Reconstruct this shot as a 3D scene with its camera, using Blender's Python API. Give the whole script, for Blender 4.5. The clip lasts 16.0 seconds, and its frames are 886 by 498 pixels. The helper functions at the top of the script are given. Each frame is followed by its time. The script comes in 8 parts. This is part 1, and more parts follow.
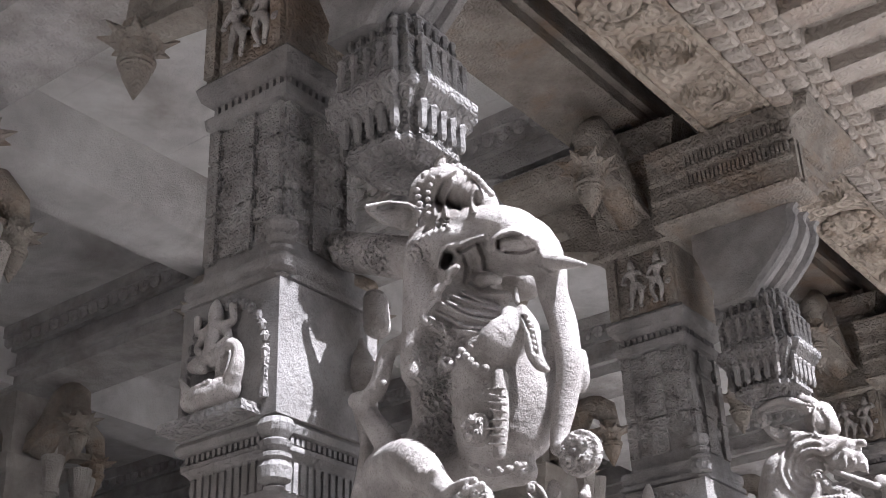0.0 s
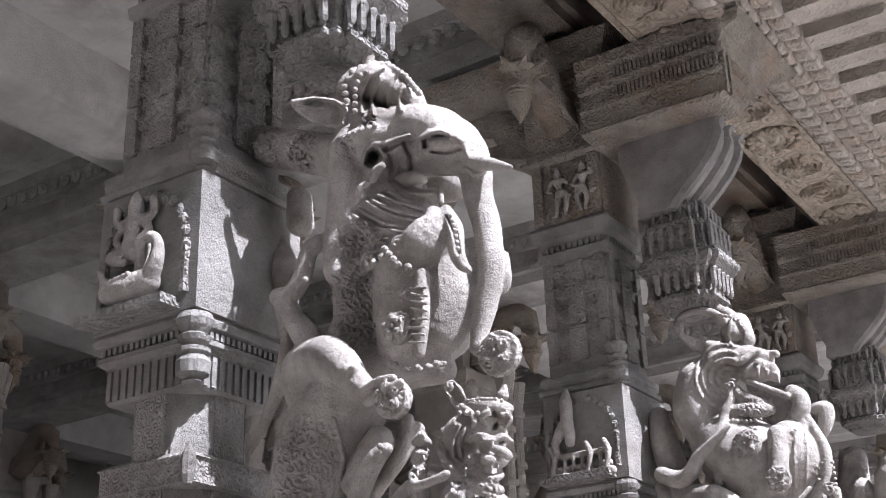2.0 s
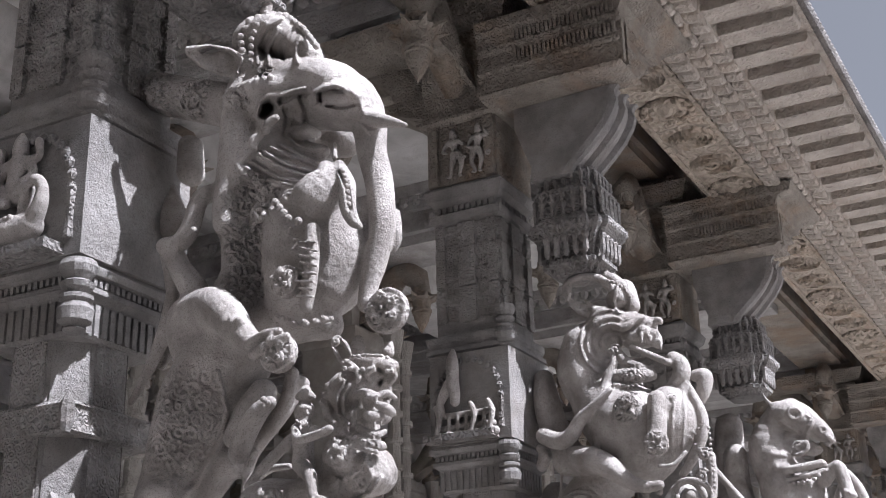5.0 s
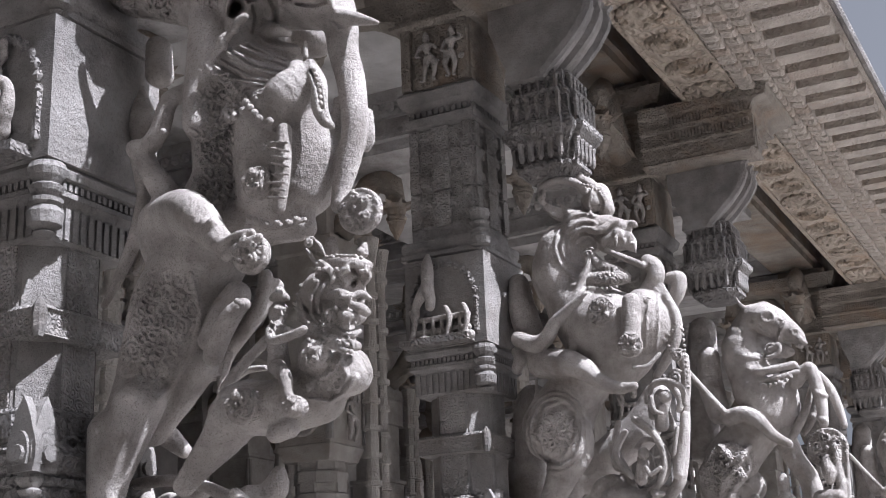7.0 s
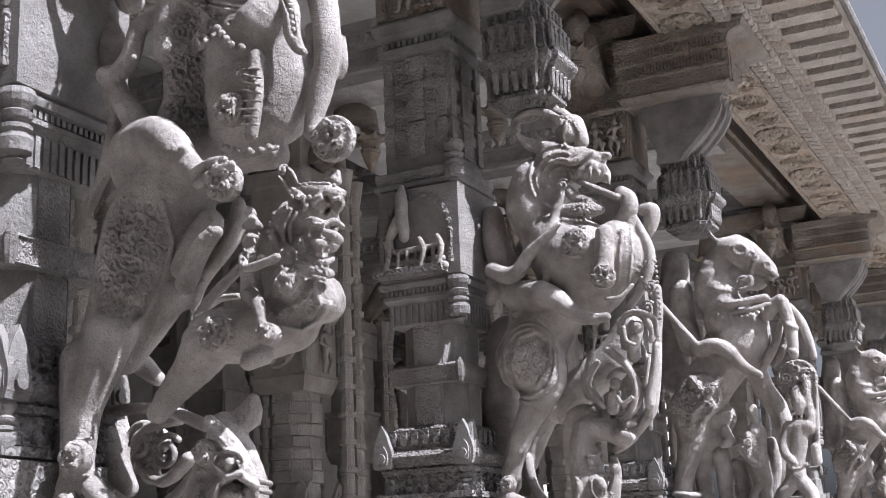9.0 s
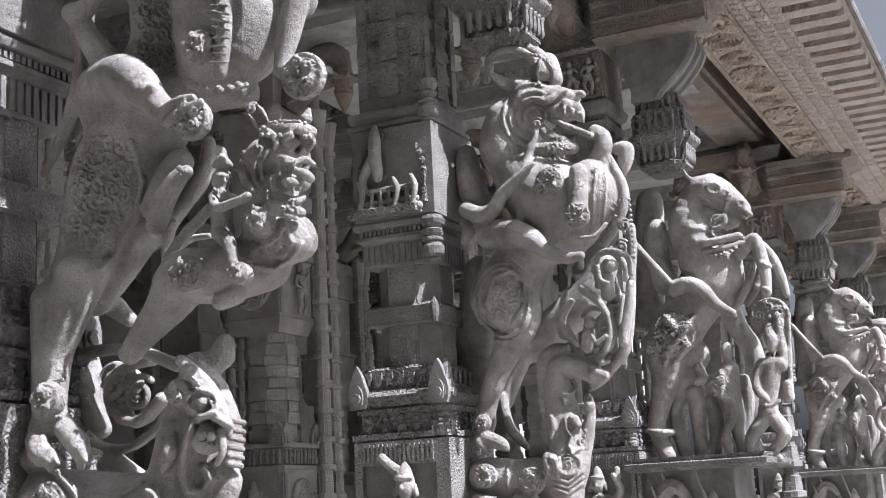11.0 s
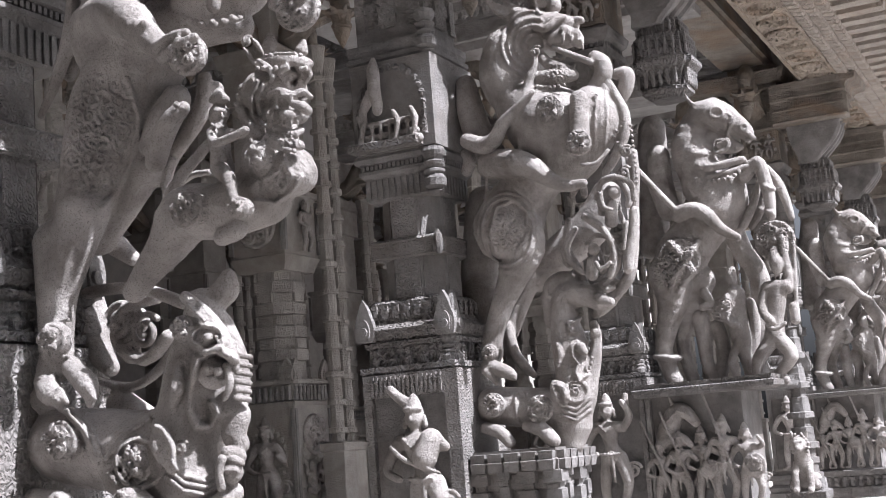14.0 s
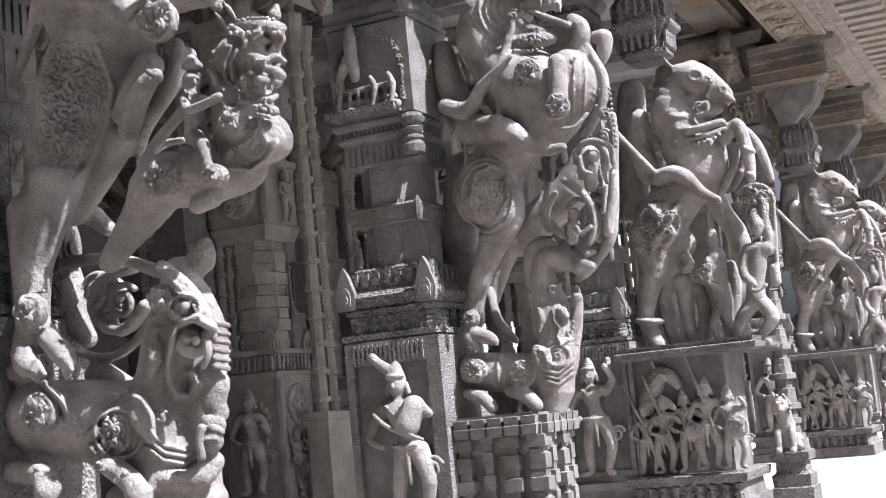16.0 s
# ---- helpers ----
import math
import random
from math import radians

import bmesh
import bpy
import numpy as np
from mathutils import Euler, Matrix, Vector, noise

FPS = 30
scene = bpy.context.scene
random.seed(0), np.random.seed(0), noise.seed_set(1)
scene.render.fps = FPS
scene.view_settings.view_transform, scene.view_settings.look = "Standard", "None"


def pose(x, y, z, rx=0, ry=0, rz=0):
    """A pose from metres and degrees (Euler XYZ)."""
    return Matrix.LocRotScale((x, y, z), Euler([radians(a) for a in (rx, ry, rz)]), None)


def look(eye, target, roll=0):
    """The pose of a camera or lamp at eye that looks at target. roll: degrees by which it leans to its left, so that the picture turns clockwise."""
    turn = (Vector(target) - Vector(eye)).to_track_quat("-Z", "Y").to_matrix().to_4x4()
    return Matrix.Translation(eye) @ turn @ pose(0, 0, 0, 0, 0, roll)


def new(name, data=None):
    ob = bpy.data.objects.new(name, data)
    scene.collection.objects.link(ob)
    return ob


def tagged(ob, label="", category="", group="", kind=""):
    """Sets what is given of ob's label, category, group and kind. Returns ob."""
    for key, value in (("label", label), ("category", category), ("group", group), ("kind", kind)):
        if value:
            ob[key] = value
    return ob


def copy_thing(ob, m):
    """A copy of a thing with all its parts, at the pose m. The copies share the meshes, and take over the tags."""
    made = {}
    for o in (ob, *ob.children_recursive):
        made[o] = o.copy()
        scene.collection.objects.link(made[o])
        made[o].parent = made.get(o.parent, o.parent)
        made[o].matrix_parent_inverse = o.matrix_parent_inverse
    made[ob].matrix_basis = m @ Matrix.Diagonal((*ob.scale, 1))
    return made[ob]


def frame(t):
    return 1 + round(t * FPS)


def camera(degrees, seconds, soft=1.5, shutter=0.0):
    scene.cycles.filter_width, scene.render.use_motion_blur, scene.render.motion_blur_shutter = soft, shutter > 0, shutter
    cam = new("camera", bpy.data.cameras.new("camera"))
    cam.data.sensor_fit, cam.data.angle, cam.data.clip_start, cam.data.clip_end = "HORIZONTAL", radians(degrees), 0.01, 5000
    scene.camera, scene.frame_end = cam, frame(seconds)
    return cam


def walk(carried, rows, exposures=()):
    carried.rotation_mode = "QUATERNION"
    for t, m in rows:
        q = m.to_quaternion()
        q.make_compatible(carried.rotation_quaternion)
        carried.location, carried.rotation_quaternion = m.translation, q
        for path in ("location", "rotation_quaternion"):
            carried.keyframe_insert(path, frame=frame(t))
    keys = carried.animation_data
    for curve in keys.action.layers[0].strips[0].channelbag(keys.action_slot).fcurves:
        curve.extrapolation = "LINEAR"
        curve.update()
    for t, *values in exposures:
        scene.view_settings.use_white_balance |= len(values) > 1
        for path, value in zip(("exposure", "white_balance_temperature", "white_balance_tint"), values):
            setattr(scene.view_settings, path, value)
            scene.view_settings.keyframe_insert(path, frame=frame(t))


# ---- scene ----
cam = camera(37.6, 16.0, soft=0.6)
ROWS = [
    (0.0, 2.589, -2.533, 1.627, 117.11, 1.76, 37.54),
    (0.5, 2.585, -2.529, 1.624, 115.83, 1.64, 36.51),
    (1.0, 2.583, -2.522, 1.620, 115.02, 1.56, 35.36),
    (1.5, 2.579, -2.512, 1.613, 113.76, 1.61, 34.68),
    (2.0, 2.578, -2.507, 1.611, 112.99, 1.58, 33.91),
    (2.5, 2.579, -2.501, 1.610, 112.81, 1.54, 32.83),
    (3.0, 2.580, -2.499, 1.610, 112.50, 1.42, 31.56),
    (3.5, 2.586, -2.498, 1.606, 112.14, 1.43, 30.23),
    (4.0, 2.586, -2.502, 1.609, 112.03, 1.32, 29.61),
    (6.5, 2.574, -2.485, 1.592, 108.27, 1.83, 27.95),
    (7.0, 2.571, -2.473, 1.586, 107.14, 2.08, 27.86),
    (7.5, 2.570, -2.466, 1.579, 105.79, 2.13, 27.49),
    (8.0, 2.571, -2.470, 1.575, 105.24, 2.14, 27.21),
    (10.5, 2.569, -2.450, 1.567, 102.26, 2.60, 26.01),
    (11.0, 2.569, -2.445, 1.565, 101.64, 2.82, 25.79),
    (11.5, 2.567, -2.438, 1.563, 101.03, 3.08, 25.73),
    (12.0, 2.570, -2.438, 1.560, 100.58, 3.47, 25.78),
    (12.5, 2.573, -2.444, 1.557, 100.27, 3.64, 25.88),
    (13.0, 2.571, -2.442, 1.556, 99.68, 3.77, 25.93),
    (13.5, 2.572, -2.438, 1.555, 99.24, 4.03, 26.12),
    (14.0, 2.573, -2.434, 1.552, 98.80, 4.41, 26.31),
    (14.5, 2.569, -2.427, 1.550, 98.36, 4.77, 26.43),
    (15.0, 2.569, -2.422, 1.550, 98.02, 5.02, 26.47),
    (15.5, 2.569, -2.412, 1.548, 97.70, 5.25, 26.18),
    (16.0, 2.573, -2.411, 1.544, 97.37, 5.40, 25.67),
]
walk(cam, [(t, pose(x, y, z, rx, ry, rz)) for t, x, y, z, rx, ry, rz in ROWS], exposures=[(0.0, 1.76, 5750, 15), (1.5, 1.66, 5750, 15), (3.5, 1.44, 5750, 15), (6.5, 1.25, 5730, 15), (16.0, 1.27, 5850, 15)])

# ---- light: high sun from the courtyard, clear sky ----
SUN_EL, SUN_AZ = 51.0, 91.0          # degrees above the horizon; clockwise from +y
world = bpy.data.worlds.new("sky")
world.use_nodes = True
scene.world = world
wn = world.node_tree
sky = wn.nodes.new("ShaderNodeTexSky")
sky.sky_type, sky.sun_disc = "NISHITA", False
sky.sun_elevation, sky.sun_rotation = radians(SUN_EL), radians(SUN_AZ)
sky.air_density, sky.dust_density = 1.0, 7.0
wn.nodes["Background"].inputs["Strength"].default_value = 0.049
haze = wn.nodes.new("ShaderNodeHueSaturation")          # milky tropical sky
haze.inputs["Saturation"].default_value = 0.15
wn.links.new(sky.outputs[0], haze.inputs["Color"])
wn.links.new(haze.outputs[0], wn.nodes["Background"].inputs["Color"])
sun = new("sun", bpy.data.lights.new("sun", "SUN"))
sun.data.energy, sun.data.angle, sun.data.color = 5.0, radians(0.6), (1.0, 0.975, 0.95)
to_sun = Vector((math.cos(radians(SUN_EL)) * math.sin(radians(SUN_AZ)), math.cos(radians(SUN_EL)) * math.cos(radians(SUN_AZ)), math.sin(radians(SUN_EL))))
sun.matrix_world = look(tuple(to_sun * 30), (0, 0, 0))

# ---- materials ----
def stone(name, dark, light, stain, grain=0.35, relief=0.0, relief_size=14.0, rough=0.82, stain_amount=0.35, big=1.6):
    """Granite: cloudy tone, speckle, weather stains, fine bump and, where asked, shallow carved scrollwork."""
    m = bpy.data.materials.new(name)
    m.use_nodes = True
    nt = m.node_tree
    N, L = nt.nodes, nt.links
    bsdf = N["Principled BSDF"]
    co, info = N.new("ShaderNodeTexCoord"), N.new("ShaderNodeObjectInfo")
    shift = N.new("ShaderNodeVectorMath")
    shift.operation = "MULTIPLY_ADD"
    shift.inputs[1].default_value = (1, 1, 1)
    spread = N.new("ShaderNodeMath")
    spread.operation = "MULTIPLY"
    spread.inputs[1].default_value = 17.0
    L.new(info.outputs["Random"], spread.inputs[0])
    L.new(co.outputs["Object"], shift.inputs[0])
    L.new(spread.outputs[0], shift.inputs[2])

    def noise_node(scale, detail, roughness=0.6, distortion=0.0):
        n = N.new("ShaderNodeTexNoise")
        n.inputs["Scale"].default_value, n.inputs["Detail"].default_value = scale, detail
        n.inputs["Roughness"].default_value, n.inputs["Distortion"].default_value = roughness, distortion
        L.new(shift.outputs[0], n.inputs["Vector"])
        return n

    def ramp(src, a, b):
        r = N.new("ShaderNodeMapRange")
        r.inputs["From Min"].default_value, r.inputs["From Max"].default_value = a, b
        L.new(src, r.inputs["Value"])
        return r.outputs[0]

    def mix(fac, a, b):
        x = N.new("ShaderNodeMix")
        x.data_type = "RGBA"
        for sock, v in ((x.inputs[0], fac), (x.inputs[6], a), (x.inputs[7], b)):
            if hasattr(v, "links"):
                L.new(v, sock)
            else:
                sock.default_value = v if isinstance(v, float) else (*v, 1)
        return x.outputs[2]

    clouds = noise_node(big * 3.1, 6, 0.62)
    blots = noise_node(big, 5, 0.68, 0.6)
    speck = noise_node(210, 3, 0.75)
    pits = noise_node(48, 6, 0.72)
    tone = mix(ramp(clouds.outputs["Fac"], 0.32, 0.68), dark, light)
    st = N.new("ShaderNodeMath")
    st.operation = "MULTIPLY"
    st.inputs[1].default_value = stain_amount
    L.new(ramp(blots.outputs["Fac"], 0.5, 0.7), st.inputs[0])
    tone = mix(st.outputs[0], tone, stain)
    half = tuple(0.62 * c for c in dark)
    sp = N.new("ShaderNodeMath")
    sp.operation = "MULTIPLY"
    sp.inputs[1].default_value = grain
    L.new(ramp(speck.outputs["Fac"], 0.52, 0.7), sp.inputs[0])
    tone = mix(sp.outputs[0], tone, half)
    L.new(tone, bsdf.inputs["Base Color"])
    bsdf.inputs["Roughness"].default_value = rough
    bsdf.inputs["Specular IOR Level"].default_value = 0.35
    b1 = N.new("ShaderNodeBump")
    b1.inputs["Strength"].default_value, b1.inputs["Distance"].default_value = 1.0, 0.016
    L.new(pits.outputs["Fac"], b1.inputs["Height"])
    dents = noise_node(13, 4, 0.6)
    b0 = N.new("ShaderNodeBump")
    b0.inputs["Strength"].default_value, b0.inputs["Distance"].default_value = 0.5, 0.02
    L.new(dents.outputs["Fac"], b0.inputs["Height"])
    L.new(b0.outputs[0], b1.inputs["Normal"])
    b3 = N.new("ShaderNodeBump")
    b3.inputs["Strength"].default_value, b3.inputs["Distance"].default_value = 0.4, 0.002
    L.new(speck.outputs["Fac"], b3.inputs["Height"])
    L.new(b1.outputs[0], b3.inputs["Normal"])
    last = b3
    if relief:
        swirl = noise_node(relief_size * 0.35, 2, 0.5)
        warp = N.new("ShaderNodeVectorMath")
        warp.operation = "MULTIPLY_ADD"
        warp.inputs[1].default_value = (0.03, 0.03, 0.03)
        L.new(swirl.outputs["Color"], warp.inputs[0])
        L.new(shift.outputs[0], warp.inputs[2])
        grown = N.new("ShaderNodeVectorMath")
        grown.operation = "SCALE"
        grown.inputs["Scale"].default_value = relief_size
        L.new(warp.outputs[0], grown.inputs[0])
        v = N.new("ShaderNodeTexVoronoi")
        v.inputs["Scale"].default_value, v.inputs["Randomness"].default_value = 1.0, 0.75
        L.new(grown.outputs[0], v.inputs["Vector"])
        off = N.new("ShaderNodeVectorMath")
        off.operation = "SUBTRACT"
        L.new(grown.outputs[0], off.inputs[0])
        L.new(v.outputs["Position"], off.inputs[1])
        xyz, hue = N.new("ShaderNodeSeparateXYZ"), N.new("ShaderNodeSeparateXYZ")
        L.new(off.outputs[0], xyz.inputs[0])
        L.new(v.outputs["Color"], hue.inputs[0])

        def calc(op, p, q):
            n = N.new("ShaderNodeMath")
            n.operation = op
            for sock, val in zip(n.inputs, (p, q)):
                if hasattr(val, "links"):
                    L.new(val, sock)
                else:
                    sock.default_value = val
            return n.outputs[0]

        around = calc("ARCTAN2", calc("ADD", xyz.outputs[0], xyz.outputs[1]), xyz.outputs[2])
        coil = calc("ADD", calc("ADD", around, calc("MULTIPLY", v.outputs["Distance"], 15.0)), calc("MULTIPLY", hue.outputs[0], 6.28))
        rings = N.new("ShaderNodeMath")
        rings.operation = "SINE"
        L.new(coil, rings.inputs[0])
        b2 = N.new("ShaderNodeBump")
        b2.inputs["Strength"].default_value, b2.inputs["Distance"].default_value = relief, 0.012
        L.new(rings.outputs[0], b2.inputs["Height"])
        L.new(b3.outputs[0], b2.inputs["Normal"])
        last = b2
    L.new(last.outputs[0], bsdf.inputs["Normal"])
    return m


# same stone as the pillars; base colour lifted to strengthen its sunlit highlights
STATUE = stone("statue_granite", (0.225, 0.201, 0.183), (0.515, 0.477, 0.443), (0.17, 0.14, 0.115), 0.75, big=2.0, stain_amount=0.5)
SCROLL = stone("statue_scrollwork", (0.225, 0.201, 0.183), (0.515, 0.477, 0.443), (0.17, 0.14, 0.115), 0.75, 0.5, 26, big=2.0, stain_amount=0.5)
# same stone as the statues; shade on the front pillars is in this darker colour
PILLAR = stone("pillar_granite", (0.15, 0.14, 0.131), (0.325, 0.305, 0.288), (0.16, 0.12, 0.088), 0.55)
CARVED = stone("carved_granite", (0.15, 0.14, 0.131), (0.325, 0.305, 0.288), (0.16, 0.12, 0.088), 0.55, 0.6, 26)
FINE = stone("finely_carved_granite", (0.20, 0.185, 0.17), (0.38, 0.355, 0.335), (0.22, 0.17, 0.13), 0.35, 0.6, 38)
BROWN = stone("brown_stained_granite", (0.18, 0.155, 0.13), (0.33, 0.295, 0.25), (0.27, 0.175, 0.105), 0.4, 0.4, 24, stain_amount=0.65)
ROSE = stone("carved_ceiling_granite", (0.30, 0.25, 0.20), (0.50, 0.43, 0.35), (0.36, 0.23, 0.13), 0.3, 0.6, 12, stain_amount=0.55)
SLAB = stone("ceiling_slab", (0.40, 0.385, 0.365), (0.60, 0.585, 0.565), (0.15, 0.12, 0.095), 0.3, stain_amount=0.6, big=0.8)
PAVING = stone("paving_stone", (0.31, 0.286, 0.26), (0.42, 0.395, 0.365), (0.24, 0.225, 0.205), 0.2, stain_amount=0.3)

EAVE = stone("eave_granite", (0.33, 0.29, 0.25), (0.50, 0.45, 0.39), (0.38, 0.27, 0.19), 0.3, 0.35, 18, stain_amount=0.5)
BEAM = stone("beam_granite", (0.28, 0.265, 0.25), (0.46, 0.44, 0.42), (0.17, 0.14, 0.11), 0.4, 0.3, 22, stain_amount=0.5)
HALL = stone("hall_pillar_granite", (0.30, 0.275, 0.245), (0.47, 0.44, 0.40), (0.26, 0.20, 0.15), 0.4, 0.5, 34)
FLOORING = stone("floor_granite", (0.36, 0.338, 0.308), (0.47, 0.44, 0.408), (0.26, 0.24, 0.22), 0.2, stain_amount=0.3)

# ---- building tools ----
def finish(bm, name, mat, smooth=False, bevel=0.0):
    if bevel:
        bmesh.ops.bevel(bm, geom=[e for e in bm.edges if len(e.link_faces) == 2 and e.calc_face_angle(0) > 0.6], offset=bevel, segments=1, affect="EDGES")
    bmesh.ops.recalc_face_normals(bm, faces=bm.faces)
    me = bpy.data.meshes.new(name)
    bm.to_mesh(me)
    bm.free()
    me.materials.append(mat)
    if smooth:
        for p in me.polygons:
            p.use_smooth = True
    return me


def part(name, bm, mat, parent, label="", smooth=False, bevel=0.0):
    ob = new(name, finish(bm, name, mat, smooth, bevel))
    ob.parent = parent
    return tagged(ob, label)


def thing(name, label, category, group="", kind="", at=(0, 0, 0)):
    ob = new(name)
    ob.location = at
    return tagged(ob, label, category, group, kind)


def box(bm, x0, x1, y0, y1, z0, z1):
    v = [bm.verts.new(p) for p in ((x0, y0, z0), (x1, y0, z0), (x1, y1, z0), (x0, y1, z0), (x0, y0, z1), (x1, y0, z1), (x1, y1, z1), (x0, y1, z1))]
    for f in ((0, 3, 2, 1), (4, 5, 6, 7), (0, 1, 5, 4), (1, 2, 6, 5), (2, 3, 7, 6), (3, 0, 4, 7)):
        bm.faces.new([v[i] for i in f])


def loft(bm, rings):
    """Closed skin through rings of points, capped at both ends."""
    vs = [[bm.verts.new(p) for p in r] for r in rings]
    for a, b in zip(vs, vs[1:]):
        n = len(a)
        for i in range(n):
            bm.faces.new((a[i], a[(i + 1) % n], b[(i + 1) % n], b[i]))
    bm.faces.new(vs[0][::-1])
    bm.faces.new(vs[-1])


def stack(bm, prof, cx, cy):
    """Square mouldings: (z, half width) or (z, half x, half y) from bottom to top."""
    rings = []
    for p in prof:
        z, hx = p[0], p[1]
        hy = p[2] if len(p) > 2 else hx
        rings.append([(cx - hx, cy - hy, z), (cx + hx, cy - hy, z), (cx + hx, cy + hy, z), (cx - hx, cy + hy, z)])
    loft(bm, rings)


def lathe(bm, prof, cx, cy, n=16, star=0.0, turn=0.0):
    """Turned or many-sided mouldings: (z, radius); star pulls every second corner in."""
    loft(bm, [[(cx + r * (1 - star * (i % 2)) * math.cos(turn + 2 * math.pi * i / n), cy + r * (1 - star * (i % 2)) * math.sin(turn + 2 * math.pi * i / n), z) for i in range(n)] for z, r in prof])


def extrude_xz(bm, outline, y0, y1):
    loft(bm, [[(x, y0, z) for x, z in outline], [(x, y1, z) for x, z in outline]])


def extrude_yz(bm, outline, x0, x1):
    loft(bm, [[(x0, y, z) for y, z in outline], [(x1, y, z) for y, z in outline]])


class Sculpt:
    """Carves a statue: smooth unions of tapered limbs on a grid, skinned at the end."""

    def __init__(self, lo, hi, h):
        self.h = h
        self.ax = [np.arange(a, b + h, h, dtype=np.float32) for a, b in zip(lo, hi)]
        self.d = np.full([len(a) for a in self.ax], 0.2, np.float32)
        self.carved = []

    def _window(self, pts, pad):
        q = np.array(pts)
        sl = []
        for i in range(3):
            a, b = np.searchsorted(self.ax[i], ((q[:, i] - q[:, 3]).min() - pad, (q[:, i] + q[:, 3]).max() + pad))
            if b <= a:
                return None, None
            sl.append(slice(a, b))
        return tuple(sl), np.meshgrid(*[self.ax[i][sl[i]] for i in range(3)], indexing="ij", sparse=True)

    def _join(self, sl, e, k, sub=False):
        d = self.d[sl]
        if sub:
            d, e = -d, e
        g = np.maximum(k - np.abs(d - e), 0) / k
        r = np.minimum(d, e) - g * g * k * 0.25
        self.d[sl] = -r if sub else r

    def limb(self, pts, k=0.02, wide=1.0, sub=False):
        if len(pts) == 1:
            pts = [pts[0], pts[0]]
        if len(pts) > 2:                               # round off the bends
            q, n = np.array(pts, float), len(pts)
            fine = []
            for i in range(n - 1):
                p0, p1, p2, p3 = q[max(0, i - 1)], q[i], q[i + 1], q[min(n - 1, i + 2)]
                for t in (0.0, 0.33, 0.67):
                    fine.append(0.5 * (2 * p1 + (p2 - p0) * t + (2 * p0 - 5 * p1 + 4 * p2 - p3) * t * t + (3 * p1 - p0 - 3 * p2 + p3) * t ** 3))
            fine.append(q[-1])
            pts = [(*f[:3], max(0.002, f[3])) for f in fine]
        pad = k + 0.02 + max(p[3] for p in pts) * max(0.0, wide - 1)
        sl, g = self._window(pts, pad)
        if sl is None:
            return
        s = np.array((1.0, 1.0 / wide, 1.0))
        whole = None
        for a, b in zip(pts, pts[1:]):
            ab = (np.array(b[:3]) - np.array(a[:3])) * s
            w = [((g[i] - a[i]) * s[i]).astype(np.float32) for i in range(3)]
            t = np.clip((w[0] * ab[0] + w[1] * ab[1] + w[2] * ab[2]) / max(1e-9, ab @ ab), 0, 1)
            e = np.sqrt((w[0] - t * ab[0]) ** 2 + (w[1] - t * ab[1]) ** 2 + (w[2] - t * ab[2]) ** 2) - (a[3] + t * (b[3] - a[3]))
            whole = e if whole is None else np.minimum(whole, e)
        self._join(sl, whole.astype(np.float32), k, sub)

    def cut(self, pts, k=0.01):
        self.limb(pts, k, 1.0, True)

    def ear(self, pts):
        self.limb(pts, 0.012, 0.6)
        inner = [(x + 0.004, y - 0.026, z, r * 0.6) for x, y, z, r in pts]
        self.limb(inner, 0.008, 0.45, True)

    def coin(self, pts):
        """A flat carved boss facing along -y: rim, ring of small scrolls, middle knob."""
        x, y, z, r = pts[0]
        self.carved.append((x, y, z, 1.02 * r))
        sl, g = self._window([(x, y, z, r)], 0.03)
        if sl is None:
            return
        q = np.sqrt((g[0] - x) ** 2 + (g[2] - z) ** 2)
        e = np.sqrt((q / r) ** 2 + ((g[1] - y) / 0.03) ** 2)
        self._join(sl, ((e - 1) * 0.027).astype(np.float32), 0.01)
        n = 20
        self.limb([(x + 0.9 * r * math.cos(i * 2 * math.pi / n), y - 0.014, z + 0.9 * r * math.sin(i * 2 * math.pi / n), 0.07 * r + 0.002) for i in range(n + 1)], 0.004)
        m = 5
        for i in range(m):
            a = i * 2 * math.pi / m + 0.4
            self.curl([(x + 0.52 * r * math.cos(a), y - 0.03, z + 0.52 * r * math.sin(a), 0.3 * r)], a)
        self.limb([(x, y - 0.035, z, 0.13 * r)] * 2, 0.004)

    def curl(self, pts, turn=0.7):
        x, y, z, r = pts[0]
        n = 22
        self.limb([(x + r * (1 - 0.8 * i / n) * math.cos(i * 0.46 + turn), y - 0.01 * i / n, z + r * (1 - 0.8 * i / n) * math.sin(i * 0.46 + turn), 0.15 * r + 0.002) for i in range(n + 1)], 0.004)

    def zone(self, pts, depth=0.013, size=0.042):
        """Deep scroll carving over a patch of the skin."""
        for c in pts:
            self.carved.append(c)
            sl, g = self._window([c], 0.0)
            if sl is None:
                continue
            q = np.sqrt((g[0] - c[0]) ** 2 + (g[1] - c[1]) ** 2 + (g[2] - c[2]) ** 2) / c[3]
            u, v = g[0] + 0.4 * g[1] + 0 * g[2], g[2] + 0 * g[0] + 0 * g[1]
            row = np.floor(v / size)                   # staggered coils, turning alternately
            col = np.floor(u / size + 0.5 * (row % 2))
            du, dv = u - (col + 0.5 - 0.5 * (row % 2)) * size, v - (row + 0.5) * size
            way = 1 - 2 * ((row + col) % 2)
            a = 1.6 * np.sin(way * np.arctan2(dv, du) + 14.0 * np.sqrt(du * du + dv * dv) / size + 2.1 * col + row)
            self.d[sl] -= (depth * np.clip(1.6 * (1 - q), 0, 1) * a / 2).astype(np.float32)

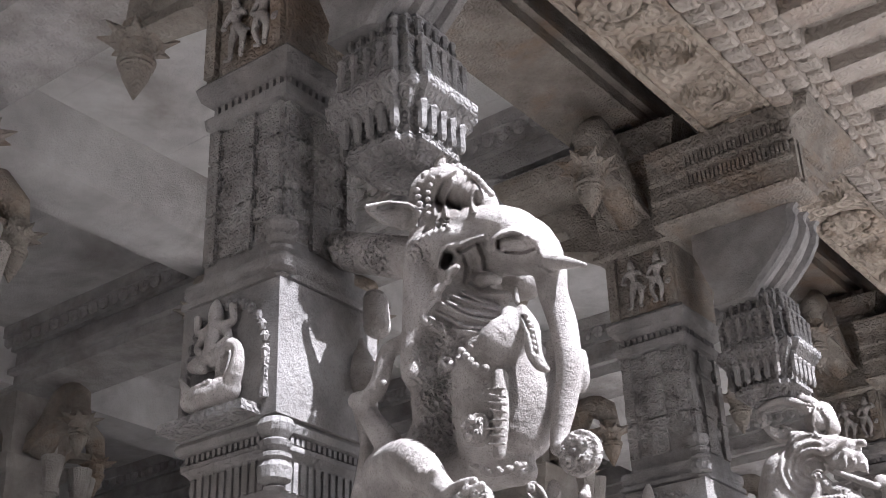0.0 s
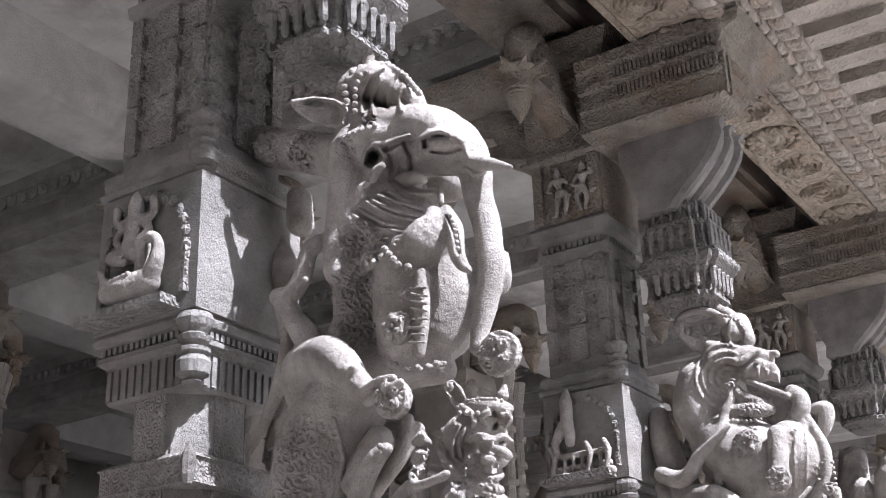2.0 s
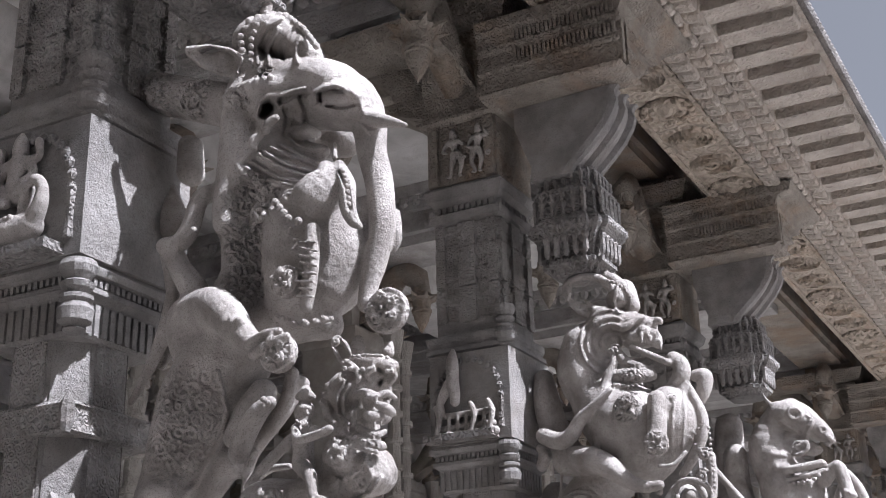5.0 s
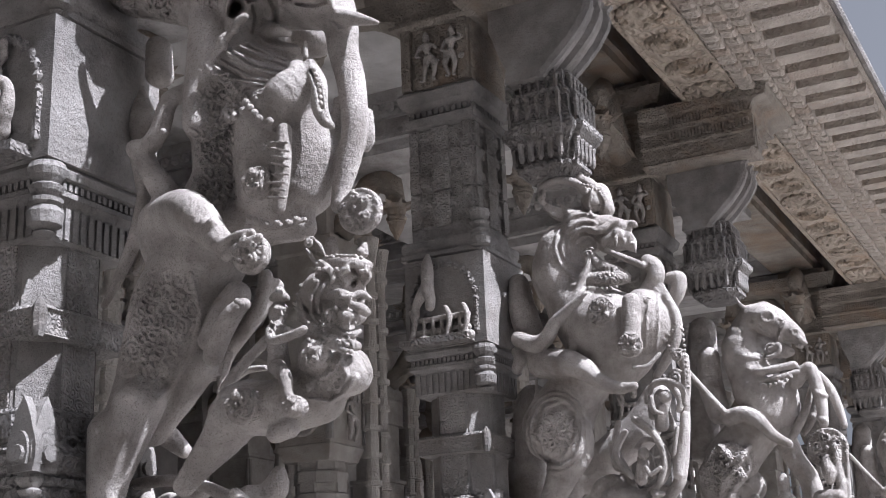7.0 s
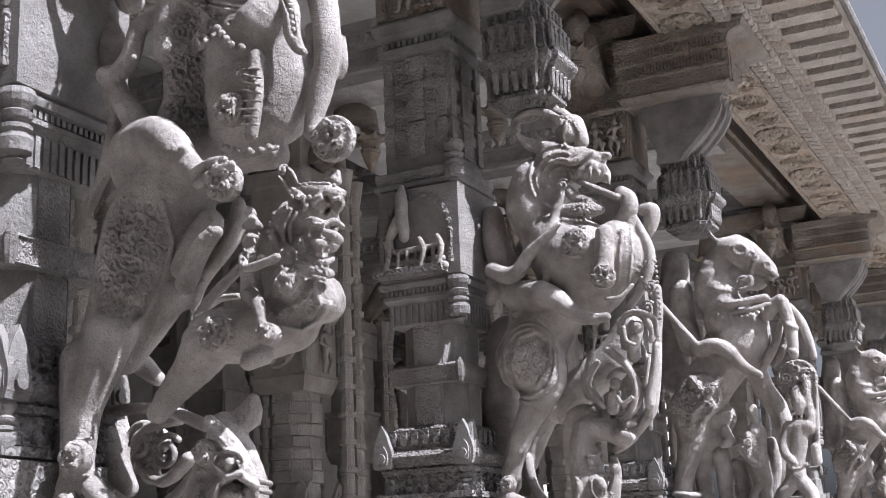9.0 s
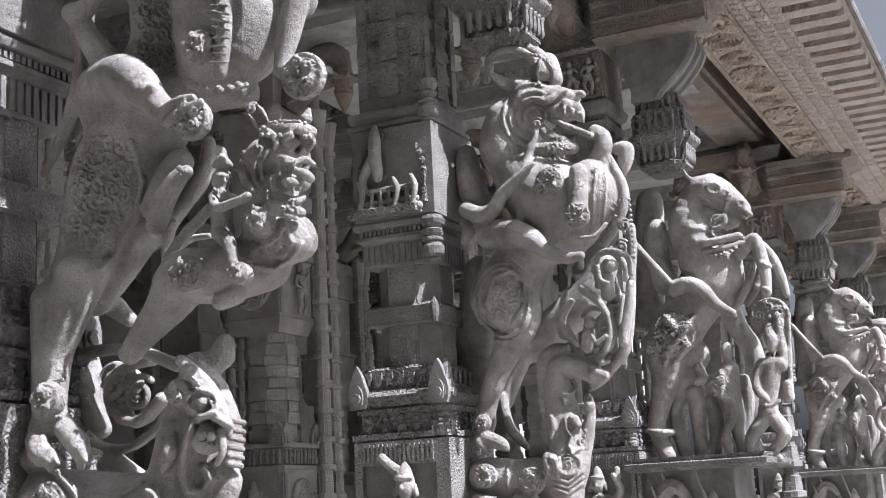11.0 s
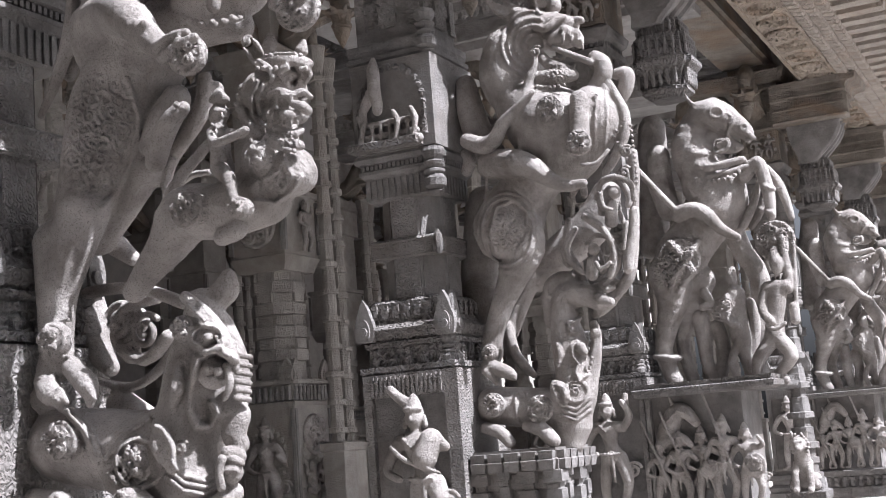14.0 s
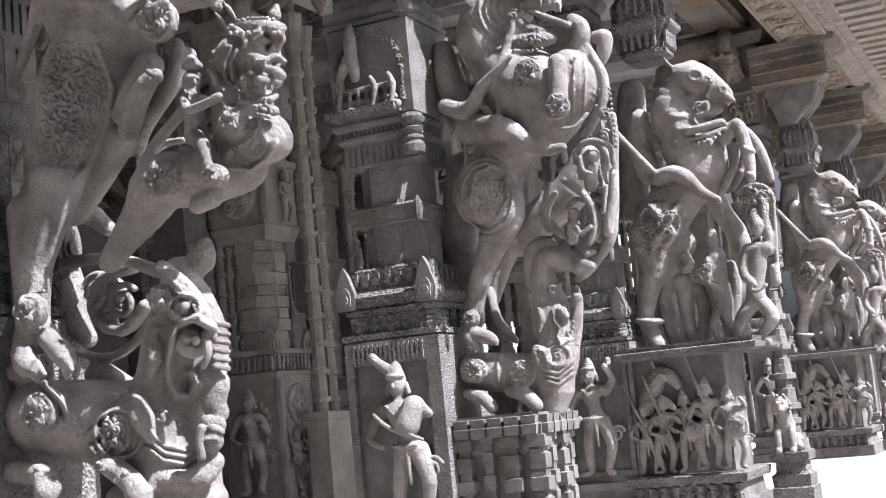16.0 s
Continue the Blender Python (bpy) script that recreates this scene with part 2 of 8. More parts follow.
    def ridge(self, pts, along, rise=0.008):
        """Raise (or, with a negative rise, sink) a line drawn on the skin, struck along one direction."""
        if len(pts) == 1:
            pts = [pts[0], pts[0]]
        sl, g = self._window(pts, 0.16)
        if sl is None:
            return
        n = np.array(along) / np.linalg.norm(along)
        whole = None
        for a, b in zip(pts, pts[1:]):
            ab = np.array(b[:3]) - np.array(a[:3])
            ab = ab - (ab @ n) * n
            w = [g[i] - a[i] for i in range(3)]
            f = w[0] * n[0] + w[1] * n[1] + w[2] * n[2]
            w = [w[i] - f * n[i] for i in range(3)]
            t = np.clip((w[0] * ab[0] + w[1] * ab[1] + w[2] * ab[2]) / max(1e-9, ab @ ab), 0, 1)
            e = ((w[0] - t * ab[0]) ** 2 + (w[1] - t * ab[1]) ** 2 + (w[2] - t * ab[2]) ** 2) / (a[3] + t * (b[3] - a[3])) ** 2
            e = np.where(np.abs(f) < 0.16, e, 9)
            whole = e if whole is None else np.minimum(whole, e)
        self.d[sl] -= (rise * np.clip(1 - whole, 0, 1)).astype(np.float32)

    def beads(self, pts, r=0.012, gap=0.026):
        for a, b in zip(pts, pts[1:]):
            n = max(1, int((Vector(b[:3]) - Vector(a[:3])).length / gap))
            for i in range(n):
                p = tuple(a[j] + (b[j] - a[j]) * i / n for j in range(3))
                self.limb([(*p, r), (*p, r)], 0.004)

    def mesh(self, name, mat, scroll=None):
        d, h = self.d, self.h
        inside = d < 0
        nx, ny, nz = d.shape
        cnt = np.zeros((nx - 1, ny - 1, nz - 1), np.float32)
        acc = [np.zeros_like(cnt) for _ in range(3)]
        full = [slice(None)] * 3
        crossings = []
        for axis in range(3):
            lo, hi = list(full), list(full)
            lo[axis], hi[axis] = slice(0, -1), slice(1, None)
            a, b = d[tuple(lo)], d[tuple(hi)]
            flip = inside[tuple(lo)] != inside[tuple(hi)]
            t = np.where(flip, a / np.where(flip, a - b, 1), 0)
            crossings.append(flip)
            o1, o2 = [i for i in range(3) if i != axis]
            for u in (0, 1):
                for v in (0, 1):
                    s = list(full)
                    s[o1] = slice(u, d.shape[o1] - 1 + u)
                    s[o2] = slice(v, d.shape[o2] - 1 + v)
                    f = flip[tuple(s)]
                    cnt += f
                    acc[axis] += np.where(f, t[tuple(s)], 0)
                    acc[o1] += f * u
                    acc[o2] += f * v
        cells = cnt > 0
        index = np.full(cnt.shape, -1, np.int32)
        index[cells] = np.arange(cells.sum())
        where = np.nonzero(cells)
        verts = np.stack([self.ax[i][0] + h * (where[i] + acc[i][cells] / cnt[cells]) for i in range(3)], 1)
        quads = []
        for axis in range(3):
            o1, o2 = [(1, 2), (2, 0), (0, 1)][axis]
            s = [slice(1, -1)] * 3
            s[axis] = slice(None)
            f = crossings[axis][tuple(s)]
            p = np.stack(np.nonzero(f), 1)
            for o in (o1, o2):
                p[:, o] += 1
            start = inside[tuple(p.T)]
            q = []
            for u, v in ((1, 1), (0, 1), (0, 0), (1, 0)):
                c = p.copy()
                c[:, o1] -= u
                c[:, o2] -= v
                q.append(index[tuple(c.T)])
            q = np.stack(q, 1)
            q[~start] = q[~start][:, ::-1]
            quads.append(q)
        quads = np.concatenate(quads)
        me = bpy.data.meshes.new(name)
        me.vertices.add(len(verts))
        me.vertices.foreach_set("co", verts.astype(np.float32).ravel())
        me.loops.add(quads.size)
        me.loops.foreach_set("vertex_index", quads.ravel().astype(np.int32))
        me.polygons.add(len(quads))
        me.polygons.foreach_set("loop_start", np.arange(0, quads.size, 4, dtype=np.int32))
        me.update(calc_edges=True)
        me.validate()
        me.materials.append(mat)
        me.polygons.foreach_set("use_smooth", np.ones(len(me.polygons), bool))
        if self.carved and scroll:
            me.materials.append(scroll)
            mid = verts[quads[:, 0]]
            pick = np.zeros(len(quads), np.int32)
            for x, y, z, r in self.carved:
                pick |= (((mid - (x, y, z)) ** 2).sum(1) < r * r).astype(np.int32)
            if len(me.polygons) == len(pick):
                me.polygons.foreach_set("material_index", pick)
        return me


# ---- setting: ground, platform, beams, ceiling, eave ----
ROW_Y = (0.0, 2.7, 5.4, 10.8, 13.5, 16.2, 18.9)     # front pillars; the bay after the third is the wide entrance
HALL_Y = (-8.1, 21.6)
FLOOR = 0.8

bm = bmesh.new()
box(bm, -300, 300, -300, 300, -0.3, 0.0)
tagged(new("ground", finish(bm, "ground", PAVING)), "pale sunlit stone paving of the temple courtyard", "ground", kind="structure")

platform = thing("platform", "raised granite platform of the pillared hall", "platform", kind="structure")
for x1, z0, z1 in ((1.3, 0.0, 0.16), (1.2, 0.16, 0.56), (1.28, 0.56, 0.68), (1.24, 0.68, FLOOR)):
    bm = bmesh.new()
    box(bm, -10.2, x1, HALL_Y[0] - 1, HALL_Y[1] + 1, z0, z1)
    part("stone_course", bm, FLOORING, platform, bevel=0.01)

bm = bmesh.new()
box(bm, -9.74, 0.9, HALL_Y[0], HALL_Y[1], 5.56, 5.8)
for i in range(40):                                  # slab joints
    y = HALL_Y[0] + 0.75 * i
    box(bm, -9.3, 0.3, y, y + 0.747, 5.55, 5.57)
tagged(new("ceiling", finish(bm, "ceiling", SLAB)), "flat grey granite slab ceiling with dark water stains", "ceiling", kind="structure")

# made-up backdrop: closes sky gaps behind the hall, pale to bounce light inside
bm = bmesh.new()
box(bm, -10.2, -9.75, -12, 40, FLOOR, 6.8)
tagged(new("wall_back", finish(bm, "wall_back", FLOORING)), "added pale wall that hides the sky behind the hall and bounces light", "wall", kind="structure")

# added out of view: blocks the southern sky so -y faces stay dark
bm = bmesh.new()
box(bm, 1.4, 22, -4.9, -4.5, 0.0, 8.0)
box(bm, 1.3, 22.1, -5.0, -4.4, 8.0, 8.4)
tagged(new("wall_south", finish(bm, "wall_south", PILLAR)), "added unseen wall that keeps sky light off the pillars' front faces", "wall", kind="structure")


# invented block, out of view: its shadow cuts ground bounce on the first pillar
bm = bmesh.new()
box(bm, 5.0, 9.5, -8.0, -1.3, 0.0, 3.4)
box(bm, 4.8, 9.7, -8.2, -1.1, 3.4, 3.7)
box(bm, 4.9, 9.6, -8.1, -1.2, 0.0, 0.7)
tagged(new("wall_east", finish(bm, "wall_east", PILLAR)), "added unseen block that shades the courtyard ground near the camera", "wall", kind="structure")


def cross_beam(y):
    """Beam from a front pillar into the hall, with a cornice of drop-shaped dentils on its sides."""
    ob = thing("cross_beam", "grey granite ceiling beam with dentil cornice", "beam", kind="structure")
    bm = bmesh.new()
    box(bm, -9.2, 0.0, y - 0.06, y + 0.4, 5.12, 5.4)
    box(bm, -9.2, 0.0, y - 0.12, y + 0.46, 5.2, 5.24)
    part("beam_body", bm, BEAM, ob, bevel=0.008)
    bm = bmesh.new()
    for s, y0 in ((-1, y - 0.06), (1, y + 0.4)):
        a, b = sorted((y0, y0 + s * 0.13))
        box(bm, -9.2, 0.0, a, b, 5.46, 5.555)
        a, b = sorted((y0, y0 + s * 0.05))
        box(bm, -9.2, 0.0, a, b, 5.38, 5.46)
        for i in range(78):
            x = -0.12 - 0.105 * i
            loft(bm, [[(x + r * math.cos(q) * 0.042, y0 + s * (0.09 + 0.03 * math.sin(q) * r), z) for q in [k * math.pi / 3 for k in range(6)]] for z, r in ((5.39, 0.25), (5.41, 0.9), (5.45, 1.0), (5.47, 0.9))])
    part("cornice", bm, BEAM, ob, "row of carved drop dentils")
    return ob


for y in (-2.7, *ROW_Y[:3], 8.1, *ROW_Y[3:]):
    cross_beam(y)

# beams along the colonnade
bm = bmesh.new()
box(bm, -0.36, 0.06, HALL_Y[0], HALL_Y[1], 5.2, 5.57)
box(bm, -0.33, 0.1, HALL_Y[0], HALL_Y[1], 5.27, 5.31)
tagged(new("architrave", finish(bm, "architrave", BROWN, bevel=0.01)), "brown-stained granite architrave above the pillars", "beam", kind="structure")
for x in (-2.9, -5.6, -8.3):
    bm = bmesh.new()
    box(bm, x, x + 0.42, HALL_Y[0], HALL_Y[1], 5.14, 5.55)
    tagged(new("architrave", finish(bm, "architrave", SLAB, bevel=0.01)), "grey granite beam over the inner pillars", "beam", kind="structure")

rosette_beam = thing("rosette_beam", "carved granite outer beam with lotus rosettes underneath", "beam", kind="structure")
bm = bmesh.new()
box(bm, 0.40, 0.80, HALL_Y[0], HALL_Y[1], 4.95, 5.4)
part("beam_body", bm, ROSE, rosette_beam, bevel=0.012)
bm = bmesh.new()
for x in (0.42, 0.755):
    box(bm, x, x + 0.025, HALL_Y[0], HALL_Y[1], 4.935, 4.96)
part("border", bm, ROSE, rosette_beam)
bm = bmesh.new()
lathe(bm, [(0.0, 0.155), (-0.018, 0.15), (-0.018, 0.125), (-0.006, 0.12), (-0.022, 0.1), (-0.03, 0.08), (-0.008, 0.07), (-0.022, 0.045), (-0.04, 0.02)], 0, 0, 24)
for i in range(12):
    a = i * math.pi / 6
    lathe(bm, [(0.0, 0.028), (-0.028, 0.022), (-0.034, 0.008)], 0.137 * math.cos(a), 0.137 * math.sin(a), 6)
ros = finish(bm, "rosette", ROSE, True)
bm = bmesh.new()
for q in range(2):
    pts = []
    for i in range(30):
        a, r = i * 0.42 + q * math.pi, 0.14 * (1 - i / 34)
        pts.append((r * math.cos(a), r * math.sin(a)))
    for (xa, ya), (xb, yb) in zip(pts, pts[1:]):
        w = 0.011
        n = Vector((yb - ya, xa - xb)).normalized() * w
        loft(bm, [[(xa + n.x, ya + n.y, 0), (xa - n.x, ya - n.y, 0), (xa, ya, -0.024)], [(xb + n.x, yb + n.y, 0), (xb - n.x, yb - n.y, 0), (xb, yb, -0.024)]])
swl = finish(bm, "rosette", ROSE)
for i, y in enumerate(np.arange(-2.4, 20, 0.42)):
    ob = new("rosette", swl if i % 3 else ros)
    ob.parent = rosette_beam
    ob.location = (0.6, float(y), 4.952)
    ob.rotation_euler = (0, 0, i * 1.3)

# ---- front pillars ----
PX, PY = -0.08, 0.17          # the shaft's axis


def ring_dentils(bm, z0, z1, half, depth, pitch, cx=PX, cy=PY):
    n = int(2 * half / pitch)
    for i in range(n):
        u = -half + (i + 0.5) * 2 * half / n
        w = pitch * 0.3
        box(bm, cx + u - w, cx + u + w, cy - half - depth, cy - half + 0.01, z0, z1)
        box(bm, cx + half - 0.01, cx + half + depth, cy + u - w, cy + u + w, z0, z1)
        box(bm, cx - half - depth, cx - half + 0.01, cy + u - w, cy + u + w, z0, z1)


def pot(bm, x, y, z, s=1.0):
    """A little carved vase standing at a corner, with its stacked lid."""
    lathe(bm, [(z + s * a, s * r) for a, r in ((0, 0.02), (0.012, 0.034), (0.02, 0.024), (0.035, 0.05), (0.07, 0.055), (0.09, 0.04), (0.1, 0.05), (0.112, 0.05), (0.12, 0.03), (0.135, 0.045), (0.15, 0.052), (0.16, 0.035), (0.18, 0.05), (0.2, 0.058), (0.22, 0.05))], x, y, 12)


def arch(bm, x, y, z, w, h, facing):
    """Horseshoe gable with a pointed crest and a small disc in it, facing -y or +x."""
    outer, inner = [], []
    for i in range(17):
        a = math.pi * (-0.2 + 1.4 * i / 16)
        crest = max(0.0, 1 - abs(i - 8) / 3) * 0.3
        outer.append((w * math.cos(a), h * (0.4 + 0.42 * math.sin(a) + crest)))
        inner.append((0.62 * w * math.cos(a), h * (0.4 + 0.27 * math.sin(a))))
    for d, line in ((-0.012, outer), (-0.022, inner)):
        loft(bm, [[(x + u, y + e, z + v) if facing == "y" else (x - e, y + u, z + v) for u, v in line] for e in (d, 0.014)])
    q = [(0.5 * w * math.cos(i * math.pi / 4), h * 0.38 + 0.45 * w * math.sin(i * math.pi / 4)) for i in range(8)]
    loft(bm, [[(x + u, y + d, z + v) if facing == "y" else (x - d, y + u, z + v) for u, v in q] for d in (-0.034, 0.014)])


def lotus_bracket(ob, ax, ay, dx, dy, reach, drop=0.0):
    """Arm reaching from a pillar: slanting stem, curved trunk above it, lotus bud hanging at its end."""
    side = Vector((-dy, dx, 0))

    def at(r, z):
        return Vector((ax + dx * r, ay + dy * r, z - drop))

    bm = bmesh.new()
    rings = []
    for r, z, w, h in ((0.12, 4.66, 0.1, 0.16), (0.3, 4.7, 0.1, 0.13), (reach * 0.6, 4.78, 0.075, 0.07), (reach * 0.95, 4.82, 0.06, 0.045)):
        c = at(r, z)
        rings.append([c - side * w, c + side * w, c + side * w * 0.8 + Vector((0, 0, h)), c - side * w * 0.8 + Vector((0, 0, h))])
    loft(bm, rings)
    part("stem", bm, BROWN, ob, bevel=0.008)
    bm = bmesh.new()
    pts = [(0.2, 4.74, 0.13), (0.32, 4.8, 0.12), (0.4, 4.93, 0.11), (0.47, 5.03, 0.105), (reach * 0.8, 5.07, 0.1), (reach * 0.97, 4.99, 0.09), (reach, 4.88, 0.075)]
    rings = []
    for i, (r, z, w) in enumerate(pts):
        a, b = pts[max(0, i - 1)], pts[min(len(pts) - 1, i + 1)]
        t = Vector((b[0] - a[0], b[1] - a[1])).normalized()
        ring = []
        for k in range(10):
            q = k * math.pi / 5
            u, v = w * math.cos(q), 0.75 * w * math.sin(q)
            ring.append(at(r - t.y * u, z + t.x * u) + side * v)
        rings.append(ring)
    loft(bm, rings)
    part("trunk", bm, BROWN, ob, "curved trunk-like arm", smooth=True)
    bm = bmesh.new()
    c = at(reach, 0)
    lathe(bm, [(z - drop, r) for z, r in ((4.55, 0.004), (4.6, 0.03), (4.65, 0.055), (4.69, 0.062), (4.695, 0.072), (4.71, 0.066), (4.715, 0.078), (4.735, 0.078), (4.745, 0.065), (4.8, 0.08), (4.82, 0.115), (4.835, 0.1), (4.87, 0.07), (4.9, 0.07))], c.x, c.y, 14)
    for k in range(8):
        q = k * math.pi / 4
        tip = Vector((c.x + 0.165 * math.cos(q), c.y + 0.165 * math.sin(q), 4.835 - drop))
        a = Vector((c.x + 0.09 * math.cos(q - 0.3), c.y + 0.09 * math.sin(q - 0.3), 4.8 - drop))
        b = Vector((c.x + 0.09 * math.cos(q + 0.3), c.y + 0.09 * math.sin(q + 0.3), 4.8 - drop))
        up = Vector((0, 0, 0.035))
        loft(bm, [[a, b, b + up, a + up], [tip, tip + Vector((0, 0, 0.002)), tip + up * 0.25, tip + up * 0.2]])
    part("lotus_bud", bm, BROWN, ob, "hanging lotus-bud pendant with pointed petals")


def front_pillar():
    ob = thing("pillar", "carved grey granite temple pillar with niches, bands and bracket", "pillar", "front pillars")
    # foot mouldings and the tall lower block with a framed relief panel
    bm = bmesh.new()
    stack(bm, [(FLOOR, 0.3), (0.88, 0.3), (0.885, 0.27), (0.93, 0.285), (0.96, 0.25), (1.0, 0.25), (1.01, 0.28), (1.05, 0.28), (1.06, 0.24), (1.1, 0.235)], PX, PY)
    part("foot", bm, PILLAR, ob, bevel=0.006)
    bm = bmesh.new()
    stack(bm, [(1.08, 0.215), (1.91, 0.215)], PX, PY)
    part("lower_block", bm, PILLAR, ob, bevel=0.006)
    bm = bmesh.new()
    for x0, x1, z0, z1 in ((-0.3, -0.262, 1.09, 1.9), (0.1, 0.138, 1.09, 1.9), (-0.262, 0.1, 1.09, 1.12), (-0.262, 0.1, 1.8, 1.9)):
        box(bm, x0, x1, PY - 0.245, PY - 0.21, z0, z1)
    for i in range(16):
        x = -0.255 + 0.0222 * i
        box(bm, x, x + 0.012, PY - 0.253, PY - 0.24, 1.81, 1.89)
    box(bm, 0.13, 0.165, -0.075, 0.4, 1.09, 1.9)
    part("panel_frame", bm, FINE, ob, bevel=0.003)
    # plinth of gables
    bm = bmesh.new()
    stack(bm, [(1.91, 0.235), (1.935, 0.235), (1.94, 0.2), (2.02, 0.2), (2.025, 0.215), (2.045, 0.215), (2.05, 0.2), (2.07, 0.225), (2.1, 0.235), (2.12, 0.205), (2.14, 0.19), (2.22, 0.19), (2.235, 0.17)], PX, PY)
    for i in range(5):
        u = -0.16 + 0.08 * i
        for a, b in ((PX + u, PY - 0.2), (PX + 0.2, PY + u)):
            lathe(bm, [(1.94, 0.022), (1.97, 0.026), (1.985, 0.014), (2.0, 0.02), (2.015, 0.016), (2.022, 0.006)], a, b, 7)
    ring_dentils(bm, 2.15, 2.21, 0.19, 0.012, 0.05)
    part("plinth", bm, CARVED, ob)
    bm = bmesh.new()
    for x, y, f in ((PX - 0.2, PY - 0.225, "y"), (PX + 0.2, PY - 0.225, "y"), (PX + 0.225, PY - 0.19, "x"), (PX + 0.225, PY + 0.19, "x")):
        arch(bm, x, y, 2.02, 0.05, 0.2, f)
    part("gable", bm, PILLAR, ob)
    bm = bmesh.new()
    pot(bm, PX + 0.19, PY - 0.19, 1.915, 0.62)
    part("corner_vase", bm, PILLAR, ob)
    # shaft, its scroll strips and the band
    bm = bmesh.new()
    lathe(bm, [(2.22, 0.165), (2.74, 0.165)], PX, PY, 8, turn=math.pi / 8)
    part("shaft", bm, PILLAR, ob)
    for k in range(8):
        a = k * math.pi / 4
        if k in (2, 3):
            continue
        bm = bmesh.new()
        c, s = math.cos(a), math.sin(a)
        for z0, z1 in ((2.24, 2.425), (2.515, 2.69)):
            w = 0.05 if k % 2 else 0.06
            r0, r1 = 0.15, 0.158
            q = [(r0, -w), (r1, -w), (r1, w), (r0, w)]
            loft(bm, [[(PX + c * u - s * v, PY + s * u + c * v, z) for u, v in q] for z in (z0, z1)])
        part("scroll_strip", bm, FINE if k % 2 == 0 else PILLAR, ob)
    bm = bmesh.new()
    stack(bm, [(2.42, 0.165), (2.425, 0.178), (2.43, 0.172), (2.49, 0.172), (2.497, 0.18), (2.51, 0.165)], PX, PY)
    part("band", bm, FINE, ob)
    bm = bmesh.new()
    lathe(bm, [(2.415, 0.012), (2.44, 0.02), (2.475, 0.022), (2.5, 0.018), (2.525, 0.004)], PX + 0.172, PY - 0.172, 8)
    part("corner_leaf", bm, PILLAR, ob)
    # fluted neck and stepped cornice below the niche block
    bm = bmesh.new()
    stack(bm, [(2.69, 0.165), (2.7, 0.172), (2.79, 0.172), (2.8, 0.178), (2.815, 0.196), (2.83, 0.196), (2.835, 0.182), (2.86, 0.182), (2.865, 0.204), (2.885, 0.211), (2.9, 0.204)], PX, PY)
    ring_dentils(bm, 2.7, 2.79, 0.172, 0.008, 0.03)
    ring_dentils(bm, 2.836, 2.858, 0.182, 0.012, 0.022)
    part("cornice", bm, PILLAR, ob)
    bm = bmesh.new()
    pot(bm, PX + 0.187, PY - 0.187, 2.68, 0.95)
    part("corner_vase", bm, PILLAR, ob)
    bm = bmesh.new()
    stack(bm, [(2.9, 0.205, 0.222), (3.325, 0.205, 0.222)], PX + 0.015, PY)
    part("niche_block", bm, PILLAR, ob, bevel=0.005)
    bm = bmesh.new()
    for i in range(15):
        a = math.pi * i / 14
        x, z = PX + 0.01 + 0.165 * math.cos(a), 3.1 + 0.19 * math.sin(a)
        lathe(bm, [(z - 0.016, 0.01), (z, 0.017), (z + 0.016, 0.01)], x, PY - 0.225, 6)
    for x in (PX - 0.155, PX + 0.175):
        lathe(bm, [(2.95, 0.016), (3.02, 0.011), (3.1, 0.016)], x, PY - 0.225, 6)
    box(bm, PX - 0.19, PX + 0.16, PY - 0.3, PY - 0.21, 2.905, 2.935)
    part("niche_arch", bm, CARVED, ob)
    bm = bmesh.new()
    stack(bm, [(3.325, 0.19), (3.34, 0.215), (3.36, 0.215), (3.365, 0.2), (3.39, 0.21), (3.4, 0.21), (3.42, 0.21), (3.43, 0.17), (3.5, 0.17)], PX, PY)
    part("cornice", bm, PILLAR, ob)
    bm = bmesh.new()
    pot(bm, PX + 0.2, PY - 0.2, 3.325, 0.9)
    part("corner_vase", bm, PILLAR, ob)
    # upper shaft with cut bands
    bm = bmesh.new()
    prof = [(3.48, 0.168)]
    for z in (3.58, 3.7, 3.82, 3.93):
        prof += [(z, 0.162), (z + 0.004, 0.173), (z + 0.05, 0.173), (z + 0.054, 0.162)]
    stack(bm, prof + [(4.0, 0.16)], PX, PY)
    for u in (-0.14, 0.0, 0.14):                     # upright strips that break the bands
        w = 0.045 if u == 0 else 0.024
        for z0, z1 in ((3.49, 3.66), (3.67, 3.86), (3.87, 3.99)):
            box(bm, PX + u - w, PX + u + w, PY - 0.184, PY - 0.16, z0, z1)
            box(bm, PX + 0.16, PX + 0.184, PY + u - w, PY + u + w, z0, z1)
    part("upper_shaft", bm, FINE, ob)
    bm = bmesh.new()
    stack(bm, [(3.99, 0.16), (4.01, 0.185), (4.05, 0.19), (4.06, 0.16), (4.09, 0.165), (4.12, 0.2), (4.15, 0.21), (4.17, 0.215), (4.19, 0.2), (4.2, 0.17)], PX, PY)
    ring_dentils(bm, 4.06, 4.09, 0.16, 0.02, 0.03)
    part("cornice", bm, PILLAR, ob)
    bm = bmesh.new()
    stack(bm, [(4.2, 0.19), (4.52, 0.19)], PX, PY)
    for x in (PX - 0.18, PX + 0.13):
        box(bm, x, x + 0.05, PY - 0.215, PY - 0.18, 4.2, 4.52)
    part("upper_block", bm, BROWN, ob, bevel=0.005)
    bm = bmesh.new()
    stack(bm, [(4.52, 0.21), (4.535, 0.235), (4.55, 0.235), (4.555, 0.21), (4.93, 0.21), (4.94, 0.24), (5.2, 0.24)], PX, PY)
    part("head_block", bm, BROWN, ob)
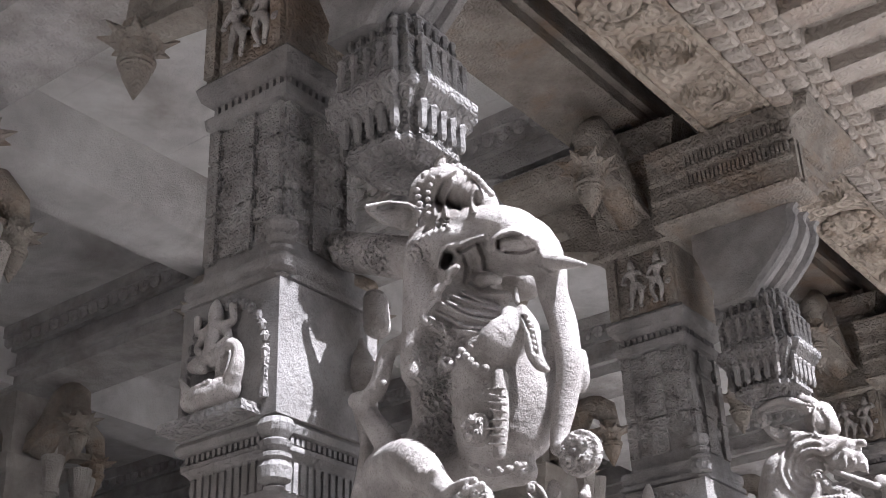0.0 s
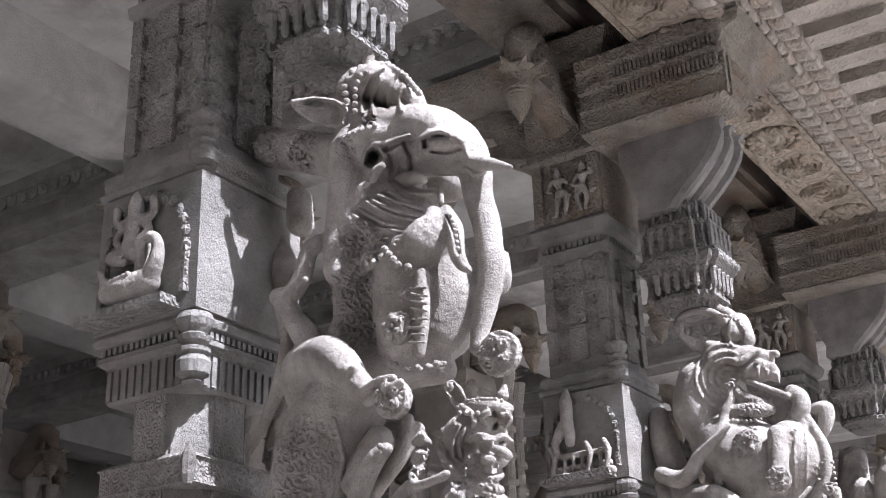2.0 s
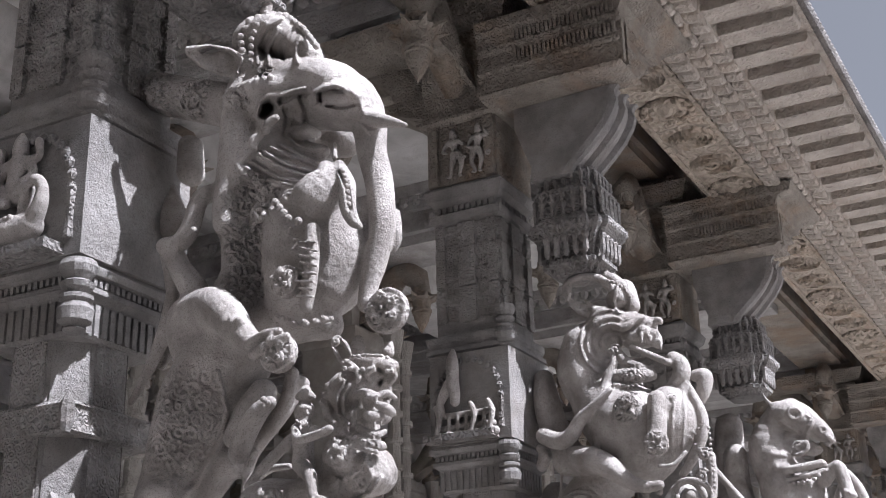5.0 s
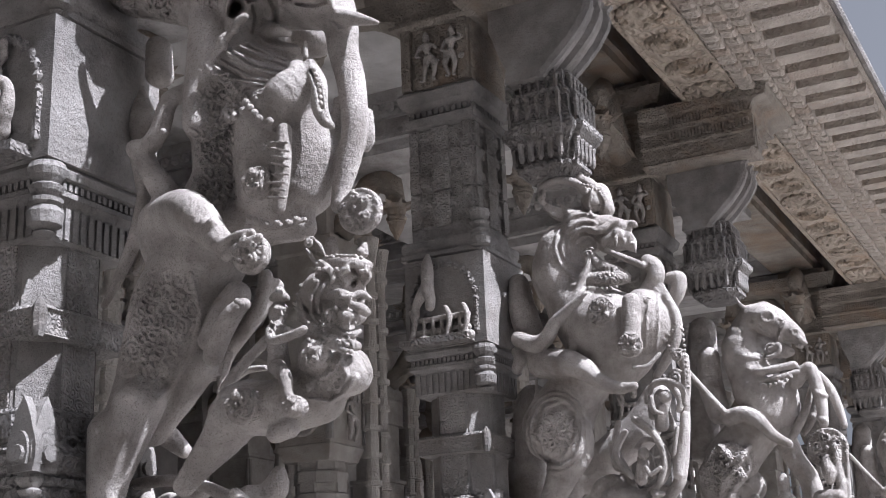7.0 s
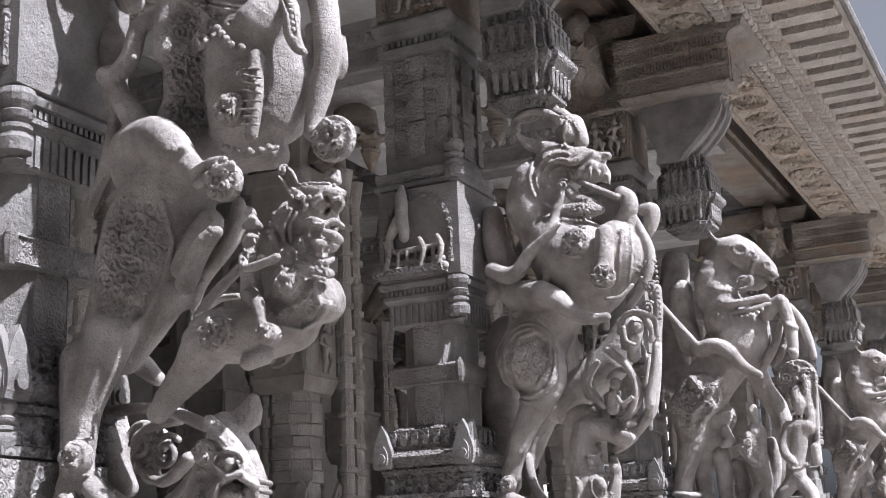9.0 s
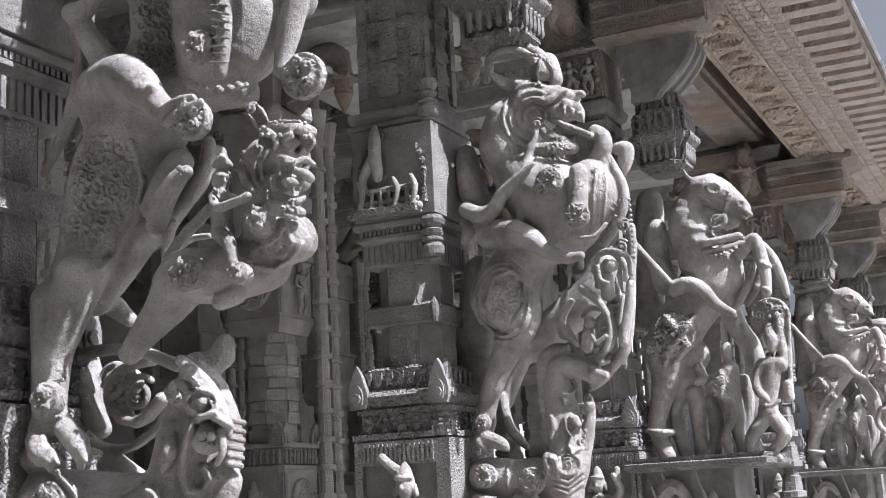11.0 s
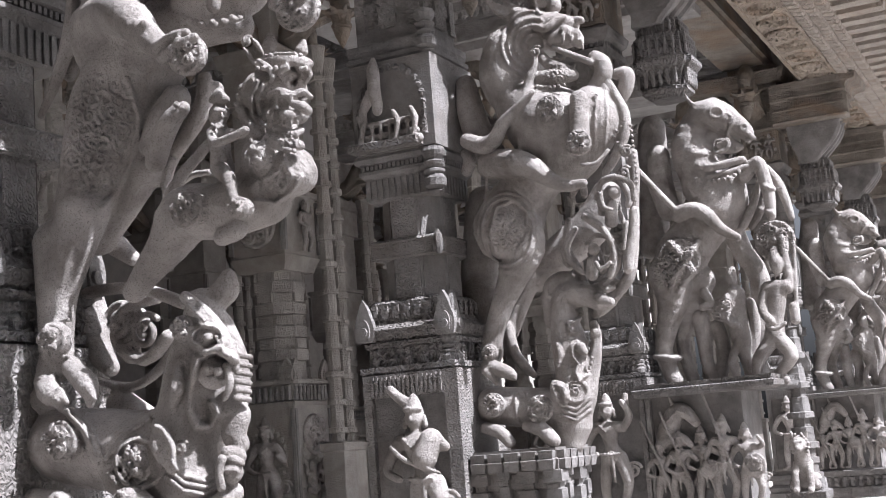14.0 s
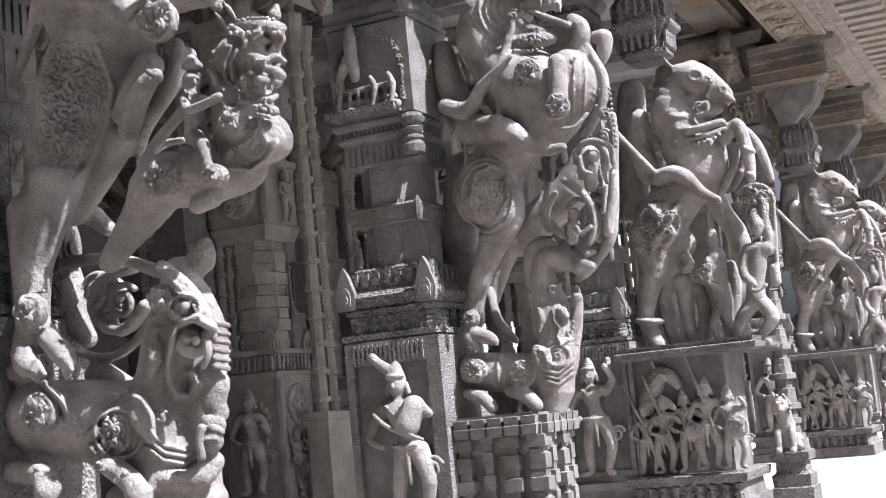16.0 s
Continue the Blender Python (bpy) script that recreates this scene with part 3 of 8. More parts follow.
    # outward corbel: stepped mouldings
    bm = bmesh.new()
    y0, y1 = -0.17, 0.53
    steps = [(4.53, 0.80, 0.0), (4.545, 0.83, 0.012), (4.56, 0.8, 0.0), (4.65, 0.8, 0.0), (4.66, 0.83, 0.014), (4.675, 0.83, 0.014), (4.68, 0.81, 0.004), (4.75, 0.81, 0.004), (4.76, 0.845, 0.02), (4.785, 0.85, 0.024), (4.79, 0.83, 0.012), (4.85, 0.86, 0.02), (4.87, 0.94, 0.035), (4.93, 0.96, 0.04)]
    loft(bm, [[(0.1, y0 - e, z), (x, y0 - e, z), (x, min(y1, 0.08 + 1.1 * (z - 4.53)) + e, z), (0.1, min(y1, 0.08 + 1.1 * (z - 4.53)) + e, z)] for z, x, e in steps])
    for i in range(24):
        x = 0.3 + 0.022 * i
        box(bm, x, x + 0.013, y0 - 0.022, y0, 4.69, 4.742)
        box(bm, x, x + 0.013, y0 - 0.03, y0, 4.795, 4.845)
    for y in (-0.16, -0.1):
        box(bm, 0.78, 0.842, y, y + 0.03, 4.55, 4.86)
    part("corbel", bm, BROWN, ob, "stepped stone corbel", bevel=0.003)
    # S-shaped ribbed bracket
    for j in range(5):
        bm = bmesh.new()
        e = 0.0 if j % 2 else 0.022
        ya = 0.0 + 0.06 * j
        out = [(0.44, 4.13), (0.47, 4.17), (0.515, 4.21), (0.58, 4.27), (0.645, 4.34), (0.69, 4.41), (0.705, 4.455), (0.695, 4.49), (0.7, 4.51), (0.72, 4.528)]
        rings = []
        for dy, sh in ((0.0, -0.012), (0.014, e), (0.046, e), (0.06, -0.012)):
            rings.append([(0.27, ya + dy, 4.13), *[(x + sh, ya + dy, z) for x, z in out], (0.2, ya + dy, 4.528), (0.2, ya + dy, 4.42), (0.24, ya + dy, 4.3), (0.28, ya + dy, 4.2)])
        loft(bm, rings)
        part("bracket_rib", bm, PILLAR, ob)
    # stepped-square capital above the statue
    bm = bmesh.new()
    cx, cy = 0.42, PY + 0.02

    def stepped(z, h):
        q, w = 0.62 * h, 0.84 * h
        c = [(h, -q), (h, q), (w, q), (w, w), (q, w), (q, h), (-q, h), (-q, w), (-w, w), (-w, q), (-h, q), (-h, -q), (-w, -q), (-w, -w), (-q, -w), (-q, -h), (q, -h), (q, -w), (w, -w), (w, -q)]
        return [(cx + u, cy + v, z) for u, v in c]

    loft(bm, [stepped(z, h) for z, h in ((3.66, 0.1), (3.69, 0.125), (3.7, 0.15), (3.72, 0.15), (3.73, 0.125), (3.8, 0.15), (3.85, 0.185), (3.865, 0.2), (3.875, 0.205), (3.9, 0.205), (3.91, 0.185), (3.94, 0.175), (4.04, 0.165), (4.05, 0.172), (4.07, 0.168), (4.075, 0.145), (4.13, 0.135), (4.15, 0.14), (4.18, 0.13))])
    part("capital", bm, CARVED, ob, "stepped capital with hanging carved figures")
    for side in range(3):
        bm = bmesh.new()
        for i in range(5):
            u = (-0.62, -0.31, 0.0, 0.31, 0.62)[i]
            for h, z0, z1, w in ((0.165, 3.73, 3.87, 0.019), (0.178, 3.92, 4.05, 0.016), (0.15, 4.08, 4.15, 0.014)):
                a, b = ((u * h, -h), (h, u * h), (-h, u * h))[side]
                lathe(bm, [(z0, w * 0.4), (z0 + 0.015, w * 0.8), ((z0 + z1) / 2, w * 0.75), (z1 - 0.05, w * 1.1), (z1 - 0.03, w * 0.7), (z1 - 0.01, w), (z1, w * 0.6)], cx + a * 0.95, cy + b * 0.95, 6)
        part("hanging_figures", bm, PILLAR, ob)
    # lotus-bud bracket arms into the hall and along the row
    lotus_bracket(ob, PX, PY, -1, 0, 0.83, 0.04)
    lotus_bracket(ob, PX, PY, 0, -1, 0.62)
    lotus_bracket(ob, PX, PY, 0, 1, 0.62)
    bm = bmesh.new()
    stack(bm, [(5.0, 0.5, 0.3), (5.03, 0.52, 0.32), (5.12, 0.55, 0.34)], PX - 0.2, PY)
    part("impost", bm, BROWN, ob, bevel=0.01)
    return ob


pillar = front_pillar()
for y in ROW_Y[1:]:
    copy_thing(pillar, pose(0, y, 0))


# ---- inner pillars ----
def inner_pillar():
    ob = thing("inner_pillar", "square granite hall pillar with carved blocks and banded shaft", "pillar", "inner pillars")
    bm = bmesh.new()
    stack(bm, [(FLOOR, 0.28), (1.0, 0.28), (1.01, 0.24), (1.95, 0.24)], 0, 0)
    part("lower_block", bm, HALL, ob, bevel=0.006)
    bm = bmesh.new()
    for a, b in ((0, -0.242), (0.242, 0)):
        for i in range(20):
            q = i * math.pi / 10
            u, v = 0.15 * math.cos(q), 0.19 * math.sin(q)
            lathe(bm, [(1.6 + v - 0.02, 0.012), (1.6 + v, 0.02), (1.6 + v + 0.02, 0.012)], a + (u if b else 0), b + (u if a else 0), 5)
    part("medallion", bm, HALL, ob)
    bm = bmesh.new()
    stack(bm, [(1.95, 0.26), (1.98, 0.26), (1.99, 0.22), (2.1, 0.22), (2.11, 0.25), (2.14, 0.25), (2.15, 0.2)], 0, 0)
    for x in (-0.2, 0.2):
        arch(bm, x, -0.24, 2.1, 0.07, 0.17, "y")
        arch(bm, 0.24, x, 2.1, 0.07, 0.17, "x")
    ring_dentils(bm, 1.99, 2.1, 0.22, 0.015, 0.06, 0, 0)
    part("plinth", bm, HALL, ob)
    bm = bmesh.new()
    prof = [(2.15, 0.17)]
    for z in (2.28, 2.45, 2.62, 2.78):
        prof += [(z, 0.165), (z + 0.005, 0.19), (z + 0.085, 0.19), (z + 0.09, 0.165)]
    lathe(bm, [(z, r * 1.08) for z, r in prof + [(2.95, 0.17)]], 0, 0, 8, turn=math.pi / 8)
    for k in range(8):                               # square plates set chequerwise on the faces
        a = k * math.pi / 4
        c, q = math.cos(a), math.sin(a)
        for j, z in enumerate((2.17, 2.375, 2.545, 2.715, 2.875)):
            if (j + k) % 2:
                loft(bm, [[(c * r - q * v, q * r + c * v, e) for r, v in ((0.16, -0.062), (0.187, -0.062), (0.187, 0.062), (0.16, 0.062))] for e in (z, z + 0.072)])
    part("shaft", bm, HALL, ob)
    bm = bmesh.new()
    for u in (-0.225, 0.225):                        # raised borders of the blocks' faces
        for z0, z1 in ((1.03, 1.93), (3.08, 3.48)):
            box(bm, u - 0.014, u + 0.014, -0.25, -0.22, z0, z1)
            box(bm, 0.22, 0.25, u - 0.014, u + 0.014, z0, z1)
    for i in range(9):
        u = -0.2 + 0.05 * i
        lathe(bm, [(1.99, 0.016), (2.03, 0.02), (2.06, 0.01), (2.09, 0.018)], u, -0.236, 6)
        lathe(bm, [(1.99, 0.016), (2.03, 0.02), (2.06, 0.01), (2.09, 0.018)], 0.236, u, 6)
    part("border", bm, PILLAR, ob)
    bm = bmesh.new()
    stack(bm, [(2.94, 0.2), (3.0, 0.22), (3.05, 0.24), (3.06, 0.23), (3.5, 0.23), (3.51, 0.25), (3.55, 0.25), (3.56, 0.19), (4.2, 0.19), (4.21, 0.23), (4.5, 0.23), (4.52, 0.26), (4.62, 0.28), (4.64, 0.2), (5.14, 0.2)], 0, 0)
    part("upper_block", bm, HALL, ob)
    for dx, dy in ((0.36, 0.3), (0.46, -0.02), (0.2, 0.46)):
        bm = bmesh.new()
        stack(bm, [(FLOOR, 0.1), (1.0, 0.1), (1.01, 0.085), (1.6, 0.085), (1.61, 0.1), (1.66, 0.1), (1.67, 0.07)], dx, dy)
        prof, z = [], 1.66
        for i in range(14):
            prof += [(z, 0.05), (z + 0.07, 0.046), (z + 0.075, 0.07), (z + 0.11, 0.07), (z + 0.115, 0.05)]
            z += 0.2
        lathe(bm, prof + [(4.6, 0.09)], dx, dy, 10, 0.08)
        part("slim_colonette", bm, HALL, ob)
    for dx, dy in ((1, 0), (-1, 0), (0, 1), (0, -1)):
        lotus_bracket(ob, 0, 0, dx, dy, 0.7)
    return ob


inner = inner_pillar()
inner.location = (-2.72, 5.7, 0)
for x in (-2.72, -5.4, -8.1):
    for y in (-2.5, 0.2, 2.9, 5.7, 8.4, 11.1, 13.8, 16.5, 19.2):
        if (x, y) != (-2.72, 5.7):
            copy_thing(inner, pose(x, y, 0))

# ---- rearing beasts carved in front of the pillars ----


def elephant_beast(z0, z1):
    s = Sculpt((-0.1, -0.2, z0), (1.12, 0.6, z1), 0.0042)
    s.limb([(0.69, 0.22, 3.11, 0.060), (0.71, 0.22, 2.97, 0.118), (0.72, 0.22, 2.85, 0.128), (0.69, 0.22, 2.77, 0.097)], k=.04, wide=1.15)
    s.limb([(0.79, 0.22, 2.95, 0.076), (0.81, 0.22, 2.85, 0.084), (0.78, 0.22, 2.76, 0.075)], k=.03, wide=1.2)
    s.limb([(0.54, 0.22, 3.06, 0.070), (0.52, 0.22, 2.95, 0.082), (0.52, 0.22, 2.83, 0.081), (0.47, 0.22, 2.74, 0.087)], k=.03, wide=1.15)
    s.limb([(0.77, 0.22, 2.97, 0.068), (0.79, 0.22, 2.86, 0.082), (0.77, 0.22, 2.77, 0.075), (0.73, 0.22, 2.73, 0.054)], k=.025, wide=1.25)
    s.limb([(0.60, 0.22, 3.40, 0.062), (0.71, 0.22, 3.37, 0.074), (0.80, 0.22, 3.34, 0.073), (0.87, 0.22, 3.26, 0.059)], k=.02, wide=1.6)
    s.limb([(0.85, 0.22, 3.29, 0.069), (0.90, 0.22, 3.21, 0.050), (0.91, 0.22, 3.12, 0.041), (0.93, 0.22, 3.04, 0.039), (0.94, 0.22, 2.96, 0.036), (0.94, 0.22, 2.88, 0.033), (0.92, 0.22, 2.80, 0.031), (0.90, 0.22, 2.74, 0.026), (0.89, 0.22, 2.69, 0.021)], k=.02)
    s.limb([(0.54, 0.22, 3.46, 0.050), (0.61, 0.22, 3.42, 0.059), (0.71, 0.22, 3.39, 0.055)], k=.02, wide=1.5)
    s.limb([(0.53, 0.22, 3.57, 0.057), (0.60, 0.22, 3.57, 0.063), (0.67, 0.22, 3.51, 0.049), (0.71, 0.22, 3.47, 0.029)], k=.015, wide=1.5)
    s.limb([(0.54, 0.22, 3.67, 0.019), (0.55, 0.22, 3.72, 0.015), (0.56, 0.22, 3.76, 0.005)], k=.01)
    s.ridge([(0.59, 0.12, 3.44, 0.010), (0.59, 0.12, 3.50, 0.010), (0.62, 0.12, 3.55, 0.010), (0.67, 0.12, 3.56, 0.008)], along=(-0.52, 0.69, 0.50), rise=.014)
    s.ridge([(0.63, 0.12, 3.42, 0.008), (0.63, 0.12, 3.48, 0.008), (0.66, 0.12, 3.53, 0.008)], along=(-0.52, 0.70, 0.50), rise=.012)
    s.ridge([(0.68, 0.12, 3.42, 0.008), (0.68, 0.12, 3.48, 0.010), (0.71, 0.12, 3.51, 0.008)], along=(-0.51, 0.70, 0.50), rise=-.006)
    s.ridge([(0.73, 0.12, 3.40, 0.008), (0.72, 0.12, 3.45, 0.008), (0.74, 0.12, 3.48, 0.008), (0.76, 0.12, 3.44, 0.008)], along=(-0.50, 0.71, 0.50), rise=.01)
    s.beads([(0.54, 0.12, 3.47, 0.008), (0.52, 0.13, 3.55, 0.008), (0.54, 0.14, 3.60, 0.008), (0.59, 0.16, 3.62, 0.008), (0.65, 0.17, 3.60, 0.008), (0.71, 0.17, 3.54, 0.008), (0.77, 0.17, 3.45, 0.008)], r=.011, gap=.021)
    s.beads([(0.59, 0.09, 3.43, 0.008), (0.59, 0.09, 3.50, 0.008), (0.60, 0.10, 3.55, 0.008), (0.64, 0.12, 3.56, 0.008)], r=.009, gap=.019)
    s.limb([(0.49, 0.18, 3.51, 0.023), (0.49, 0.18, 3.58, 0.027), (0.52, 0.19, 3.62, 0.024)], k=.012, wide=1.3)
    s.limb([(0.087, 0.320, 3.296, 0.009), (0.103, 0.320, 3.237, 0.036), (0.114, 0.320, 3.164, 0.056), (0.179, 0.300, 3.080, 0.056)], k=0.03, wide=0.8)
    s.limb([(0.209, 0.240, 2.988, 0.033), (0.256, 0.220, 2.906, 0.038), (0.272, 0.220, 2.846, 0.040)], k=0.03, wide=1.2)
    s.limb([(0.213, 0.300, 3.342, 0.036), (0.218, 0.300, 3.254, 0.040)], k=0.03, wide=1.2)
    s.limb([(0.389, 0.050, 3.504, 0.006), (0.427, 0.070, 3.484, 0.020), (0.471, 0.100, 3.468, 0.032), (0.508, 0.140, 3.456, 0.029), (0.532, 0.170, 3.443, 0.024)], k=0.012, wide=0.5)
    s.ridge([(0.437, 0.070, 3.484, 0.025), (0.491, 0.070, 3.455, 0.025), (0.539, 0.070, 3.430, 0.024)], along=(-0.56, 0.67, 0.48), rise=-0.012)
    s.ridge([(0.366, 0.080, 3.531, 0.009), (0.448, 0.080, 3.518, 0.008), (0.526, 0.080, 3.482, 0.008), (0.566, 0.080, 3.442, 0.008), (0.556, 0.080, 3.397, 0.008)], along=(-0.57, 0.66, 0.49), rise=0.022)
    s.ridge([(0.373, 0.080, 3.512, 0.009), (0.419, 0.080, 3.460, 0.008), (0.497, 0.080, 3.408, 0.008), (0.554, 0.080, 3.395, 0.008)], along=(-0.57, 0.67, 0.48), rise=0.01)
    s.limb([(0.266, 0.250, 3.651, 0.007), (0.308, 0.250, 3.684, 0.015), (0.361, 0.250, 3.693, 0.018), (0.423, 0.250, 3.685, 0.019)], k=0.01, wide=0.7)
    s.limb([(0.51, 0.14, 3.35, 0.034), (0.59, 0.13, 3.35, 0.040), (0.66, 0.14, 3.34, 0.041), (0.76, 0.15, 3.32, 0.031)], k=.014, wide=1.2)
    s.zone([(0.55, 0.10, 3.33, 0.038), (0.62, 0.11, 3.39, 0.038)], depth=.012, size=.03)
    s.beads([(0.52, 0.10, 3.36, 0.008), (0.59, 0.09, 3.36, 0.008), (0.66, 0.09, 3.36, 0.008), (0.68, 0.10, 3.37, 0.008)], r=.009, gap=.018)
    s.limb([(0.61, 0.22, 3.30, 0.071), (0.64, 0.22, 3.21, 0.064), (0.61, 0.22, 3.17, 0.083)], k=.02, wide=1.4)
    s.limb([(0.62, 0.22, 3.33, 0.068), (0.73, 0.22, 3.31, 0.067), (0.81, 0.22, 3.28, 0.060)], k=.02, wide=1.5)
    s.ridge([(0.65, 0.10, 3.27, 0.023), (0.64, 0.10, 3.26, 0.020)], along=(-0.53, 0.71, 0.45), rise=-.055)
    s.ridge([(0.61, 0.10, 3.26, 0.008), (0.62, 0.10, 3.30, 0.008), (0.65, 0.10, 3.31, 0.008), (0.69, 0.10, 3.30, 0.008), (0.73, 0.10, 3.30, 0.008), (0.77, 0.10, 3.30, 0.006)], along=(-0.52, 0.71, 0.46), rise=.014)
    s.ridge([(0.69, 0.10, 3.28, 0.011), (0.74, 0.10, 3.29, 0.011), (0.77, 0.10, 3.28, 0.011)], along=(-0.51, 0.72, 0.47), rise=-.016)
    s.ridge([(0.74, 0.12, 3.29, 0.009), (0.76, 0.12, 3.25, 0.011), (0.76, 0.12, 3.21, 0.009)], along=(-0.51, 0.73, 0.46), rise=-.014)
    s.ridge([(0.69, 0.12, 3.27, 0.008), (0.70, 0.12, 3.23, 0.008), (0.69, 0.12, 3.19, 0.008)], along=(-0.52, 0.72, 0.45), rise=-.01)
    s.limb([(0.69, 0.08, 3.22, 0.011), (0.67, 0.08, 3.21, 0.014), (0.66, 0.08, 3.19, 0.012)], k=.005)
    s.limb([(0.64, 0.08, 3.18, 0.011), (0.62, 0.08, 3.17, 0.015), (0.62, 0.08, 3.15, 0.012)], k=.005)
    s.limb([(0.60, 0.08, 3.14, 0.012), (0.59, 0.08, 3.13, 0.009), (0.57, 0.08, 3.11, 0.014), (0.59, 0.08, 3.08, 0.011)], k=.005)
    s.limb([(0.83, 0.13, 3.27, 0.031), (0.89, 0.11, 3.24, 0.026), (0.93, 0.11, 3.23, 0.015)], k=.01)
    s.ridge([(0.79, 0.12, 3.26, 0.008), (0.79, 0.12, 3.29, 0.008), (0.82, 0.12, 3.30, 0.008), (0.86, 0.12, 3.29, 0.008), (0.90, 0.12, 3.26, 0.008), (0.93, 0.12, 3.24, 0.008)], along=(-0.49, 0.74, 0.47), rise=.014)
    s.ridge([(0.81, 0.12, 3.26, 0.008), (0.81, 0.12, 3.28, 0.008), (0.84, 0.12, 3.28, 0.008), (0.88, 0.12, 3.27, 0.008)], along=(-0.49, 0.73, 0.47), rise=-.012)
    s.ridge([(0.83, 0.12, 3.24, 0.008), (0.88, 0.12, 3.22, 0.008), (0.92, 0.12, 3.22, 0.008)], along=(-0.48, 0.74, 0.46), rise=-.01)
    s.ridge([(0.85, 0.12, 3.30, 0.008), (0.90, 0.12, 3.28, 0.008), (0.93, 0.13, 3.22, 0.008), (0.94, 0.14, 3.18, 0.008), (0.96, 0.14, 3.15, 0.007), (0.99, 0.14, 3.15, 0.007)], along=(-0.47, 0.75, 0.46), rise=.01)
    s.ridge([(0.91, 0.16, 3.18, 0.006), (0.94, 0.16, 3.15, 0.006), (0.97, 0.16, 3.15, 0.006)], along=(-0.47, 0.76, 0.45), rise=.008)
    s.cut([(0.79, 0.12, 3.18, 0.015), (0.85, 0.13, 3.16, 0.027), (0.88, 0.16, 3.17, 0.021)], k=.008)
    s.cut([(0.86, 0.02, 3.12, 0.015), (0.92, 0.02, 3.10, 0.026), (0.97, 0.02, 3.08, 0.020)], k=.008)
    s.limb([(0.54, 0.35, 3.32, 0.061), (0.60, 0.44, 3.34, 0.068), (0.68, 0.44, 3.31, 0.057)], k=.01)
    s.limb([(0.70, 0.17, 3.21, 0.022), (0.77, 0.13, 3.18, 0.017), (0.80, 0.12, 3.16, 0.011)], k=.006)
    s.limb([(0.60, 0.22, 3.22, 0.061), (0.70, 0.20, 3.16, 0.038), (0.78, 0.18, 3.14, 0.017)], k=.012, wide=1.3)
    s.ridge([(0.70, 0.12, 3.18, 0.006), (0.74, 0.12, 3.14, 0.008), (0.79, 0.12, 3.12, 0.008), (0.83, 0.12, 3.11, 0.006)], along=(-0.51, 0.74, 0.43), rise=.012)
    s.limb([(0.83, 0.16, 3.14, 0.006), (0.83, 0.16, 3.10, 0.008)], k=.006)
    s.limb([(0.91, 0.19, 3.21, 0.025), (0.99, 0.17, 3.17, 0.017), (1.05, 0.16, 3.14, 0.007)], k=.006)
    s.limb([(0.63, 0.22, 3.15, 0.080), (0.69, 0.22, 3.08, 0.085), (0.72, 0.22, 3.00, 0.096)], k=.02, wide=1.3)
    s.limb([(0.53, 0.22, 3.46, 0.060), (0.51, 0.22, 3.34, 0.072), (0.51, 0.22, 3.17, 0.078), (0.49, 0.22, 3.00, 0.073)], k=.015, wide=1.6)
    s.zone([(0.59, 0.10, 3.01, 0.077), (0.57, 0.12, 2.90, 0.083), (0.56, 0.13, 2.79, 0.076)], depth=.013, size=.036)
    s.ridge([(0.58, 0.10, 3.11, 0.006), (0.66, 0.10, 3.05, 0.006), (0.78, 0.10, 3.00, 0.006)], along=(-0.54, 0.74, 0.41), rise=.011)
    s.ridge([(0.60, 0.10, 3.12, 0.006), (0.69, 0.10, 3.05, 0.006), (0.79, 0.10, 3.01, 0.006)], along=(-0.54, 0.74, 0.41), rise=.011)
    s.ridge([(0.62, 0.10, 3.14, 0.006), (0.71, 0.10, 3.07, 0.006), (0.81, 0.10, 3.02, 0.006)], along=(-0.53, 0.74, 0.42), rise=.011)
    s.ridge([(0.64, 0.10, 3.14, 0.006), (0.72, 0.10, 3.08, 0.006), (0.81, 0.10, 3.04, 0.006)], along=(-0.53, 0.74, 0.42), rise=.011)
    s.ridge([(0.66, 0.10, 3.15, 0.006), (0.74, 0.10, 3.10, 0.006), (0.81, 0.10, 3.06, 0.006)], along=(-0.53, 0.74, 0.42), rise=.011)
    s.ridge([(0.69, 0.10, 3.15, 0.006), (0.76, 0.10, 3.10, 0.006), (0.80, 0.12, 3.08, 0.006)], along=(-0.52, 0.74, 0.43), rise=.011)
    s.limb([(0.54, 0.13, 3.12, 0.013), (0.58, 0.13, 3.10, 0.019), (0.63, 0.13, 3.04, 0.019)], k=.012)
    s.zone([(0.62, 0.10, 3.06, 0.043), (0.68, 0.10, 2.98, 0.042)], depth=.01, size=.03)
    s.limb([(0.49, 0.18, 3.07, 0.019), (0.53, 0.17, 3.04, 0.025), (0.59, 0.17, 3.03, 0.028), (0.68, 0.16, 3.02, 0.022)], k=.02)
    s.beads([(0.62, 0.09, 2.93, 0.006), (0.66, 0.08, 2.94, 0.006), (0.71, 0.08, 2.96, 0.006), (0.76, 0.08, 2.98, 0.006)], r=.01, gap=.02)
    s.curl([(0.64, 0.09, 2.95, 0.030)])
    s.curl([(0.74, 0.08, 2.97, 0.024)])
    s.limb([(-0.05, 0.27, 3.61, 0.055), (0.11, 0.27, 3.54, 0.064), (0.32, 0.24, 3.44, 0.065), (0.47, 0.22, 3.37, 0.066)], k=.01, wide=1.2)
    s.zone([(0.15, 0.20, 3.50, 0.087), (0.32, 0.19, 3.42, 0.084)], depth=.012, size=.04)
    s.coin([(0.17, 0.20, 3.49, 0.045)])
    s.curl([(0.34, 0.17, 3.40, 0.040)])
    s.curl([(0.05, 0.20, 3.56, 0.032)])
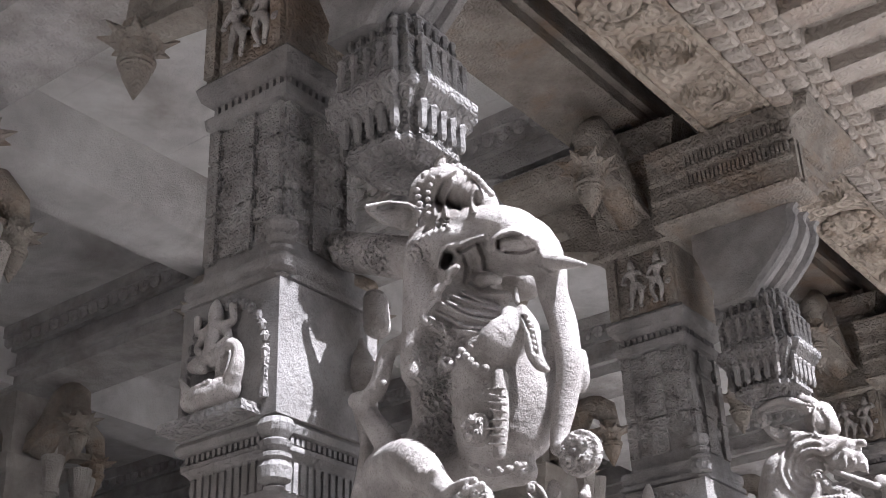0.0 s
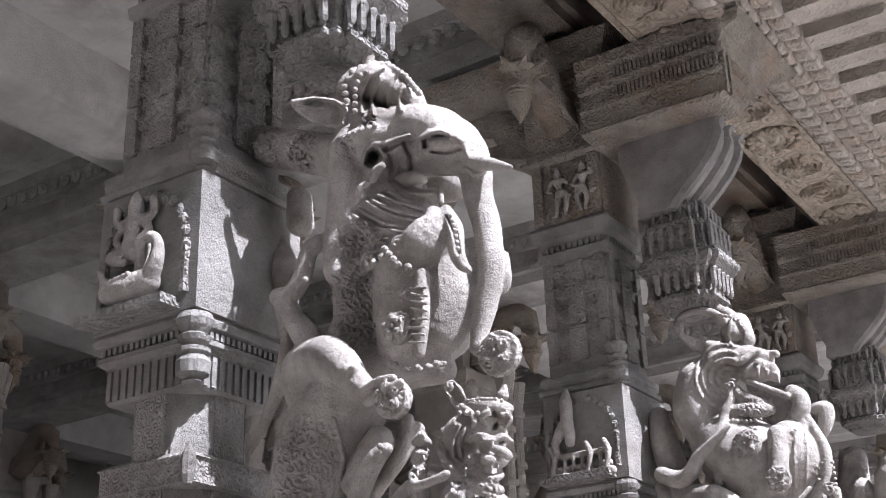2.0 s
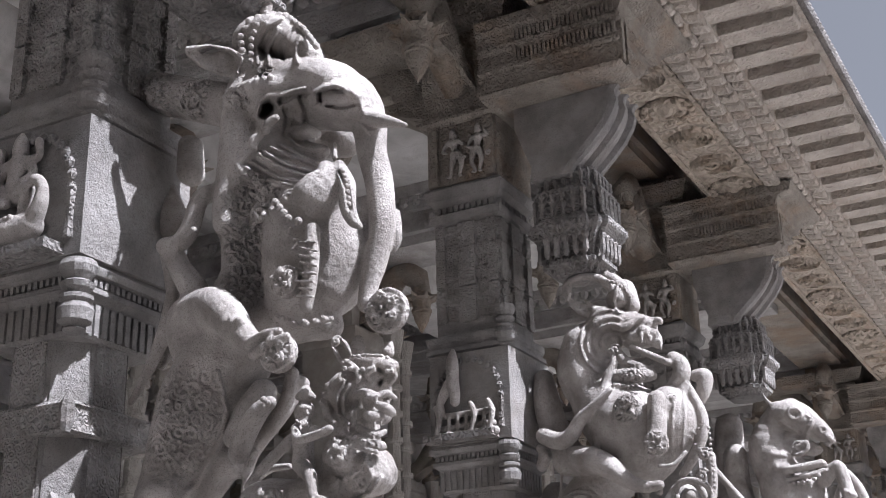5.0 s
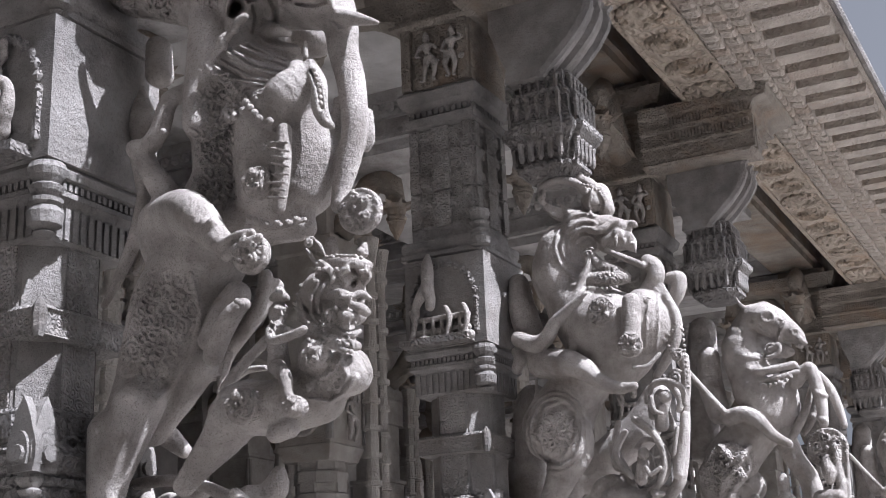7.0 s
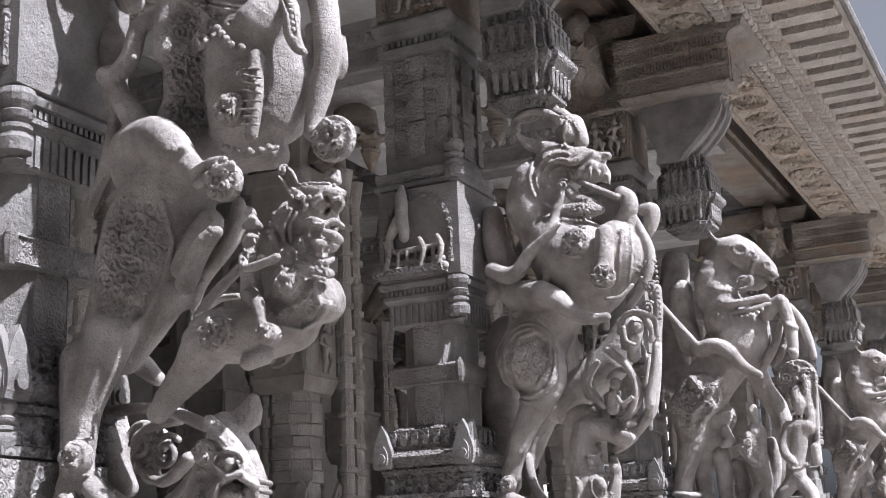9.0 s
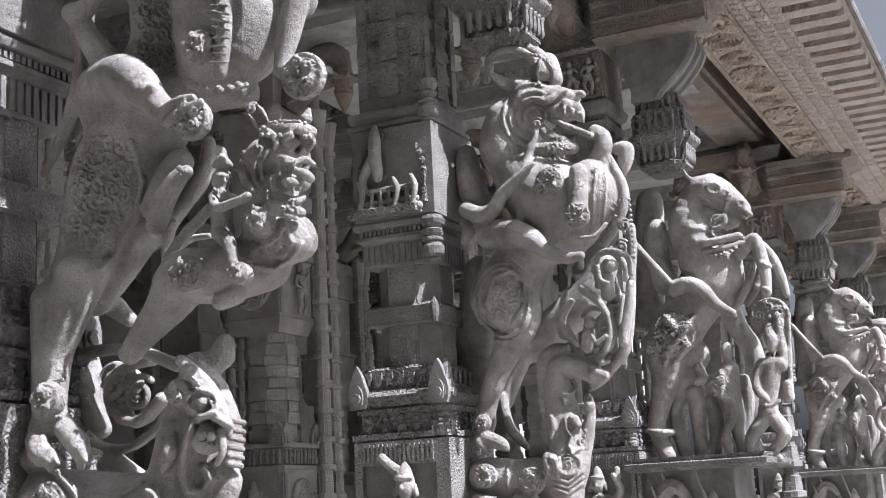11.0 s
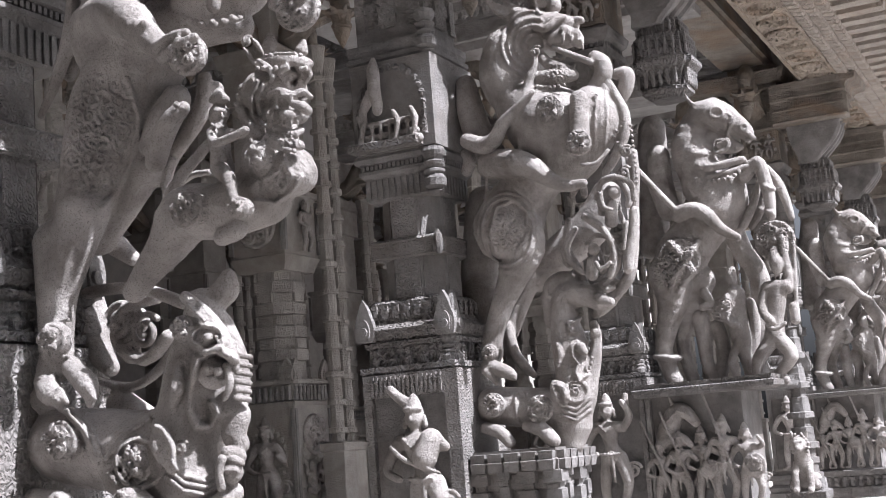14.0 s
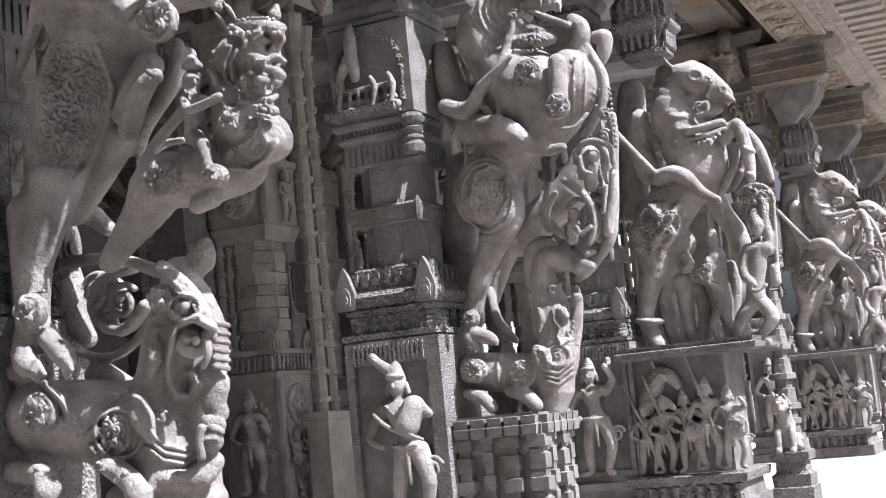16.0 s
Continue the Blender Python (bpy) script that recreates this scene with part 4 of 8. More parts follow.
    s.limb([(0.83, 0.12, 3.05, 0.023), (0.84, 0.12, 3.01, 0.045), (0.80, 0.12, 2.97, 0.066), (0.78, 0.13, 2.93, 0.054)], k=.01)
    s.cut([(0.90, 0.06, 3.02, 0.009)], k=.005)
    s.limb([(0.87, 0.12, 3.05, 0.016), (0.91, 0.10, 2.98, 0.021), (0.91, 0.10, 2.92, 0.022), (0.92, 0.11, 2.88, 0.017), (0.94, 0.11, 2.86, 0.009)], k=.006)
    s.ridge([(0.90, 0.08, 3.01, 0.006), (0.92, 0.08, 2.96, 0.007), (0.93, 0.08, 2.90, 0.007)], along=(-0.50, 0.77, 0.40), rise=-.012)
    s.beads([(0.92, 0.06, 3.00, 0.006), (0.94, 0.05, 2.95, 0.006), (0.95, 0.05, 2.88, 0.006)], r=.007, gap=.017)
    s.limb([(0.81, 0.09, 2.87, 0.019), (0.82, 0.07, 2.75, 0.020), (0.80, 0.08, 2.66, 0.017)], k=.008)
    s.limb([(0.79, 0.06, 2.83, 0.004), (0.84, 0.06, 2.82, 0.004)], k=.004)
    s.limb([(0.80, 0.05, 2.81, 0.004), (0.85, 0.05, 2.79, 0.004)], k=.004)
    s.limb([(0.80, 0.05, 2.79, 0.004), (0.85, 0.05, 2.77, 0.004)], k=.004)
    s.limb([(0.80, 0.05, 2.77, 0.004), (0.85, 0.05, 2.75, 0.004)], k=.004)
    s.limb([(0.80, 0.05, 2.74, 0.004), (0.85, 0.05, 2.73, 0.004)], k=.004)
    s.limb([(0.79, 0.05, 2.72, 0.004), (0.84, 0.05, 2.71, 0.004)], k=.004)
    s.limb([(0.80, 0.05, 2.70, 0.004), (0.84, 0.05, 2.69, 0.004)], k=.004)
    s.limb([(0.79, 0.05, 2.68, 0.004), (0.84, 0.05, 2.67, 0.004)], k=.004)
    s.coin([(0.75, 0.07, 2.73, 0.043)])
    s.beads([(0.71, 0.08, 2.65, 0.006), (0.77, 0.07, 2.62, 0.006), (0.82, 0.09, 2.62, 0.006), (0.85, 0.12, 2.64, 0.006)], r=.009, gap=.018)
    s.limb([(0.70, 0.09, 2.65, 0.007), (0.78, 0.08, 2.61, 0.007), (0.85, 0.12, 2.63, 0.007)], k=.006)
    s.limb([(0.89, 0.22, 2.98, 0.012), (0.88, 0.22, 2.87, 0.013), (0.85, 0.22, 2.75, 0.013), (0.78, 0.22, 2.68, 0.012)], k=.01)
    s.limb([(0.53, 0.12, 3.11, 0.022), (0.50, 0.12, 3.05, 0.034), (0.50, 0.12, 2.97, 0.037)], k=.012, wide=.8)
    s.beads([(0.71, 0.06, 2.96, 0.006), (0.76, 0.05, 2.90, 0.006), (0.81, 0.07, 2.88, 0.006)], r=.011, gap=.024)
    s.beads([(0.44, 0.06, 2.94, 0.006), (0.47, 0.06, 2.93, 0.006)], r=.009, gap=.02)
    s.beads([(0.61, 0.00, 2.63, 0.006), (0.68, -0.01, 2.62, 0.006)], r=.011, gap=.022)
    s.limb([(0.46, 0.16, 3.09, 0.026), (0.41, 0.12, 3.06, 0.025), (0.38, 0.12, 2.98, 0.027), (0.34, 0.12, 2.94, 0.027), (0.29, 0.12, 2.94, 0.024)], k=.012)
    s.limb([(0.30, 0.12, 2.94, 0.022), (0.34, 0.13, 2.87, 0.031), (0.37, 0.16, 2.81, 0.041)], k=.015)
    s.limb([(0.35, 0.18, 2.73, 0.069), (0.48, 0.10, 2.72, 0.057), (0.57, 0.05, 2.67, 0.050), (0.63, 0.03, 2.61, 0.040), (0.69, 0.02, 2.56, 0.028), (0.73, 0.01, 2.56, 0.021)], k=.015)
    s.coin([(0.78, 0.00, 2.52, 0.050)])
    s.limb([(0.69, 0.00, 2.56, 0.015), (0.75, -0.02, 2.57, 0.011), (0.79, -0.02, 2.57, 0.010)], k=.005)
    s.limb([(0.70, 0.00, 2.53, 0.014), (0.77, -0.03, 2.54, 0.011), (0.82, -0.03, 2.55, 0.010)], k=.005)
    s.coin([(0.97, 0.20, 2.65, 0.060)])
    s.limb([(0.89, 0.22, 2.69, 0.018), (0.93, 0.22, 2.67, 0.032), (0.96, 0.22, 2.66, 0.043)], k=.01)
    s.limb([(0.97, 0.25, 2.94, 0.009), (0.97, 0.25, 2.87, 0.013), (0.96, 0.25, 2.84, 0.009)], k=.01)
    s.limb([(0.29, 0.17, 2.85, 0.018), (0.26, 0.18, 2.73, 0.021), (0.20, 0.19, 2.62, 0.016), (0.14, 0.19, 2.53, 0.009)], k=.008)
    s.limb([(0.20, 0.24, 2.71, 0.019), (0.21, 0.24, 2.68, 0.022), (0.20, 0.24, 2.64, 0.016)], k=.01)
    s.limb([(0.37, 0.22, 2.68, 0.103), (0.47, 0.22, 2.67, 0.096), (0.64, 0.22, 2.68, 0.061), (0.78, 0.22, 2.65, 0.036)], k=.03)
    s.limb([(0.48, 0.22, 2.64, 0.110), (0.38, 0.22, 2.52, 0.117), (0.33, 0.22, 2.41, 0.105), (0.27, 0.22, 2.29, 0.081), (0.21, 0.22, 2.19, 0.066)], k=.03, wide=1.1)
    s.limb([(0.30, 0.16, 2.23, 0.068), (0.26, 0.14, 2.10, 0.054), (0.23, 0.14, 2.02, 0.045), (0.22, 0.14, 1.95, 0.042), (0.21, 0.14, 1.89, 0.038)], k=.02)
    s.zone([(0.40, 0.10, 2.46, 0.112), (0.36, 0.11, 2.35, 0.095)], depth=.007, size=.034)
    s.ridge([(0.51, 0.10, 2.54, 0.009), (0.55, 0.10, 2.43, 0.008), (0.51, 0.12, 2.34, 0.009), (0.43, 0.13, 2.25, 0.009), (0.39, 0.13, 2.23, 0.009)], along=(-0.62, 0.75, 0.24), rise=.012)
    s.coin([(0.26, 0.09, 1.90, 0.043)])
    s.limb([(0.20, 0.12, 1.85, 0.023), (0.21, 0.10, 1.80, 0.024)], k=.01)
    s.limb([(0.28, 0.12, 1.85, 0.023), (0.34, 0.10, 1.79, 0.023)], k=.01)
    s.limb([(0.21, 0.09, 1.80, 0.021), (0.27, 0.07, 1.77, 0.020), (0.30, 0.06, 1.73, 0.013)], k=.006)
    s.limb([(0.34, 0.09, 1.79, 0.021), (0.38, 0.07, 1.76, 0.018), (0.39, 0.06, 1.73, 0.011)], k=.006)
    s.limb([(0.16, 0.12, 1.76, 0.029), (0.21, 0.12, 1.76, 0.026)], k=.006)
    s.limb([(0.09, 0.18, 1.90, 0.021), (0.05, 0.19, 1.87, 0.012)], k=.006)
    s.limb([(0.57, 0.22, 2.50, 0.038), (0.52, 0.22, 2.45, 0.035), (0.48, 0.22, 2.39, 0.029)], k=.015)
    s.limb([(0.42, 0.27, 2.34, 0.045), (0.33, 0.28, 2.26, 0.045), (0.25, 0.28, 2.18, 0.040)], k=.02)
    s.limb([(0.26, 0.34, 2.17, 0.031), (0.31, 0.34, 2.13, 0.021)], k=.015)
    s.limb([(0.34, 0.32, 2.30, 0.015), (0.46, 0.32, 2.38, 0.018), (0.58, 0.30, 2.47, 0.021), (0.62, 0.28, 2.56, 0.018)], k=.01)
    s.limb([(0.52, 0.24, 2.26, 0.015), (0.57, 0.24, 2.31, 0.015), (0.65, 0.24, 2.37, 0.014)], k=.01)
    # small lion under the forepaws, with its rider
    s.limb([(0.833, 0.190, 2.198, 0.074), (0.719, 0.190, 2.179, 0.069), (0.608, 0.200, 2.189, 0.070), (0.543, 0.200, 2.122, 0.050), (0.472, 0.200, 2.059, 0.035), (0.425, 0.200, 2.012, 0.027)], k=0.03, wide=1.2)
    s.limb([(0.867, 0.190, 2.282, 0.067), (0.909, 0.190, 2.252, 0.065), (0.935, 0.190, 2.236, 0.050)], k=0.02, wide=1.3)
    s.limb([(0.952, 0.200, 2.258, 0.030), (0.979, 0.200, 2.242, 0.010)], k=0.015)
    s.limb([(0.876, 0.190, 2.446, 0.063), (0.921, 0.190, 2.446, 0.051)], k=0.02, wide=1.3)
    s.limb([(0.891, 0.190, 2.386, 0.045), (0.888, 0.190, 2.340, 0.052)], k=0.02, wide=1.2)
    s.limb([(0.947, 0.160, 2.480, 0.027), (0.978, 0.180, 2.479, 0.024)], k=0.012)
    s.limb([(0.880, 0.150, 2.517, 0.015), (0.937, 0.130, 2.506, 0.019), (0.983, 0.140, 2.499, 0.019), (1.003, 0.170, 2.495, 0.013)], k=0.008)
    s.limb([(0.877, 0.200, 2.570, 0.020), (0.880, 0.200, 2.587, 0.015)], k=0.01)
    s.limb([(0.969, 0.200, 2.544, 0.017), (0.975, 0.200, 2.562, 0.009)], k=0.01)
    s.beads([(0.917, 0.080, 2.480, 0.003), (0.968, 0.080, 2.470, 0.003), (1.019, 0.080, 2.460, 0.003), (1.056, 0.080, 2.448, 0.003)], r=0.007, gap=0.014)
    s.beads([(0.914, 0.100, 2.513, 0.003), (0.957, 0.100, 2.512, 0.003), (1.009, 0.100, 2.502, 0.003), (1.042, 0.100, 2.488, 0.003)], r=0.006, gap=0.013)
    s.limb([(0.852, 0.130, 2.575, 0.013), (0.864, 0.140, 2.558, 0.022), (0.867, 0.160, 2.535, 0.020)], k=0.01, wide=0.7)
    s.ridge([(0.863, 0.120, 2.568, 0.015), (0.880, 0.120, 2.546, 0.015), (0.892, 0.120, 2.524, 0.015)], along=(-0.53, 0.79, 0.31), rise=-0.02)
    s.curl([(0.873, 0.110, 2.562, 0.015)])
    s.limb([(0.902, 0.110, 2.508, 0.007), (0.939, 0.090, 2.481, 0.008), (0.958, 0.080, 2.452, 0.007), (0.951, 0.080, 2.438, 0.004)], k=0.004)
    s.ridge([(0.986, 0.100, 2.478, 0.007), (0.967, 0.100, 2.462, 0.007), (0.983, 0.100, 2.437, 0.007)], along=(-0.51, 0.81, 0.29), rise=0.01)
    s.ridge([(0.998, 0.100, 2.475, 0.007), (1.018, 0.100, 2.449, 0.007), (1.000, 0.100, 2.430, 0.007)], along=(-0.50, 0.81, 0.29), rise=-0.012)
    s.ridge([(1.040, 0.100, 2.463, 0.007), (1.049, 0.100, 2.443, 0.007), (1.034, 0.100, 2.427, 0.007)], along=(-0.49, 0.82, 0.29), rise=0.01)
    s.limb([(0.921, 0.120, 2.419, 0.009), (0.961, 0.100, 2.419, 0.010), (0.992, 0.100, 2.405, 0.009)], k=0.006)
    s.limb([(0.996, 0.110, 2.405, 0.009), (1.012, 0.120, 2.413, 0.009), (1.016, 0.150, 2.406, 0.007)], k=0.006)
    s.limb([(0.966, 0.110, 2.395, 0.011)], k=0.004)
    s.limb([(1.004, 0.130, 2.394, 0.010)], k=0.004)
    s.ridge([(0.990, 0.100, 2.388, 0.007), (0.990, 0.100, 2.385, 0.007), (0.988, 0.100, 2.381, 0.007), (0.984, 0.100, 2.379, 0.007), (0.980, 0.100, 2.377, 0.007), (0.976, 0.100, 2.377, 0.007), (0.971, 0.100, 2.377, 0.007), (0.966, 0.100, 2.378, 0.007), (0.962, 0.100, 2.381, 0.007), (0.958, 0.100, 2.384, 0.007), (0.955, 0.100, 2.387, 0.007), (0.954, 0.100, 2.391, 0.007), (0.953, 0.100, 2.395, 0.007), (0.954, 0.100, 2.399, 0.007), (0.956, 0.100, 2.402, 0.007), (0.959, 0.100, 2.405, 0.007), (0.963, 0.100, 2.406, 0.007), (0.968, 0.100, 2.407, 0.007), (0.973, 0.100, 2.406, 0.007), (0.978, 0.100, 2.405, 0.007), (0.982, 0.100, 2.403, 0.007), (0.986, 0.100, 2.400, 0.007), (0.988, 0.100, 2.396, 0.007), (0.990, 0.100, 2.392, 0.007), (0.990, 0.100, 2.388, 0.007)], along=(-0.51, 0.82, 0.27), rise=0.008)
    s.limb([(0.943, 0.150, 2.380, 0.028), (0.975, 0.160, 2.374, 0.025)], k=0.01)
    s.limb([(0.999, 0.100, 2.381, 0.010), (1.022, 0.100, 2.370, 0.013), (1.018, 0.130, 2.367, 0.012)], k=0.008)
    s.limb([(0.970, 0.100, 2.361, 0.012), (0.993, 0.090, 2.351, 0.013), (1.004, 0.100, 2.351, 0.012)], k=0.006)
    s.cut([(0.982, 0.070, 2.330, 0.009), (1.006, 0.080, 2.321, 0.011), (1.019, 0.100, 2.326, 0.007)], k=0.006)
    s.limb([(0.976, 0.090, 2.344, 0.004), (0.975, 0.090, 2.333, 0.003)], k=0.003)
    s.limb([(0.998, 0.085, 2.336, 0.004), (0.997, 0.085, 2.325, 0.003)], k=0.003)
    s.limb([(1.013, 0.090, 2.335, 0.004), (1.012, 0.090, 2.324, 0.003)], k=0.003)
    s.limb([(0.940, 0.110, 2.334, 0.010), (0.984, 0.100, 2.310, 0.012), (0.996, 0.130, 2.323, 0.009)], k=0.006)
    s.cut([(0.936, 0.100, 2.378, 0.008)], k=0.006)
    s.curl([(0.935, 0.100, 2.368, 0.013)])
    s.limb([(0.934, 0.100, 2.356, 0.006), (0.930, 0.100, 2.342, 0.007)], k=0.004)
    s.limb([(0.832, 0.150, 2.465, 0.011), (0.826, 0.140, 2.422, 0.012), (0.848, 0.130, 2.373, 0.012), (0.890, 0.120, 2.334, 0.012)], k=0.006)
    s.beads([(0.833, 0.130, 2.461, 0.003), (0.817, 0.130, 2.421, 0.003), (0.834, 0.130, 2.376, 0.003), (0.870, 0.130, 2.331, 0.003)], r=0.008, gap=0.015)
    s.ridge([(0.902, 0.100, 2.456, 0.007), (0.878, 0.100, 2.423, 0.007), (0.884, 0.100, 2.376, 0.007), (0.913, 0.100, 2.341, 0.007)], along=(-0.53, 0.80, 0.28), rise=0.01)
    s.ridge([(0.919, 0.100, 2.445, 0.007), (0.900, 0.100, 2.415, 0.007), (0.904, 0.100, 2.376, 0.007)], along=(-0.52, 0.80, 0.28), rise=0.01)
    s.limb([(0.853, 0.130, 2.342, 0.013), (0.928, 0.100, 2.307, 0.014), (0.979, 0.100, 2.290, 0.016), (0.985, 0.140, 2.290, 0.012)], k=0.006)
    s.beads([(0.879, 0.090, 2.311, 0.003), (0.934, 0.090, 2.287, 0.003), (0.984, 0.090, 2.271, 0.003), (1.013, 0.090, 2.261, 0.003)], r=0.007, gap=0.013)
    s.zone([(0.920, 0.100, 2.310, 0.029), (0.979, 0.100, 2.290, 0.026)], depth=0.006, size=0.025)
    s.coin([(0.900, 0.100, 2.270, 0.032)])
    s.ridge([(0.877, 0.100, 2.168, 0.007), (0.928, 0.100, 2.153, 0.007), (0.980, 0.100, 2.171, 0.007), (1.011, 0.100, 2.206, 0.007)], along=(-0.54, 0.82, 0.20), rise=0.012)
    s.ridge([(0.906, 0.100, 2.215, 0.007), (0.945, 0.100, 2.231, 0.007), (0.964, 0.100, 2.262, 0.007)], along=(-0.54, 0.82, 0.21), rise=0.01)
    s.ridge([(0.963, 0.100, 2.251, 0.007), (0.982, 0.100, 2.211, 0.007), (0.955, 0.100, 2.178, 0.007)], along=(-0.52, 0.82, 0.23), rise=0.008)
    s.zone([(0.926, 0.120, 2.201, 0.036)], depth=0.005, size=0.03)
    s.curl([(0.872, 0.110, 2.204, 0.016)])
    s.limb([(0.794, 0.140, 2.114, 0.024), (0.749, 0.140, 2.103, 0.022)], k=0.012)
    s.coin([(0.686, 0.100, 2.173, 0.046)])
    s.limb([(0.766, 0.130, 2.407, 0.025)], k=0.006)
    s.limb([(0.752, 0.120, 2.441, 0.008), (0.775, 0.120, 2.444, 0.016), (0.799, 0.120, 2.434, 0.007)], k=0.005)
    s.limb([(0.769, 0.130, 2.457, 0.015)], k=0.005)
    s.ridge([(0.774, 0.100, 2.407, 0.007), (0.788, 0.100, 2.407, 0.007), (0.803, 0.100, 2.401, 0.007)], along=(-0.56, 0.79, 0.26), rise=0.006)
    s.limb([(0.801, 0.090, 2.393, 0.004), (0.806, 0.085, 2.383, 0.004)], k=0.003)
    s.limb([(0.751, 0.120, 2.412, 0.006), (0.750, 0.120, 2.393, 0.007)], k=0.004)
    s.limb([(0.765, 0.130, 2.376, 0.015), (0.761, 0.130, 2.354, 0.027), (0.757, 0.140, 2.306, 0.026), (0.752, 0.150, 2.278, 0.030)], k=0.012)
    s.limb([(0.754, 0.110, 2.357, 0.013), (0.784, 0.080, 2.321, 0.012), (0.852, 0.060, 2.321, 0.011), (0.887, 0.060, 2.332, 0.009)], k=0.006)
    s.limb([(0.814, 0.100, 2.347, 0.010), (0.856, 0.080, 2.326, 0.009), (0.885, 0.070, 2.331, 0.007)], k=0.005)
    s.limb([(0.785, 0.100, 2.257, 0.021), (0.826, 0.070, 2.223, 0.017), (0.840, 0.060, 2.182, 0.014), (0.843, 0.060, 2.164, 0.012)], k=0.008)
    s.limb([(0.826, 0.060, 2.170, 0.010), (0.857, 0.060, 2.165, 0.010)], k=0.005)
    s.beads([(0.764, 0.100, 2.375, 0.003), (0.783, 0.100, 2.360, 0.003), (0.806, 0.100, 2.366, 0.003)], r=0.005, gap=0.01)
    s.coin([(0.867, 0.060, 2.145, 0.026)])
    s.limb([(0.637, 0.160, 2.452, 0.017), (0.605, 0.160, 2.434, 0.025), (0.548, 0.180, 2.388, 0.030), (0.511, 0.200, 2.341, 0.028)], k=0.012)
    s.beads([(0.638, 0.130, 2.454, 0.003), (0.652, 0.130, 2.443, 0.003), (0.661, 0.130, 2.430, 0.003)], r=0.009, gap=0.018)
    s.limb([(0.622, 0.320, 2.543, 0.019), (0.558, 0.320, 2.463, 0.018), (0.474, 0.320, 2.385, 0.018), (0.446, 0.300, 2.319, 0.020)], k=0.012, wide=1.6)
    s.limb([(0.605, 0.300, 2.314, 0.008), (0.546, 0.300, 2.315, 0.009), (0.495, 0.300, 2.294, 0.010)], k=0.008, wide=1.6)
    s.limb([(0.488, 0.300, 2.362, 0.010), (0.465, 0.300, 2.299, 0.010), (0.467, 0.300, 2.232, 0.011)], k=0.008, wide=1.6)
    # legs and paws on the sea monster
    s.limb([(0.208, 0.160, 2.165, 0.061), (0.209, 0.150, 2.044, 0.051), (0.215, 0.140, 1.963, 0.042), (0.216, 0.140, 1.904, 0.040), (0.236, 0.130, 1.838, 0.041)], k=0.02)
    s.coin([(0.254, 0.100, 1.908, 0.042)])
    s.beads([(0.212, 0.100, 1.962, 0.003), (0.256, 0.100, 1.946, 0.003), (0.305, 0.100, 1.952, 0.003)], r=0.006, gap=0.012)
    s.beads([(0.215, 0.090, 1.869, 0.003), (0.259, 0.090, 1.854, 0.003), (0.311, 0.090, 1.858, 0.003)], r=0.006, gap=0.012)
    s.limb([(0.209, 0.110, 1.836, 0.025), (0.241, 0.080, 1.775, 0.032), (0.304, 0.050, 1.748, 0.019)], k=0.008)
    s.limb([(0.300, 0.100, 1.826, 0.025), (0.360, 0.080, 1.786, 0.030), (0.394, 0.060, 1.755, 0.018)], k=0.008)
    s.limb([(0.139, 0.150, 1.852, 0.026), (0.165, 0.130, 1.793, 0.023)], k=0.008)
    s.limb([(0.302, 0.050, 1.769, 0.011), (0.336, 0.040, 1.738, 0.006)], k=0.004)
    s.limb([(0.394, 0.050, 1.769, 0.011), (0.413, 0.050, 1.741, 0.006)], k=0.004)
    s.limb([(0.128, 0.360, 1.985, 0.029), (0.152, 0.360, 1.908, 0.042), (0.220, 0.340, 1.843, 0.025)], k=0.01)
    s.limb([(0.121, 0.400, 2.062, 0.019), (0.179, 0.400, 1.927, 0.017), (0.285, 0.400, 1.857, 0.016), (0.405, 0.360, 1.909, 0.018)], k=0.012, wide=1.5)
    s.limb([(0.179, 0.400, 1.927, 0.015), (0.231, 0.400, 2.005, 0.015), (0.353, 0.380, 2.019, 0.016)], k=0.012, wide=1.5)
    s.curl([(0.209, 0.400, 1.971, 0.054)])
    s.curl([(0.298, 0.400, 1.934, 0.050)])
    s.curl([(0.240, 0.410, 1.889, 0.042)])
    s.coin([(0.243, 0.430, 1.973, 0.038)])
    s.limb([(0.198, 0.300, 1.809, 0.011), (0.324, 0.300, 1.781, 0.012), (0.430, 0.280, 1.814, 0.012), (0.514, 0.240, 1.862, 0.012)], k=0.012, wide=1.4)
    s.limb([(0.154, 0.340, 2.054, 0.017), (0.276, 0.320, 2.051, 0.016), (0.393, 0.300, 2.028, 0.016), (0.532, 0.260, 1.977, 0.017)], k=0.015, wide=1.6)
    # sea monster with an elephant trunk
    s.limb([(0.182, 0.190, 1.643, 0.093), (0.285, 0.200, 1.625, 0.103), (0.406, 0.200, 1.610, 0.103), (0.524, 0.200, 1.600, 0.101)], k=0.03, wide=1.2)
    s.limb([(0.234, 0.120, 1.642, 0.069)], k=0.02)
    s.limb([(0.272, 0.320, 1.736, 0.042), (0.366, 0.300, 1.687, 0.040)], k=0.02)
    s.limb([(0.521, 0.190, 1.605, 0.101), (0.573, 0.190, 1.536, 0.098), (0.612, 0.190, 1.460, 0.090), (0.617, 0.190, 1.387, 0.083)], k=0.03, wide=1.15)
    s.limb([(0.575, 0.180, 1.610, 0.089), (0.611, 0.180, 1.699, 0.085), (0.637, 0.180, 1.799, 0.080), (0.657, 0.180, 1.899, 0.058), (0.650, 0.180, 1.957, 0.037)], k=0.03, wide=1.15)
